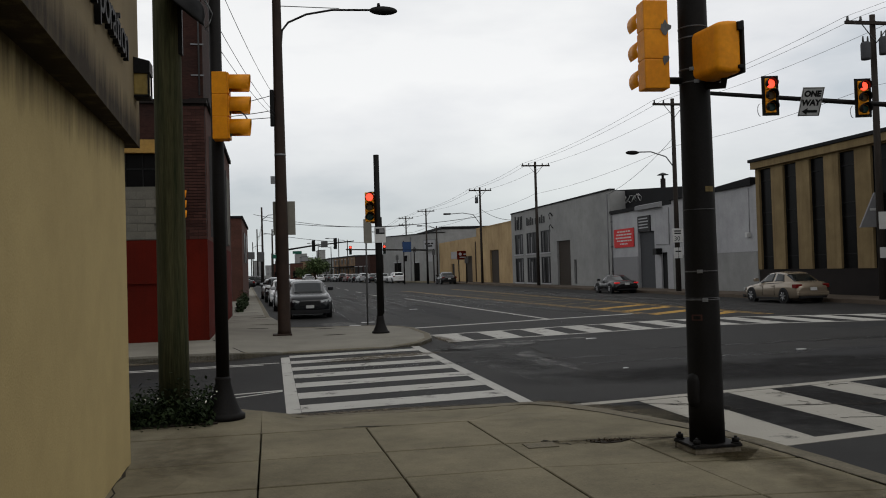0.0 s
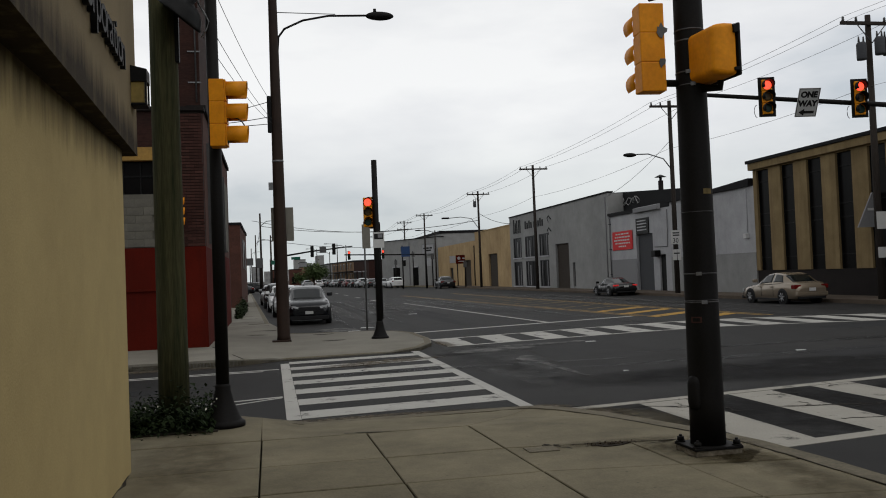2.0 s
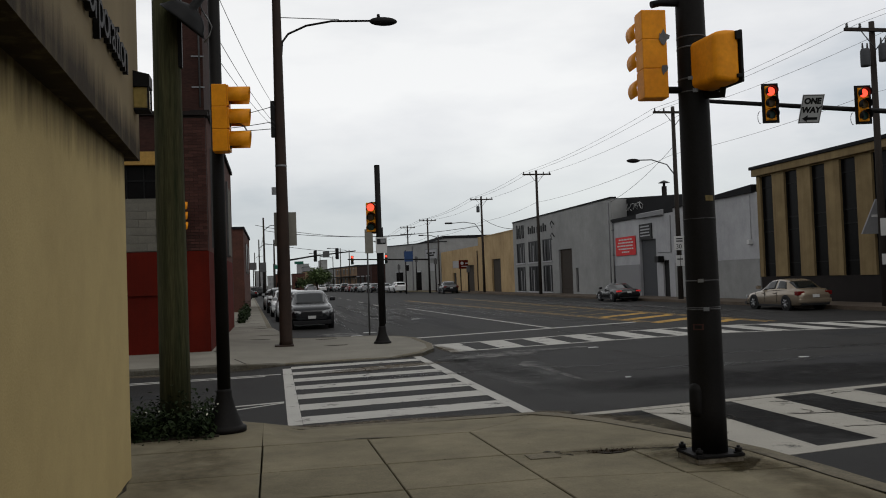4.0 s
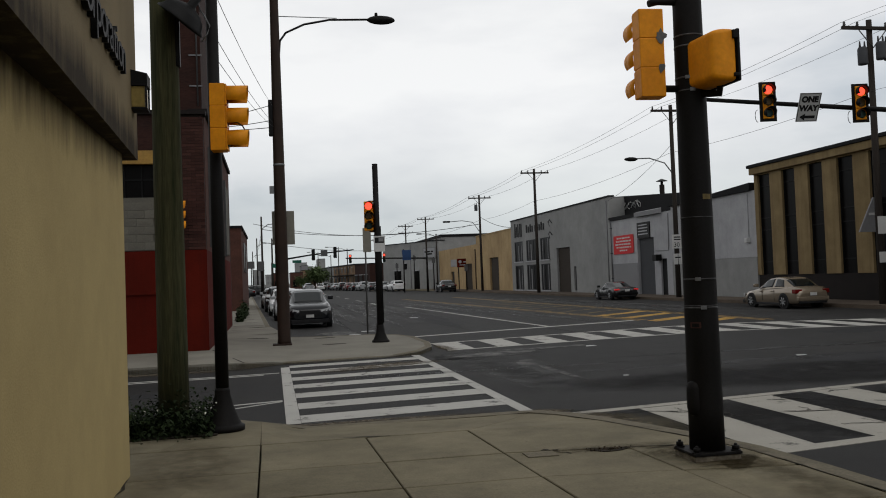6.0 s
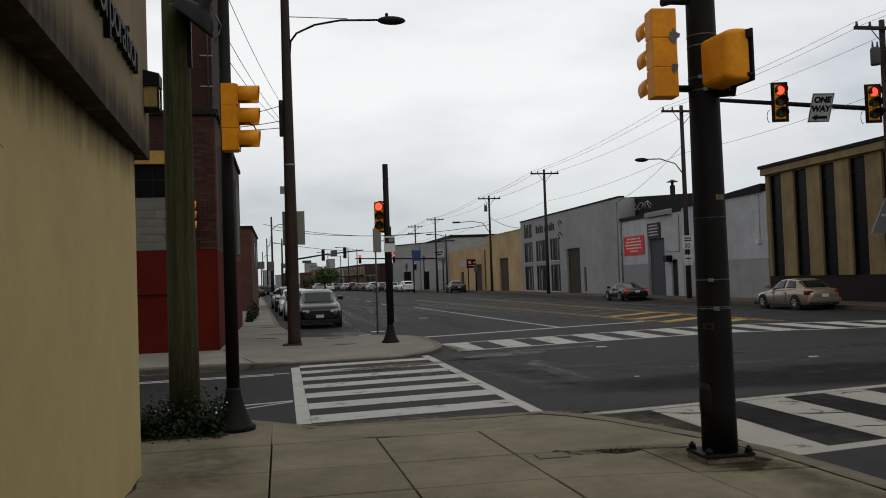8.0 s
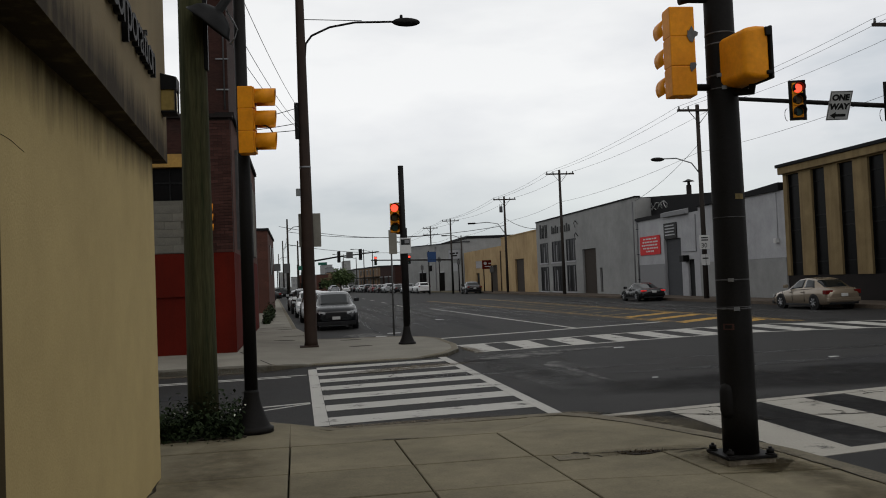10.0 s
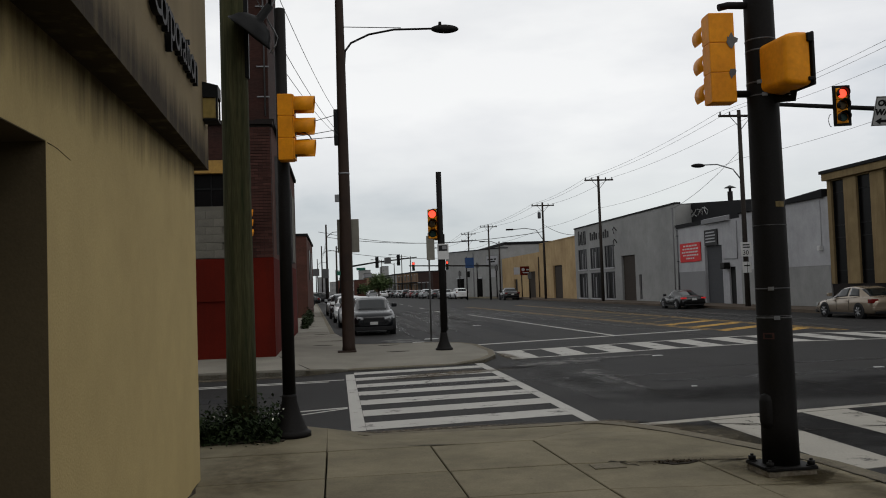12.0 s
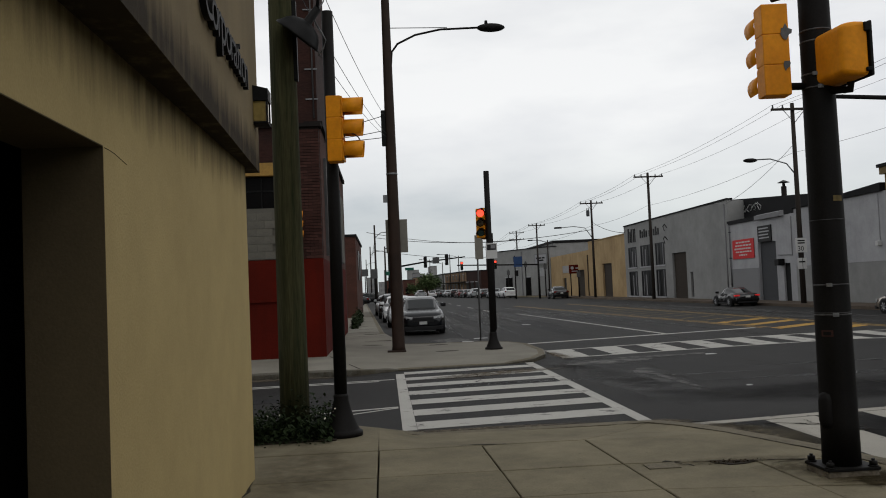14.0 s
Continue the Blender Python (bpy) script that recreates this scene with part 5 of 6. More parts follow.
# ---- signs and details on the right ----
for (y, z, w, hgt) in ((45.7, 3.28, 0.62, 0.78), (45.7, 2.3, 0.5, 0.6)):
    s = plate_sign("speed_sign" if z > 3 else "parking_sign", "small white road sign on a wooden pole", w, hgt, (UX - 0.02, y + 0.075, z), 0, M_signwhite)
    if z > 3:
        lettering("30", 0.36, 0.002, Matrix.Translation((-0.22, -0.016, -0.3)) @ Euler((radians(90), 0, 0)).to_matrix().to_4x4(), M_signblack, "number", s)
        for zz in (0.25, 0.12):
            part("bar", box(-0.2, 0.2, -0.016, -0.0125, zz - 0.04, zz + 0.03), M_signblack, s)
    else:
        part("bar", box(-0.17, 0.17, -0.016, -0.0125, 0.05, 0.12), M_signblack, s)
for z, hgt in ((3.1, 0.65), (1.9, 0.4)):
    plate_sign("road_sign", "white road sign on a transformer pole", 0.45, hgt, (UX + 0.05, 28.965, z), 0, M_signwhite)

banner = tagged(new("banner"), "red vinyl banner with white writing on the wall", "banner")
part("sheet", box(FX - 0.06, FX - 0.03, 55.9, 59.4, 2.92, 4.22, 0.005), M_redsign, banner)
rnd = random.Random(33)
for k, (a, b) in enumerate(((56.5, 58.9), (56.3, 59.0), (56.4, 59.1), (56.3, 58.9), (57.0, 58.3))):
    y = a
    while y < b - 0.12:
        w = min(rnd.uniform(0.18, 0.5), b - y)
        part("bar", box(FX - 0.066, FX - 0.061, y, y + w, 3.98 - 0.215 * k + rnd.uniform(-0.01, 0.01), 4.075 - 0.215 * k), M_signwhite, banner)
        y += w + rnd.uniform(0.06, 0.12)
for y, z in ((55.95, 4.18), (59.35, 4.18), (55.95, 2.96), (59.35, 2.96)):
    part("eyelet", cone((FX - 0.07, y, z), (FX - 0.058, y, z), 0.03, 0.03, 8), M_steel, banner)
board = tagged(new("sign_board"), "black board with pale lines above the shutter", "sign")
part("board", box(FX - 0.08, FX, 53.25, 55.2, 3.88, 4.9, 0.01), M_signblack, board)
for k in range(4):
    part("bar", box(FX - 0.088, FX - 0.081, 53.5 + 0.1 * (k % 2), 55.0, 4.08 + 0.2 * k, 4.16 + 0.2 * k), M_palegrey, board)
ws = tagged(new("warehouse_lettering"), "dark raised lettering high on the grey wall", "sign")
for a, b, z0, z1 in ((85.0, 85.35, 5.45, 6.85), (84.45, 84.7, 5.5, 6.5), (83.95, 84.25, 5.45, 6.75), (83.3, 83.55, 5.45, 6.75), (82.85, 83.05, 5.45, 6.75)):
    part("bar", box(FX - 0.06, FX - 0.004, a, b, z0, z1, 0.02), M_signblack, ws)
for k in range(9):
    y = 81.3 - 0.62 * k - (0.35 if k > 3 else 0)
    part("bar", box(FX - 0.06, FX - 0.004, y - 0.34, y, 5.72, 6.3 + 0.17 * (k in (0, 2, 5, 7)), 0.02), M_signblack, ws)
for z in (6.15, 5.1):
    part("bracket_arm", tube([(FX, 73.4, z), (FX - 0.25, 73.3, z + 0.3), (FX - 0.4, 73.2, z + 0.1), (FX - 0.3, 73.2, z - 0.3)], 0.04, 6), M_signblack, ws)
graf = tagged(new("graffiti"), "pale sprayed scrawl on the black upper wall", "graffiti")
random.seed(5)
for k in range(9):
    y0 = 62.6 - 0.6 * k
    pts = [(FX + 1.19, y0 - 0.5 * math.sin(t * 1.9 + k) * 0.6 - 0.1 * t, 6.42 + 0.27 * math.cos(t * 1.5 + 2 * k)) for t in range(5)]
    part("stroke", tube(pts, 0.035, 4), M_signwhite, graf)
box_l = tagged(new("wall_box"), "small white fitting on the pale grey wall", "fitting")
part("case", box(FX - 0.22, FX, 41.2, 41.45, 2.95, 3.2, 0.03), M_signwhite, box_l)
part("conduit", tube([(FX - 0.03, 41.3, 3.2), (FX - 0.03, 41.3, 5.5)], 0.02, 6), M_palegrey, box_l)
pipe_r = tagged(new("downpipe"), "grey downpipe at the corner of the workshop", "pipe")
part("pipe", tube([(FX - 0.07, 59.8, 0.2), (FX - 0.07, 59.8, 5.2), (FX - 0.2, 59.8, 5.4)], 0.05, 8), M_midgrey, pipe_r)
for z in (1.2, 3.0, 4.8):
    part("pipe_clip", box(FX - 0.14, FX, 59.73, 59.87, z, z + 0.05), M_shutter, pipe_r)
pipe_l = tagged(new("conduit"), "thin conduit run on the pale workshop wall", "pipe")
part("pipe", tube([(FX - 0.04, 52.5, 2.95), (FX - 0.04, 51.0, 2.92), (FX - 0.04, 50.6, 2.9), (FX - 0.04, 50.55, 5.2)], 0.025, 6), M_midgrey, pipe_l)
vent = tagged(new("roof_vent"), "rusty metal vent pipe with a cap on the roof", "vent")
part("pipe", cone((FX + 3, 57.6, 5.2), (FX + 3, 57.6, 7.7), 0.18, 0.18, 14), M_darkbrick, vent)
part("cap", cone((FX + 3, 57.6, 7.95), (FX + 3, 57.6, 8.12), 0.42, 0.05, 14), M_signback, vent)
part("stem", cone((FX + 3, 57.6, 7.7), (FX + 3, 57.6, 7.95), 0.1, 0.1, 8), M_darkbrick, vent)
flag = tagged(new("wall_sign"), "grey tapered sign panel on the office front", "sign")
b = prism([(0.1, 1.0), (0.55, 1.0), (0.6, -0.4), (-0.6, -0.4)], -0.04, 0.04)
b.transform(pose(FX - 0.3, 31.5, 3.35, 90, 0, 0))
part("panel", b, M_midgrey, flag)
part("bar", box(FX - 0.45, FX + 0.05, 31.44, 31.455, 3.62, 3.72), M_signwhite, flag)
part("arm", box(FX - 0.1, FX, 31.45, 31.55, 3.3, 3.4), M_black, flag)
shop = tagged(new("shop_sign"), "dark red shop sign boards fixed to the tan wall", "sign")
part("board", box(FX - 1.1, FX + 0.75, 108.6, 108.75, 2.95, 4.05, 0.02), M_redpaint, shop)
part("bar", box(FX - 0.3, FX + 0.5, 108.57, 108.59, 3.55, 3.7), M_palegrey, shop)
part("bar", box(FX - 0.8, FX + 0.4, 108.57, 108.59, 3.2, 3.3), M_palegrey, shop)
part("roundel", cone((FX - 0.72, 108.6, 3.65), (FX - 0.72, 108.57, 3.65), 0.2, 0.2, 14), M_palegrey, shop)
part("side_board", box(FX - 1.9, FX - 1.15, 108.62, 108.74, 3.05, 3.95, 0.02), M_palegrey, shop, "pale side board")
part("post", cone((FX - 0.9, 108.8, 0.1), (FX - 0.9, 108.8, 3.0), 0.07, 0.07, 8), M_pole, shop)
bsign = plate_sign("blue_sign", "small blue road sign on a far mast", 1.1, 1.3, (16.9, 109.93, 4.75), 0, M_signblue)

# far signals over the next crossing
for xa, xb, z0, z1, heads in ((19.5, 9.2, 4.3, 4.6, (9.75, 14.0)),):
    m = tagged(new("mast_arm"), "far dark mast arm over the next crossing", "pole")
    part("shaft", cone((xa, 110, -0.05), (xa, 110, max(z0, z1) + 0.5), 0.14, 0.1, 10), M_pole, m)
    part("arm", tube([(xa, 110, z0), (xb, 110, z1)], [0.1, 0.07], 8), M_pole, m)
    for x in heads:
        traffic_signal("traffic_signal", (x, 109.82, 4.5), -90, 0.36, "far traffic signal on a mast arm showing red", lit="red", hood=M_black, box_mat=M_black)
m = tagged(new("mast_arm"), "far dark mast arm with signals seen from behind", "pole")
part("arm", tube([(0.6, 100, 4.3), (4.5, 100, 4.85), (9.3, 100, 5.3)], [0.11, 0.085, 0.06], 8), M_pole, m)
part("shaft", cone((0.6, 100, -0.2), (0.6, 100, 6.4), 0.14, 0.1, 10), M_pole, m)
for x in (4.75, 7.2):
    traffic_signal("traffic_signal", (x, 100.1, 4.85 if x < 6 else 5.05), 90, 0.42, "far black signal seen from behind", box_mat=M_black, hood=M_black)
plate_sign("street_sign", "green street name sign on a far mast", 1.0, 0.3, (2.9, 99.93, 4.15), 0, M_signgreen)
plate_sign("road_sign", "grey sign hung from a far mast", 0.75, 0.7, (5.95, 99.9, 5.0), 0, M_signback)

plate_sign("street_sign", "green street name sign on a far post", 0.85, 0.45, (0.6, 99.84, 3.75), 0, M_signgreen)

# small far signs and poles down the narrow pavement
for x, y, z, w, hgt, mat in ((-3.2, 150, 5.0, 1.1, 1.2, M_signback), (-1.2, 111.8, 4.0, 0.8, 1.2, M_signback), (-6.0, 149.9, 3.6, 1.6, 1.0, M_signwhite)):
    sg_ = tagged(new("shop_sign"), "small far shop sign on a post", "sign")
    part("board", box(x - w / 2, x + w / 2, y - 0.08, y, z - hgt / 2, z + hgt / 2, 0.02), mat, sg_)
    part("post", cone((x, y + 0.05, 0.1), (x, y + 0.05, z), 0.08, 0.08, 8), M_pole, sg_)
for x, y, hh in ((21.8, 118.0, 4.6), (20.6, 127.0, 5.2), (18.6, 131.0, 4.2), (16.8, 112, 5.6), (0.9, 118, 5.5), (22.1, 99.0, 3.2)):
    pp = tagged(new("sign_post"), "thin dark far post with a small sign", "post")
    part("post", cone((x, y, 0.0), (x, y, hh), 0.09, 0.07, 8), M_pole, pp)
    part("sign_plate", box(x - 0.22, x + 0.22, y - 0.12, y - 0.09, hh - 0.8, hh - 0.15, 0.01), M_signback, pp)

rnd = random.Random(21)
for k in range(9):
    x, y, hh = rnd.choice((21.9, 22.3, 1.0, 0.3)) - 0.02 * k, 118 + 13 * k, rnd.uniform(6.5, 9.5)
    if x > 10 and y > 122:
        x = 16.2 - 0.055 * (y - 140)
    fp = tagged(new("far_pole"), "thin far street pole with a short lamp arm", "pole", group="far street poles")
    part("shaft", cone((x, y, -0.05), (x, y, hh), 0.12, 0.08, 8), M_darkwood, fp)
    sx = -1 if x > 10 else 1
    part("lamp_arm", tube([(x, y, hh - 0.4), (x + sx * 1.0, y, hh), (x + sx * 2.2, y, hh + 0.05)], 0.05, 6), M_signback, fp)
    part("lamp_head", box(x + sx * 2.0, x + sx * 2.7, y - 0.12, y + 0.12, hh - 0.04, hh + 0.12, 0.04), M_pole, fp)
for z, y0, y1 in ((8.4, 112, 165), (8.0, 112, 165), (8.2, 165, 230)):
    wire((-1.0 - 0.026 * (y0 - 112), y0, z), (-1.0 - 0.026 * (y1 - 112), y1, z), 0.5, 0.02)
for x, z in ((12.27, 5.3), (14.86, 5.27)):
    tagged(mesh_object("signal_cable", tube([(x - 0.24 - 0.07 * math.sin(a), 19.86, z + 0.13 - 0.17 * math.cos(a) * 0.9 + 0.05) for a in [k * 0.314 for k in range(11)]], 0.008), M_wire), "thin black loop of cable on the signal", "cable")


# ---- cars ----
M_tyre = material("tyre_rubber", (0.012, 0.012, 0.012), 0.85, grain=40, vary=0.2)
M_alloy = material("alloy_rim", (0.32, 0.32, 0.33), 0.35, 0.7, grain=20, vary=0.1, bump=0)
M_carglass = material("car_glass", (0.010, 0.013, 0.013), 0.05, grain=3, vary=0.2, bump=0, gloss=0.26)
M_headlight = material("headlight_glass", (0.45, 0.46, 0.47), 0.12, grain=20, vary=0.2, bump=0)
M_taillight = material("tail_light_red", (0.13, 0.008, 0.007), 0.25, grain=20, vary=0.2, bump=0)
M_trim = material("black_plastic_trim", (0.015, 0.015, 0.016), 0.6, grain=30, vary=0.2)


def car_paint(name, color, metal=0.35, rough=0.38, coat=0.45):
    m = material(name, color, rough, metal, grain=200, vary=0.05, blotch=0.8, bump=0.01, gloss=0.35)
    m.node_tree.nodes["Principled BSDF"].inputs["Coat Weight"].default_value = coat
    m.node_tree.nodes["Principled BSDF"].inputs["Coat Roughness"].default_value = 0.06
    return m


M_gold = car_paint("champagne_paint", (0.235, 0.19, 0.14), 0.4, 0.26)
M_blackcar = car_paint("black_paint", (0.005, 0.005, 0.0055), 0.0, 0.22, 0.1)
M_bluecar = car_paint("dark_blue_grey_paint", (0.005, 0.0062, 0.008), 0.0, 0.25, 0.1)
M_silver = car_paint("silver_paint", (0.34, 0.35, 0.36))
M_whitecar = car_paint("white_paint", (0.6, 0.6, 0.6), 0.0)
M_redcar = car_paint("dark_red_paint", (0.12, 0.015, 0.015))

SHAPES = {
    # stations along the length (fraction from the tail, half width, sill height, shoulder height), then cabin stations
    "sedan": dict(size=(4.83, 1.82, 1.46), deck=[(0.0, 0.70, 0.38, 0.72), (0.02, 0.83, 0.27, 0.90), (0.07, 0.90, 0.22, 1.00), (0.2, 0.93, 0.2, 1.02), (0.45, 0.94, 0.19, 0.96), (0.68, 0.93, 0.19, 0.93), (0.85, 0.91, 0.2, 0.83), (0.95, 0.84, 0.22, 0.70), (0.99, 0.72, 0.3, 0.58), (1.0, 0.62, 0.36, 0.50)],
                  cabin=(0.10, 0.25, 0.53, 0.73), top=0.60, wheels=(0.205, 0.775), r=0.325),
    "suv": dict(size=(4.55, 1.84, 1.58), deck=[(0.0, 0.74, 0.45, 0.95), (0.02, 0.86, 0.32, 1.08), (0.08, 0.92, 0.27, 1.12), (0.3, 0.94, 0.25, 1.10), (0.5, 0.94, 0.25, 1.08), (0.66, 0.94, 0.25, 1.04), (0.74, 0.93, 0.25, 1.02), (0.86, 0.91, 0.27, 0.97), (0.93, 0.87, 0.28, 0.92), (0.97, 0.80, 0.30, 0.84), (0.99, 0.74, 0.34, 0.74), (1.0, 0.66, 0.4, 0.64)],
                cabin=(0.02, 0.12, 0.50, 0.72), top=0.66, wheels=(0.205, 0.79), r=0.36),
    "coupe": dict(size=(4.45, 1.81, 1.31), deck=[(0.0, 0.70, 0.34, 0.62), (0.02, 0.82, 0.25, 0.80), (0.08, 0.90, 0.2, 0.88), (0.22, 0.93, 0.17, 0.92), (0.45, 0.90, 0.16, 0.84), (0.68, 0.92, 0.16, 0.80), (0.85, 0.90, 0.17, 0.72), (0.95, 0.83, 0.2, 0.60), (0.99, 0.72, 0.26, 0.48), (1.0, 0.62, 0.3, 0.42)],
                  cabin=(0.14, 0.40, 0.54, 0.74), top=0.50, wheels=(0.23, 0.765), r=0.33),
}


def car(kind, paint, at, rz, label, rim=M_alloy, scale=1.0, tail=None):
    """A car standing on its wheels at a place; it looks along its own +y."""
    sh = SHAPES[kind]
    L, W, H = sh["size"]
    h = tagged(new("car"), label, "car")
    h.matrix_world = pose(*at, 0, 0, rz) @ Matrix.Scale(scale, 4)
    yy = lambda f: (f - 0.5) * L
    k = W / 2 / 0.94
    # lower body: rounded rings from sill to shoulder
    b = bmesh.new()
    rings = []
    for f, hw, z0, z1 in sh["deck"]:
        hw *= k
        prof = [(0.0, z1), (0.62 * hw, z1 - 0.005), (0.88 * hw, z1 - 0.03), (0.965 * hw, z1 - 0.10), (hw, z0 + 0.62 * (z1 - z0)), (0.995 * hw, z0 + 0.35 * (z1 - z0)), (0.96 * hw, z0 + 0.06), (0.86 * hw, z0), (0.0, z0)]
        ring = [(x, z) for x, z in prof] + [(-x, z) for x, z in prof[-2:0:-1]]
        rings.append([b.verts.new((x, yy(f), z)) for x, z in ring])
    n = len(rings[0])
    for lo, hi in zip(rings, rings[1:]):
        for i in range(n):
            b.faces.new((lo[i], lo[(i + 1) % n], hi[(i + 1) % n], hi[i])).smooth = True
    b.faces.new(rings[0])
    b.faces.new(rings[-1][::-1])
    # cabin: a rounded shell between belt line and roof
    c0, c1, c2, c3 = sh["cabin"]
    belt = [next(z for (f, _, _, z) in reversed(sh["deck"]) if f <= c + 1e-6) - 0.06 for c in (c0, c1, c2, c3)]
    low = 0.875 * k
    tops = [(c0 - 0.03, belt[0] - 0.02), (c0, belt[0] + 0.02), (c1, H - 0.075), (c1 + 0.3 * (c2 - c1), H - 0.01), (c1 + 0.62 * (c2 - c1), H), (c2, H - 0.055), (c3, belt[3] + 0.02), (c3 + 0.03, belt[3] - 0.03)]

    def level(line, f):
        for (fa, za), (fb, zb) in zip(line, line[1:]):
            if f <= fb:
                return za + (zb - za) * (f - fa) / (fb - fa)
        return line[-1][1]

    def roof_at(f):
        return sum(level(tops, min(max(f + d * 0.012, c0 - 0.03), c3 + 0.03)) for d in (-2, -1, 0, 1, 2)) / 5

    def belt_at(f):
        return level([(c0 - 0.03, belt[0] - 0.03), (c1, belt[1]), (c2, belt[2]), (c3 + 0.03, belt[3] - 0.03)], f)

    SIDE = [(1.0, 0.0), (0.955, 0.22), (0.895, 0.45), (0.83, 0.68), (0.765, 0.85), (0.69, 0.945), (0.53, 0.985), (0.27, 1.0), (0.0, 1.005)]

    def skin(f, u, lift=0.0):
        """A point of the shell: u runs from 0 at the belt to 8 on the middle line of the roof."""
        m_ = min(int(u), 7)
        t_ = u - m_
        fx = SIDE[m_][0] + (SIDE[m_ + 1][0] - SIDE[m_][0]) * t_
        fz = SIDE[m_][1] + (SIDE[m_ + 1][1] - SIDE[m_][1]) * t_
        zb, zr = belt_at(f), roof_at(f)
        end = 1 - 0.06 * max(0, (c1 - f) / (c1 - c0 + 0.03)) - 0.06 * max(0, (f - c2) / (c3 - c2 + 0.03))
        return Vector((low * end * fx + lift * 0.7, yy(f), zb + max(zr - zb, 0.0) * fz + lift))

    N = 30
    grid = []
    for q in range(N + 1):
        f = c0 - 0.03 + (c3 - c0 + 0.06) * q / N
        half = [skin(f, u) for u in range(9)]
        grid.append([b.verts.new((p_.x, p_.y, p_.z)) for p_ in half] + [b.verts.new((-p_.x, p_.y, p_.z)) for p_ in half[-2::-1]])
    for lo, hi in zip(grid, grid[1:]):
        for q in range(16):
            b.faces.new((lo[q], lo[q + 1], hi[q + 1], hi[q])).smooth = True
    bmesh.ops.recalc_face_normals(b, faces=b.faces[:])
    body = part("body", b, paint, h)

    def pane(name, f0, f1, u0, u1, sgn=0, lean0=0.0, lean1=0.0):
        """Glass laid on the shell; with sgn 0 it spans the car from side to side. lean slants its ends."""
        bb = bmesh.new()
        rows_ = []
        for q in range(9):
            row_ = []
            for w_ in range(9):
                if sgn:
                    v_ = w_ / 8
                    fa, fb = f0 + lean0 * v_, f1 + lean1 * v_
                    p_ = skin(fa + (fb - fa) * q / 8, u0 + (u1 - u0) * v_, 0.006)
                    row_.append(bb.verts.new((sgn * p_.x, p_.y, p_.z)))
                else:
                    v_ = abs(w_ - 4) / 4
                    p_ = skin(f0 + (f1 - f0) * q / 8, 8 - (8 - u0) * v_, 0.008)
                    row_.append(bb.verts.new(((1 if w_ >= 4 else -1) * p_.x * (0.985 if v_ else 0), p_.y, p_.z)))
            rows_.append(row_)
        for p_, q_ in zip(rows_, rows_[1:]):
            for w_ in range(8):
                bb.faces.new((p_[w_], p_[w_ + 1], q_[w_ + 1], q_[w_])).smooth = True
        bmesh.ops.recalc_face_normals(bb, faces=bb.faces[:])
        bmesh.ops.solidify(bb, geom=bb.faces[:], thickness=0.006)
        return part(name, bb, M_carglass, h, "dark tinted glass")

    pane("rear_window", c0 + 0.02, c1 - 0.012, 4.6, 8)
    pane("windscreen", c2 + 0.012, c3 - 0.015, 4.6, 8)
    for sgn in (-1, 1):
        mid_f = c1 + (c2 - c1) * 0.48
        pane("side_window", c1 - 0.045 if kind == "sedan" else c1 + 0.0, mid_f - 0.012, 0.6, 4.0, sgn, 0.05 if kind == "sedan" else 0.02)
        pane("side_window", mid_f + 0.012, c2 + 0.115, 0.6, 4.0, sgn, 0.0, -0.09)
        hw = W / 2
        for t in (0.36, 0.57, 0.74):
            part("door_seam", box(sgn * hw * 0.985, sgn * (hw + 0.003), yy(t) - 0.006, yy(t) + 0.006, 0.36, 0.86), M_trim, h)
        for t in (0.40, 0.60):
            part("door_handle", box(sgn * hw * 0.97, sgn * (hw + 0.02), yy(t) - 0.1, yy(t) + 0.1, 0.78, 0.815, 0.008), paint, h)
        part("wing_mirror", box(sgn * hw * 0.9, sgn * (hw + 0.14), yy(c3 - 0.06) - 0.08, yy(c3 - 0.06) + 0.06, belt[2] + 0.1, belt[2] + 0.26, 0.04), paint, h)
        zt = sh["deck"][-3][3]
        lamp = bmesh.new()
        ends = []
        for fx, f, z0, z1 in ((0.42, 1.0, zt - 0.17, zt - 0.11), (0.74, 0.990, zt - 0.19, zt - 0.05), (0.94, 0.940, zt - 0.15, zt + 0.0)):
            ends.append([lamp.verts.new((sgn * hw * fx, yy(f) - dy, z)) for dy, z in ((0, z0), (0.02, z1), (0.14, z1), (0.14, z0))])
        for p_, q_ in zip(ends, ends[1:]):
            for i in range(4):
                lamp.faces.new((p_[i], p_[(i + 1) % 4], q_[(i + 1) % 4], q_[i]))
        lamp.faces.new(ends[0][::-1])
        lamp.faces.new(ends[-1])
        bmesh.ops.recalc_face_normals(lamp, faces=lamp.faces[:])
        part("headlight", lamp, M_headlight, h, "clear swept headlight")
        part("tail_light", box(sgn * hw * 0.56, sgn * hw * 0.955, yy(0.012), yy(0.07), sh["deck"][1][3] - (0.12 if kind == "coupe" else 0.20), sh["deck"][1][3] - 0.01, 0.03), tail or M_taillight, h, "red tail light")
        part("sill", box(sgn * hw * 0.9, sgn * hw * 0.985, yy(0.26), yy(0.72), 0.17, 0.27, 0.02), M_trim, h)
    part("grille", box(-W * 0.24, W * 0.24, yy(0.955), yy(1.002), 0.50, sh["deck"][-2][3] - 0.01, 0.03), M_trim, h, "black grille")
    part("lower_grille", box(-W * 0.42, W * 0.42, yy(0.96), yy(0.998), 0.2, 0.37, 0.03), M_trim, h)
    part("rear_bumper", box(-W * 0.44, W * 0.44, yy(-0.004), yy(0.05), 0.36, 0.56, 0.05), paint, h)
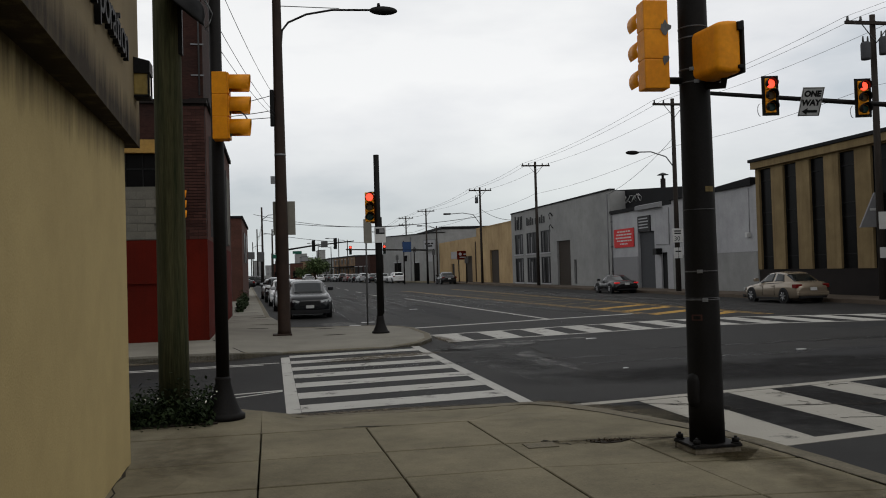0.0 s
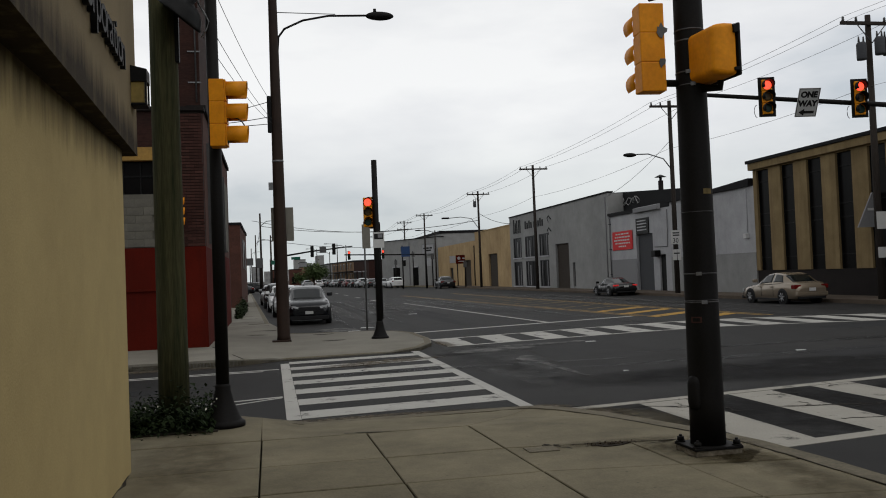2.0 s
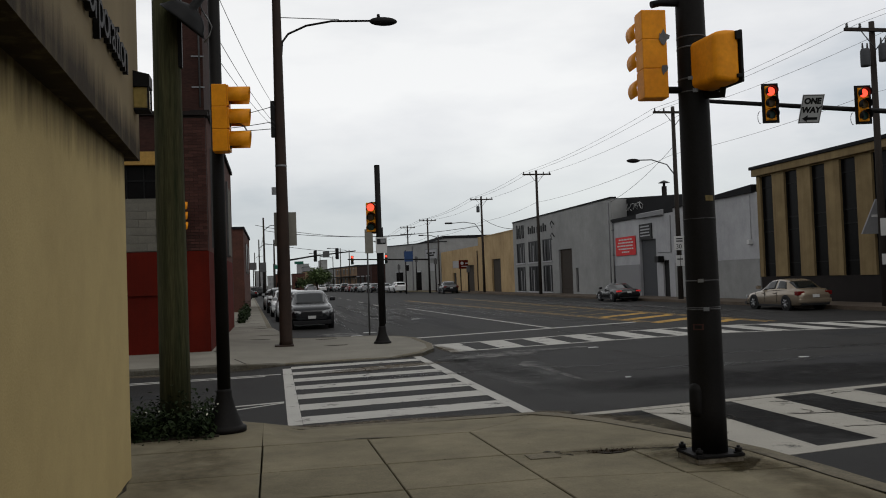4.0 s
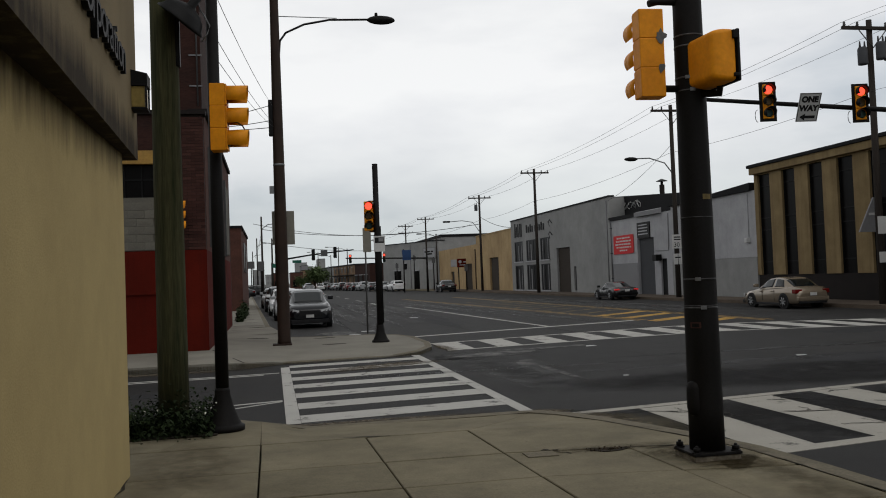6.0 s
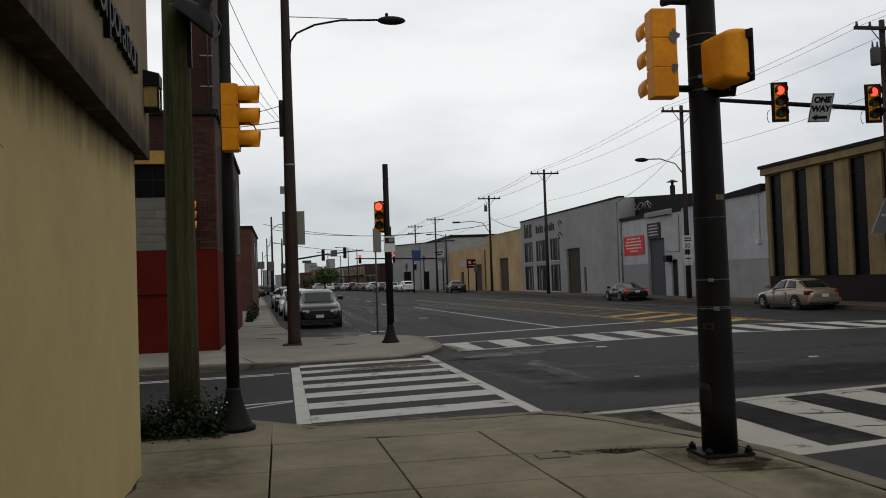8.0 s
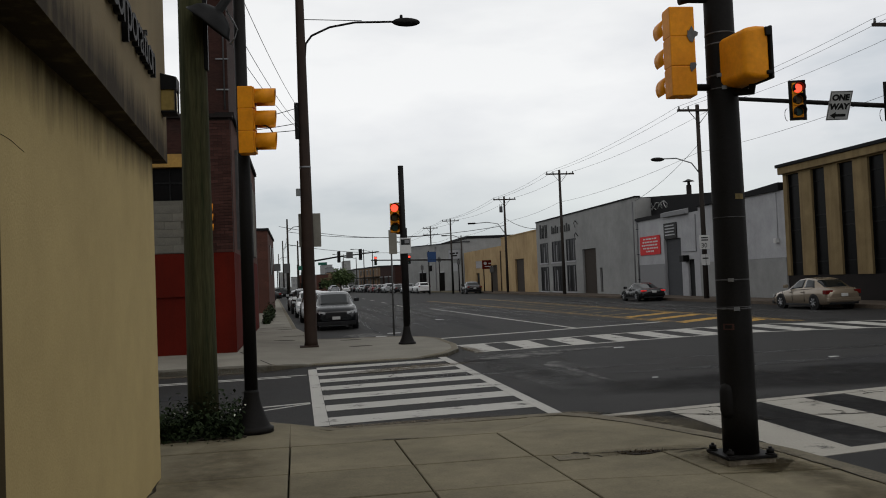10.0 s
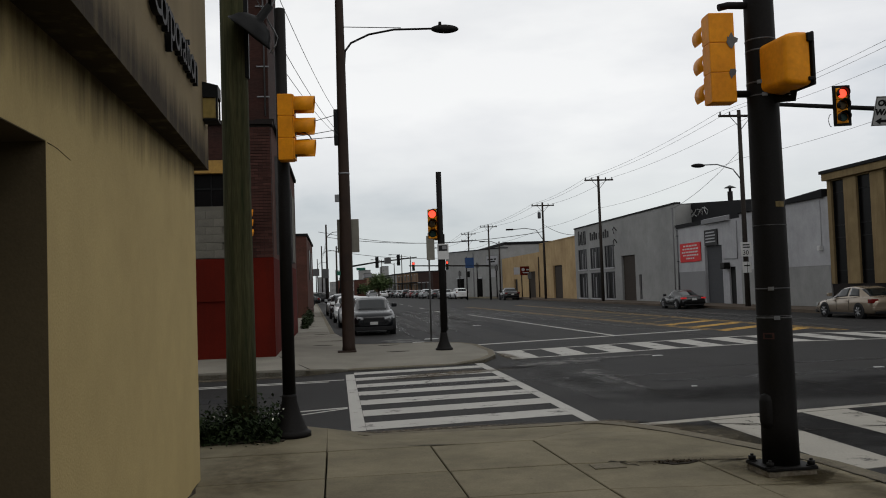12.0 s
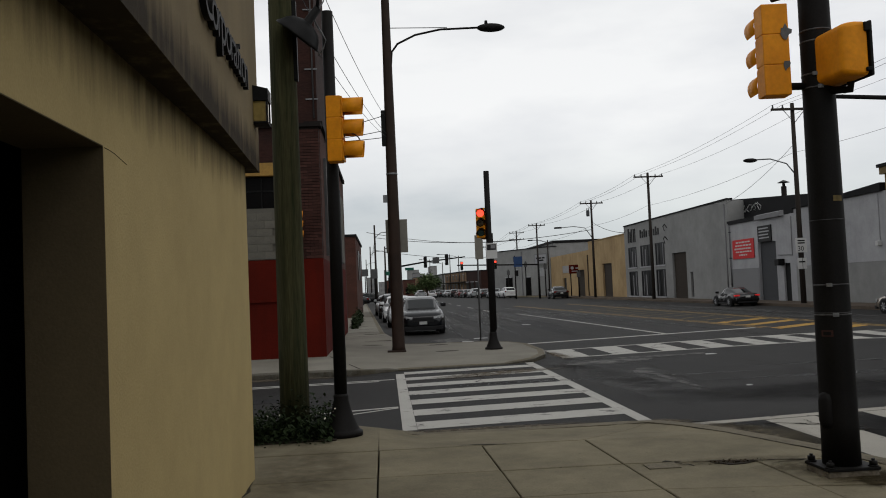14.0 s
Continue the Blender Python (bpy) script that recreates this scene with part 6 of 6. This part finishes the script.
    part("rear_valance", box(-W * 0.38, W * 0.38, yy(0.0), yy(0.05), 0.24, 0.34, 0.02), M_trim, h)
    part("plate", box(-0.16, 0.16, yy(-0.008), yy(0.012), 0.60, 0.74), M_signwhite, h, "pale blank plate")
    part("plate", box(-0.16, 0.16, yy(0.985), yy(1.006), 0.44, 0.56), M_signwhite, h, "pale blank plate")
    r = sh["r"]
    for f in sh["wheels"]:
        for sgn in (-1, 1):
            x1 = sgn * (W / 2 + 0.012)
            x0 = x1 - sgn * 0.2
            part("wheel_arch", cone((x1 - sgn * 0.22, yy(f), r + 0.02), (x1 - sgn * 0.004, yy(f), r + 0.02), r + 0.055, r + 0.055, 24), M_trim, h)
            w = part("wheel", cone((x0, yy(f), r), (x1 + sgn * 0.006, yy(f), r), r, r * 0.96, 24), M_tyre, h)
            part("rim", cone((x1 - sgn * 0.05, yy(f), r), (x1 + sgn * 0.012, yy(f), r), r * 0.66, r * 0.64, 20), M_trim, w)
            sp = bmesh.new()
            for j in range(7):
                a = j * math.tau / 7 + 0.3
                cone((x1 + sgn * 0.02, yy(f) + math.cos(a) * 0.05, r + math.sin(a) * 0.05), (x1 + sgn * 0.02, yy(f) + math.cos(a) * r * 0.64, r + math.sin(a) * r * 0.64), 0.03, 0.022, 6, bm=sp)
            cone((x1, yy(f), r), (x1 + sgn * 0.03, yy(f), r), 0.06, 0.05, 10, bm=sp)
            part("spokes", sp, rim, w, "alloy spokes")
    return h


car("suv", M_bluecar, (1.42, 36.2, 0.0), 180, "dark blue-grey crossover parked at the kerb", scale=0.94)
car("sedan", M_silver, (1.0, 44.0, 0.0), 180, "silver sedan parked behind the crossover")
car("sedan", M_whitecar, (0.75, 51.0, 0.0), 180, "white sedan parked along the kerb")
car("suv", M_blackcar, (0.5, 58.0, 0.0), 180, "black crossover parked along the kerb")
car("sedan", M_silver, (0.2, 66.0, 0.0), 180, "silver sedan parked further along the kerb")
car("sedan", M_gold, (20.8, 33.1, 0.0), 0, "champagne sedan parked at the opposite kerb", scale=0.86)
car("coupe", M_blackcar, (20.85, 51.4, 0.0), 0, "black sports coupe parked at the opposite kerb", scale=0.86, tail=glow("lit_tail_light", (0.8, 0.02, 0.02), 0.16))
car("sedan", M_blackcar, (20.6, 104.0, 0.0), 0, "dark car parked far along the opposite kerb")
for i, (x, y, pt) in enumerate(((17.6, 126, M_whitecar), (16.6, 132.5, M_silver), (15.7, 139, M_blackcar), (15.0, 147, M_silver), (14.4, 154, M_blackcar), (13.9, 161, M_redcar), (13.2, 168, M_blackcar),
                                (12.6, 176, M_silver), (12.0, 184, M_blackcar), (11.4, 192, M_whitecar), (10.8, 200, M_blackcar), (9.3, 178, M_whitecar), (7.6, 190, M_silver))):
    car("sedan" if i % 3 else "suv", pt, (x, y, 0.0), 7, "far parked car in a long row", M_alloy)
for i, (x, y, pt) in enumerate(((-4.2, 104, M_blackcar), (-6.3, 105, M_whitecar), (-2.6, 120, M_blackcar))):
    car("sedan", pt, (x, y, 0.15), 90, "car parked off the pavement beside the brick building")


# ---- plants ----
def leaf_mass(name, label, count, place, size, mat, seed, category="plant"):
    """Many small bent leaves, each two triangles on its own slant."""
    rnd = random.Random(seed)
    verts, faces = [], []
    for _ in range(count):
        x, y, z = place(rnd)
        a, t, s = rnd.uniform(0, math.tau), rnd.uniform(-0.9, 1.2), size * rnd.uniform(0.6, 1.5)
        d = Vector((math.cos(a) * math.cos(t), math.sin(a) * math.cos(t), math.sin(t)))
        q = d.cross(Vector((0, 0, 1))).normalized() * s * 0.33
        o = Vector((x, y, z))
        i = len(verts)
        verts += [o, o + d * s * 0.5 + q, o + d * s - Vector((0, 0, s * 0.25)), o + d * s * 0.5 - q]
        faces += [(i, i + 1, i + 2), (i, i + 2, i + 3)]
    me = bpy.data.meshes.new(name)
    me.from_pydata(verts, [], faces)
    me.materials.append(mat)
    return tagged(new(name, me), label, category, kind="stuff")


def weed_place(r):
    x, y = r.uniform(-1.85, -0.66), 10.15 + r.gauss(0, 0.2)
    return x, y, 0.13 + abs(r.gauss(0, 0.15)) * (1.1 - 0.35 * abs(x + 1.1)) 


leaf_mass("weeds", "dark green weeds growing round the wooden pole", 5500, weed_place, 0.052, M_leaf, 3)
leaf_mass("weed_flowers", "tiny white flowers among the weeds", 24, lambda r: (r.choice((r.uniform(-1.7, -1.2), r.uniform(-0.95, -0.6))), 10.0 + r.gauss(0, 0.12), 0.42 + r.gauss(0, 0.07)), 0.03, M_petal, 4)
leaf_mass("bushes", "dark green bushes along the brick wall", 3000, lambda r: (-1.5 + 0.22 * r.random() ** 2, r.uniform(39, 50), 0.15 + abs(r.gauss(0, 0.25))), 0.11, M_leaf, 6)
leaf_mass("kerb_grass", "dry brown grass and dirt in a pavement joint", 420, lambda r: (2.95 + r.gauss(0, 0.1), 7.55 + r.gauss(0, 0.03), 0.153), 0.022, M_bark, 8)


def tree(at, height, spread, seed):
    h = tagged(new("tree"), "leafy green street tree far along the road", "tree")
    rnd = random.Random(seed)
    x, y, z = at
    b = tube([(x, y, z), (x + 0.1, y, z + height * 0.3), (x, y, z + height * 0.55)], [0.22, 0.16, 0.08], 8)
    tips = []
    for k in range(9):
        a = k * 2.4
        tip = (x + spread * 0.6 * math.cos(a), y + spread * 0.6 * math.sin(a), z + height * rnd.uniform(0.55, 0.9))
        tube([(x, y, z + height * rnd.uniform(0.28, 0.45)), tip], [0.08, 0.03], 5, bm=b)
        tips.append(tip)
    part("trunk", b, M_bark, h)

    def place(r):
        t = r.choice(tips)
        return tuple(t[i] + r.gauss(0, spread * 0.26) for i in range(3))
    crown = leaf_mass("crown", "", 1500, place, 0.42, M_treeleaf, seed)
    del crown["kind"], crown["category"]
    crown.parent = h
    return h


tree((8.3, 172, 0), 4.2, 1.7, 11)
tree((6.9, 200, 0), 3.0, 1.5, 12)
tree((10.2, 190, 0), 5.0, 2.0, 13)

# ---- pavement slabs, cracks and covers ----
XS = [-7.0, -0.15, 0.93, 2.02, 3.14, 4.5]
YS = [-2.0, -0.9, 0.2, 1.3, 2.4, 3.5, 4.55, 5.66, 6.74, 7.75, 9.05, 11.4]


def slab_corner(x, y):
    """The joints were struck by eye: they fan a little towards the kerb and drop away on the road side."""
    drift = 0.04 * min(max((x + 0.15) / 2.1, 0), 1)
    return x - drift * (y - 7.7), y - (0.15 * max(0, x - 2.02) if y < 9 else 0.0)


def lay_slab(outline, dz):
    """One slab; it is cut across where the crossing ramp starts to fall."""
    bm_ = prism(outline, -0.1, 1.0)
    for co, no in (((0, 9.0, 0), (0, 1, 0)), ((0, 9.8, 0), (0, 1, 0)), ((0.3, 0, 0), (1, 0, 0)), ((2.6, 0, 0), (1, 0, 0))):
        if max(p[1] for p in outline) > 9.1:
            bmesh.ops.bisect_plane(bm_, geom=bm_.verts[:] + bm_.edges[:] + bm_.faces[:], plane_co=co, plane_no=no)
    rim = [e for e in bm_.edges if len(e.link_faces) == 2 and all(v.co.z > 0 for v in e.verts) and abs(e.link_faces[0].normal.z - e.link_faces[1].normal.z) > 0.5]
    bmesh.ops.bevel(bm_, geom=rim, offset=0.006, segments=1, affect="EDGES")
    for v in bm_.verts:
        if v.co.z > 0.5:
            v.co.z += ramp_near(v.co.x, v.co.y) + dz - 1.0
    part("slab", bm_, M_slab, pave_near)


# the two ramp slabs meet in a joint that slants from the corner of the grid to the kerb
def slant(p, s):
    return s * ((p[0] - 1.96) * 1.17 - (p[1] - 9.05) * 1.02) - 0.007


rnd = random.Random(2)
for xa, xb in zip(XS, XS[1:]):
    for ya, yb in zip(YS, YS[1:]):
        if (ya > 9 and xa > -1) or (ya > 7 and xa > 2):
            continue
        gx, gy = rnd.uniform(0.006, 0.009), rnd.uniform(0.012, 0.02)
        poly = clip_to([slab_corner(xa + gx, ya + gy), slab_corner(xb - gx, ya + gy), slab_corner(xb - gx, yb - gy), slab_corner(xa + gx, yb - gy)], NEAR_IN)
        if len(poly) >= 3:
            lay_slab(poly, rnd.uniform(-0.003, 0.003))
for side, outline in ((-1, [(-0.15, 9.065), (4.5, 9.065), (4.5, 11.4), (-0.17, 11.4)]), (1, [slab_corner(2.028, 7.766), slab_corner(4.5, 7.766), (4.5, 11.4), (1.975, 11.4), (1.975, 9.05)])):
    piece = clip(clip_to(outline, NEAR_IN), lambda p: slant(p, side) >= 0, lambda p, q: tuple(p[i] + (q[i] - p[i]) * slant(p, side) / (slant(p, side) - slant(q, side)) for i in (0, 1)))
    lay_slab(piece, 0.0)
part("rear_slab", box(-1.23, 4.16, -24.5, -2.01, -0.1, KERB), M_slab, pave_near)
part("weed_bed", prism([(-1.95, 9.75), (-0.62, 9.8), (-0.6, 10.6), (-1.95, 10.6)], 0.1, KERB + 0.008), M_joint, pave_near, "dark earth round the pole")
cover = tagged(mesh_object("utility_cover", box(2.16, 2.44, 7.45, 7.66, 0.13, KERB + 0.009, 0.004), M_curb), "small pale metal cover set in the pavement", "cover")


def crack(points, parent, w=0.012, z=None, stray=0.03):
    """A dark ragged crack a few millimetres proud of the surface it crosses."""
    r = random.Random(len(points) * 7 + int(abs(points[0][0]) * 10))
    pts = []
    for (xa, ya), (xb, yb) in zip(points, points[1:]):
        for i in range(8):
            pts.append((xa + (xb - xa) * i / 8 + r.uniform(-stray, stray), ya + (yb - ya) * i / 8 + r.uniform(-stray, stray)))
    b = bmesh.new()
    prev = None
    for x, y in pts:
        ww = w * r.uniform(0.4, 1.4)
        zz = z if z is not None else ramp_near(x, y) + 0.004
        cur = (b.verts.new((x - ww, y - ww, zz)), b.verts.new((x + ww, y + ww, zz)))
        if prev:
            b.faces.new((prev[0], prev[1], cur[1], cur[0]))
        prev = cur
    bmesh.ops.recalc_face_normals(b, faces=b.faces[:])
    return part("crack", b, M_joint, parent)


crack([(2.42, 7.7), (2.58, 7.48)], pave_near, 0.008)
crack([(2.35, 7.73), (2.52, 7.70)], pave_near, 0.014)
crack([(2.6, 7.66), (3.0, 7.6), (3.3, 7.55), (3.6, 7.5)], pave_near, 0.014, stray=0.012)
crack([(3.3, 6.62), (3.6, 6.6), (3.95, 6.55)], pave_near, 0.006)
crack([(4.17, 1.0), (4.165, 3.5), (4.155, 5.2), (4.12, 6.3), (4.05, 7.12), (3.87, 7.82), (3.64, 8.5), (3.41, 9.12), (3.19, 9.68)], pave_near, 0.009, stray=0.008)
crack([(-1.22, 2.0), (-1.215, 4.5), (-1.22, 6.5), (-1.215, 8.0)], pave_near, 0.01)
part("dirt_patch", prism([(2.95 + 0.17 * (1 + 0.2 * math.sin(3 * a)) * math.cos(a), 7.53 + 0.075 * (1 + 0.2 * math.sin(2 * a)) * math.sin(a)) for a in [k * math.tau / 20 for k in range(20)]], 0.1, KERB + 0.007), M_joint, pave_near, "dirt gathered in a broken joint")
for seed, (x, y, n) in enumerate(((4.7, 10.1, 4), (5.1, 9.5, 4), (6.0, 9.6, 5), (6.6, 9.2, 6), (7.3, 9.3, 5), (7.4, 10.8, 4), (8.6, 10.2, 6), (9.4, 9.6, 6), (6.3, 10.5, 3), (10.4, 10.6, 5), (7.0, 8.7, 4))):
    r_ = random.Random(seed + 50)
    pts = [(x, y)]
    for _ in range(n):
        pts.append((pts[-1][0] + r_.uniform(0.08, 0.24), pts[-1][1] + r_.uniform(-0.12, 0.07)))
    crack(pts, road, 0.010, 0.0085)
    crack([pts[1], (pts[1][0] + 0.1, pts[1][1] + 0.2), (pts[1][0] + 0.05, pts[1][1] + 0.35)], road, 0.008, 0.0085)
crack([(0.7, 9.12), (1.2, 9.06)], pave_near, 0.014)
for pts in ([(4.4, 10.3), (4.9, 10.1), (5.2, 9.6)], [(5.8, 9.6), (7.0, 9.3), (8.5, 9.5)], [(5.4, 14.5), (4.9, 13.5), (5.4, 12.2)], [(6.0, 8.6), (6.6, 8.5)], [(4.3, 21.3), (5.5, 18.5), (5.1, 15.4)],
            [(9.0, 12.6), (13.0, 14.0), (17.0, 13.8)], [(4.0, 15.5), (9.0, 15.9), (14.0, 16.2), (20.0, 17.3)], [(7.7, 11.5), (7.5, 20.0)], [(12.2, 12.5), (12.6, 22.0)], [(4.2, 24.6), (9.0, 26.4)], [(6.3, 28), (6.1, 48)], [(16.8, 14), (16.9, 27)], [(6.5, 15.0), (12.0, 17.5), (18.0, 17.0)], [(1.6, 16.4), (1.8, 17.0), (1.7, 18.4)]):
    crack(pts, road, 0.012, 0.0075)


def blob(cx, cy, rx, ry, turn, seed):
    """An irregular rounded outline."""
    r = random.Random(seed)
    ph = [r.uniform(0, math.tau) for _ in range(4)]
    out = []
    for k in range(36):
        a = k * math.tau / 36
        s_ = 1 + sum(0.22 / (i + 1) * math.sin((i + 2) * a + ph[i]) for i in range(4)) + r.uniform(-0.06, 0.06)
        u, v = rx * s_ * math.cos(a), ry * s_ * math.sin(a)
        out.append((cx + u * math.cos(turn) - v * math.sin(turn), cy + u * math.sin(turn) + v * math.cos(turn)))
    return out


for k, (cx, cy, rx, ry, turn) in enumerate(((5.05, 16.8, 0.34, 0.5, 0.2), (5.0, 15.4, 0.07, 0.9, 0.05), (5.0, 14.3, 0.05, 0.5, 0.1), (4.9, 19.3, 0.8, 0.5, 0.3), (6.2, 20.0, 0.9, 0.35, 0.2), (2.2, 29.5, 0.8, 1.2, 0.0))):
    marking(blob(cx, cy, rx, ry, turn, k), M_scuff, road, "scuffed_patch", 0.0055)
for k, (cx, cy, rx, ry, turn) in enumerate(((12.5, 14.3, 3.0, 1.1, 0.2), (6.6, 38, 0.7, 6.5, 0.0), (-5, 14.6, 3.0, 0.6, 0.1), (16, 20.3, 2.5, 0.7, 0.2), (9, 45, 1.0, 7.0, 0.0))):
    marking(blob(cx, cy, rx, ry, turn, k + 30), M_patch, road, "tar_patch", 0.002)
for x, y, s in ((5.78, 13.93, 0.05), (9.99, 15.39, 0.1), (7.39, 19.87, 0.13), (14.5, 18.2, 0.12), (11.5, 13.8, 0.07), (3.2, 30.2, 0.25), (6.2, 39, 0.2), (2.6, 28.6, 0.2)):
    tagged(mesh_object("litter", prism([(x - s, y - s * 0.5), (x + s, y - s * 0.3), (x + s * 0.8, y + s * 0.5), (x - s * 0.7, y + s * 0.6)], 0.0, 0.012), M_signwhite), "small pale scrap of litter lying on the road", "litter")
# silt in the gutter, stains on the slabs, wheel tracks and oil on the road
for cx, cy, rx, ry, turn in ((3.8, 9.75, 0.3, 0.95, 0.3), (3.35, 10.8, 0.5, 0.2, -0.6), (1.3, 10.98, 1.7, 0.2, 0.02), (2.3, 17.9, 2.4, 0.3, 0.35), (-4.0, 18.6, 4.0, 0.3, 0.02), (4.2, 21.6, 0.22, 1.5, -0.1)):
    marking(blob(cx, cy, rx, ry, turn, int(cx * 10) + 70), M_gutterdirt, road, "gutter_silt", 0.0085)
for cx, cy, rx, ry, turn in ((3.98, 9.5, 0.6, 1.25, 0.3), (3.75, 9.95, 0.5, 0.7, 0.5), (4.3, 8.8, 0.26, 0.9, 0.15)):
    marking(blob(cx, cy, rx, ry, turn, int(cy * 10) + 3), M_silt, road, "gutter_silt", 0.0068)
for cx, rx in ((3.6, 0.6), (5.6, 0.7), (7.3, 0.7), (9.6, 0.7), (11.2, 0.7), (17.0, 0.6), (18.8, 0.6)):
    marking(blob(cx, 52, rx, 26, 0.0, int(cx * 7)), M_wear_sheen, road, "wheel_track_sheen", 0.003)
    marking(blob(cx - 0.85, 50, 0.3, 24, 0.0, int(cx * 9)), M_oil, road, "oil_streak", 0.0036)
for cx, cy, rx, ry, turn in ((4.6, 16.0, 1.0, 2.6, 0.15), (4.6, 19.2, 1.3, 1.0, -0.6), (4.1, 15.8, 0.7, 3.0, 0.05)):
    marking(blob(cx, cy, rx, ry, turn, int(cx * 17)), M_wear_sheen, road, "worn_patch", 0.0034)
for cx, cy, rx, ry, turn in ((8, 14.2, 6, 0.5, 0.06), (12, 16.2, 8, 0.5, 0.05), (3.5, 15.2, 4, 0.45, 0.02), (15, 13.5, 5, 0.6, 0.05)):
    marking(blob(cx + 0.5, cy + 0.8, rx * 0.8, ry * 0.6, turn, int(cx * 13)), M_oil, road, "oil_streak", 0.0046)
for cx, cy, rx, ry, turn in ((3.55, 7.0, 0.75, 0.5, 0.2), (3.0, 7.62, 0.8, 0.2, 0.05), (0.2, 5.7, 1.6, 0.5, 0.2), (-0.8, 8.2, 0.6, 1.8, 0.05), (2.6, 5.0, 1.6, 0.45, 0.1), (3.8, 5.6, 0.35, 1.6, 0.1)):
    part("damp_stain", prism(blob(cx, cy, rx, ry, turn, int(cy * 10)), KERB + 0.006, KERB + 0.0085), M_slabstain, pave_near, "brown damp stain")
for cx, cy, rx, ry, turn in ((3.72, 6.62, 0.42, 0.38, 0.1), (3.45, 7.2, 0.5, 0.25, 0.1)):
    part("moss_stain", prism(blob(cx, cy, rx, ry, turn, int(cy * 17)), KERB + 0.0088, KERB + 0.0098), M_slabmoss, pave_near, "brown mossy stain")
for cx, cy, rx, ry, turn in ((8.0, 9.4, 5.2, 2.4, 0.17), (10.0, 13.0, 6.5, 1.6, 0.15)):
    marking(blob(cx, cy, rx, ry, turn, int(cx * 5)), M_darktar, road, "dark_patch", 0.0026)
# joints over the far pavement
for k in range(7):
    y = 29.0 + 3.1 * k
    part("joint", box(BX - 0.028 * max(0, y - 27) + 0.02, (3.8 if y < 26 else 0.3 - 0.08 * (y - 27)), y - 0.005, y + 0.005, 0.05, ramp_far(-0.6, y) + 0.003), M_joint, pave_far)
part("joint", prism([(0.55, 19.6), (0.58, 19.6), (0.40, 27.4), (0.37, 27.4)], 0.0, lambda x, y: ramp_far(x, y) + 0.003), M_joint, pave_far)
part("joint", prism([(-0.62, 18.9), (-0.585, 18.9), (-1.45, 22.7), (-1.5, 22.7)], 0.0, lambda x, y: ramp_far(x, y) + 0.004), M_joint, pave_far)
def blob_at(x, y):
    return [(x + 0.3 * (1 + 0.15 * math.sin(3 * a)) * math.cos(a), y + 0.13 * (1 + 0.2 * math.sin(2 * a)) * math.sin(a)) for a in [k * math.tau / 18 for k in range(18)]]


for x, y in ((-0.45, 27.2), (-0.55, 33.5), (1.6, 23.6), (1.5, 26.4)):
    part("tree_pit", prism(blob_at(x, y), 0.0, lambda x_, y_: ramp_far(x_, y_) + 0.004), M_joint, pave_far, "dark patched hole")

# ---- bricks of the corner pier and blocks of the infill ----
def shared_box(name, w, d, hgt):
    me = bpy.data.meshes.new(name)
    b = box(-w / 2, w / 2, -d / 2, d / 2, -hgt / 2, hgt / 2)
    b.to_mesh(me)
    b.free()
    return me


full = shared_box("brick", 0.202, 0.06, 0.064)
half = shared_box("brick", 0.096, 0.06, 0.064)
full.materials.append(M_brick), half.materials.append(M_brick)
rnd = random.Random(9)
rows_n = int((6.1 - 2.69) / 0.076)
for r_ in range(rows_n):
    z = 2.69 + 0.076 * (r_ + 0.5)
    x = BX - 0.001
    while x > -2.60:
        first = x > BX - 0.01
        w = 0.106 if (first and r_ % 2) else 0.212
        if x - w < -2.63:
            break
        ob = new("brick", half if w < 0.2 else full)
        ob.parent = brick_bldg
        ob.location = (x - w / 2, BY + 0.03 + rnd.uniform(-0.007, 0.005), z)
        x -= w
blk = shared_box("block", 0.396, 0.06, 0.195)
blk.materials.append(M_block)
for r_ in range(6):
    z = 2.80 + 0.2 * r_
    for c in range(9):
        x = -2.84 - 0.4 * c - (0.2 if r_ % 2 else 0)
        ob = new("block", blk)
        ob.parent = brick_bldg
        ob.location = (x, BY + 0.05 + rnd.uniform(-0.006, 0.006), z)
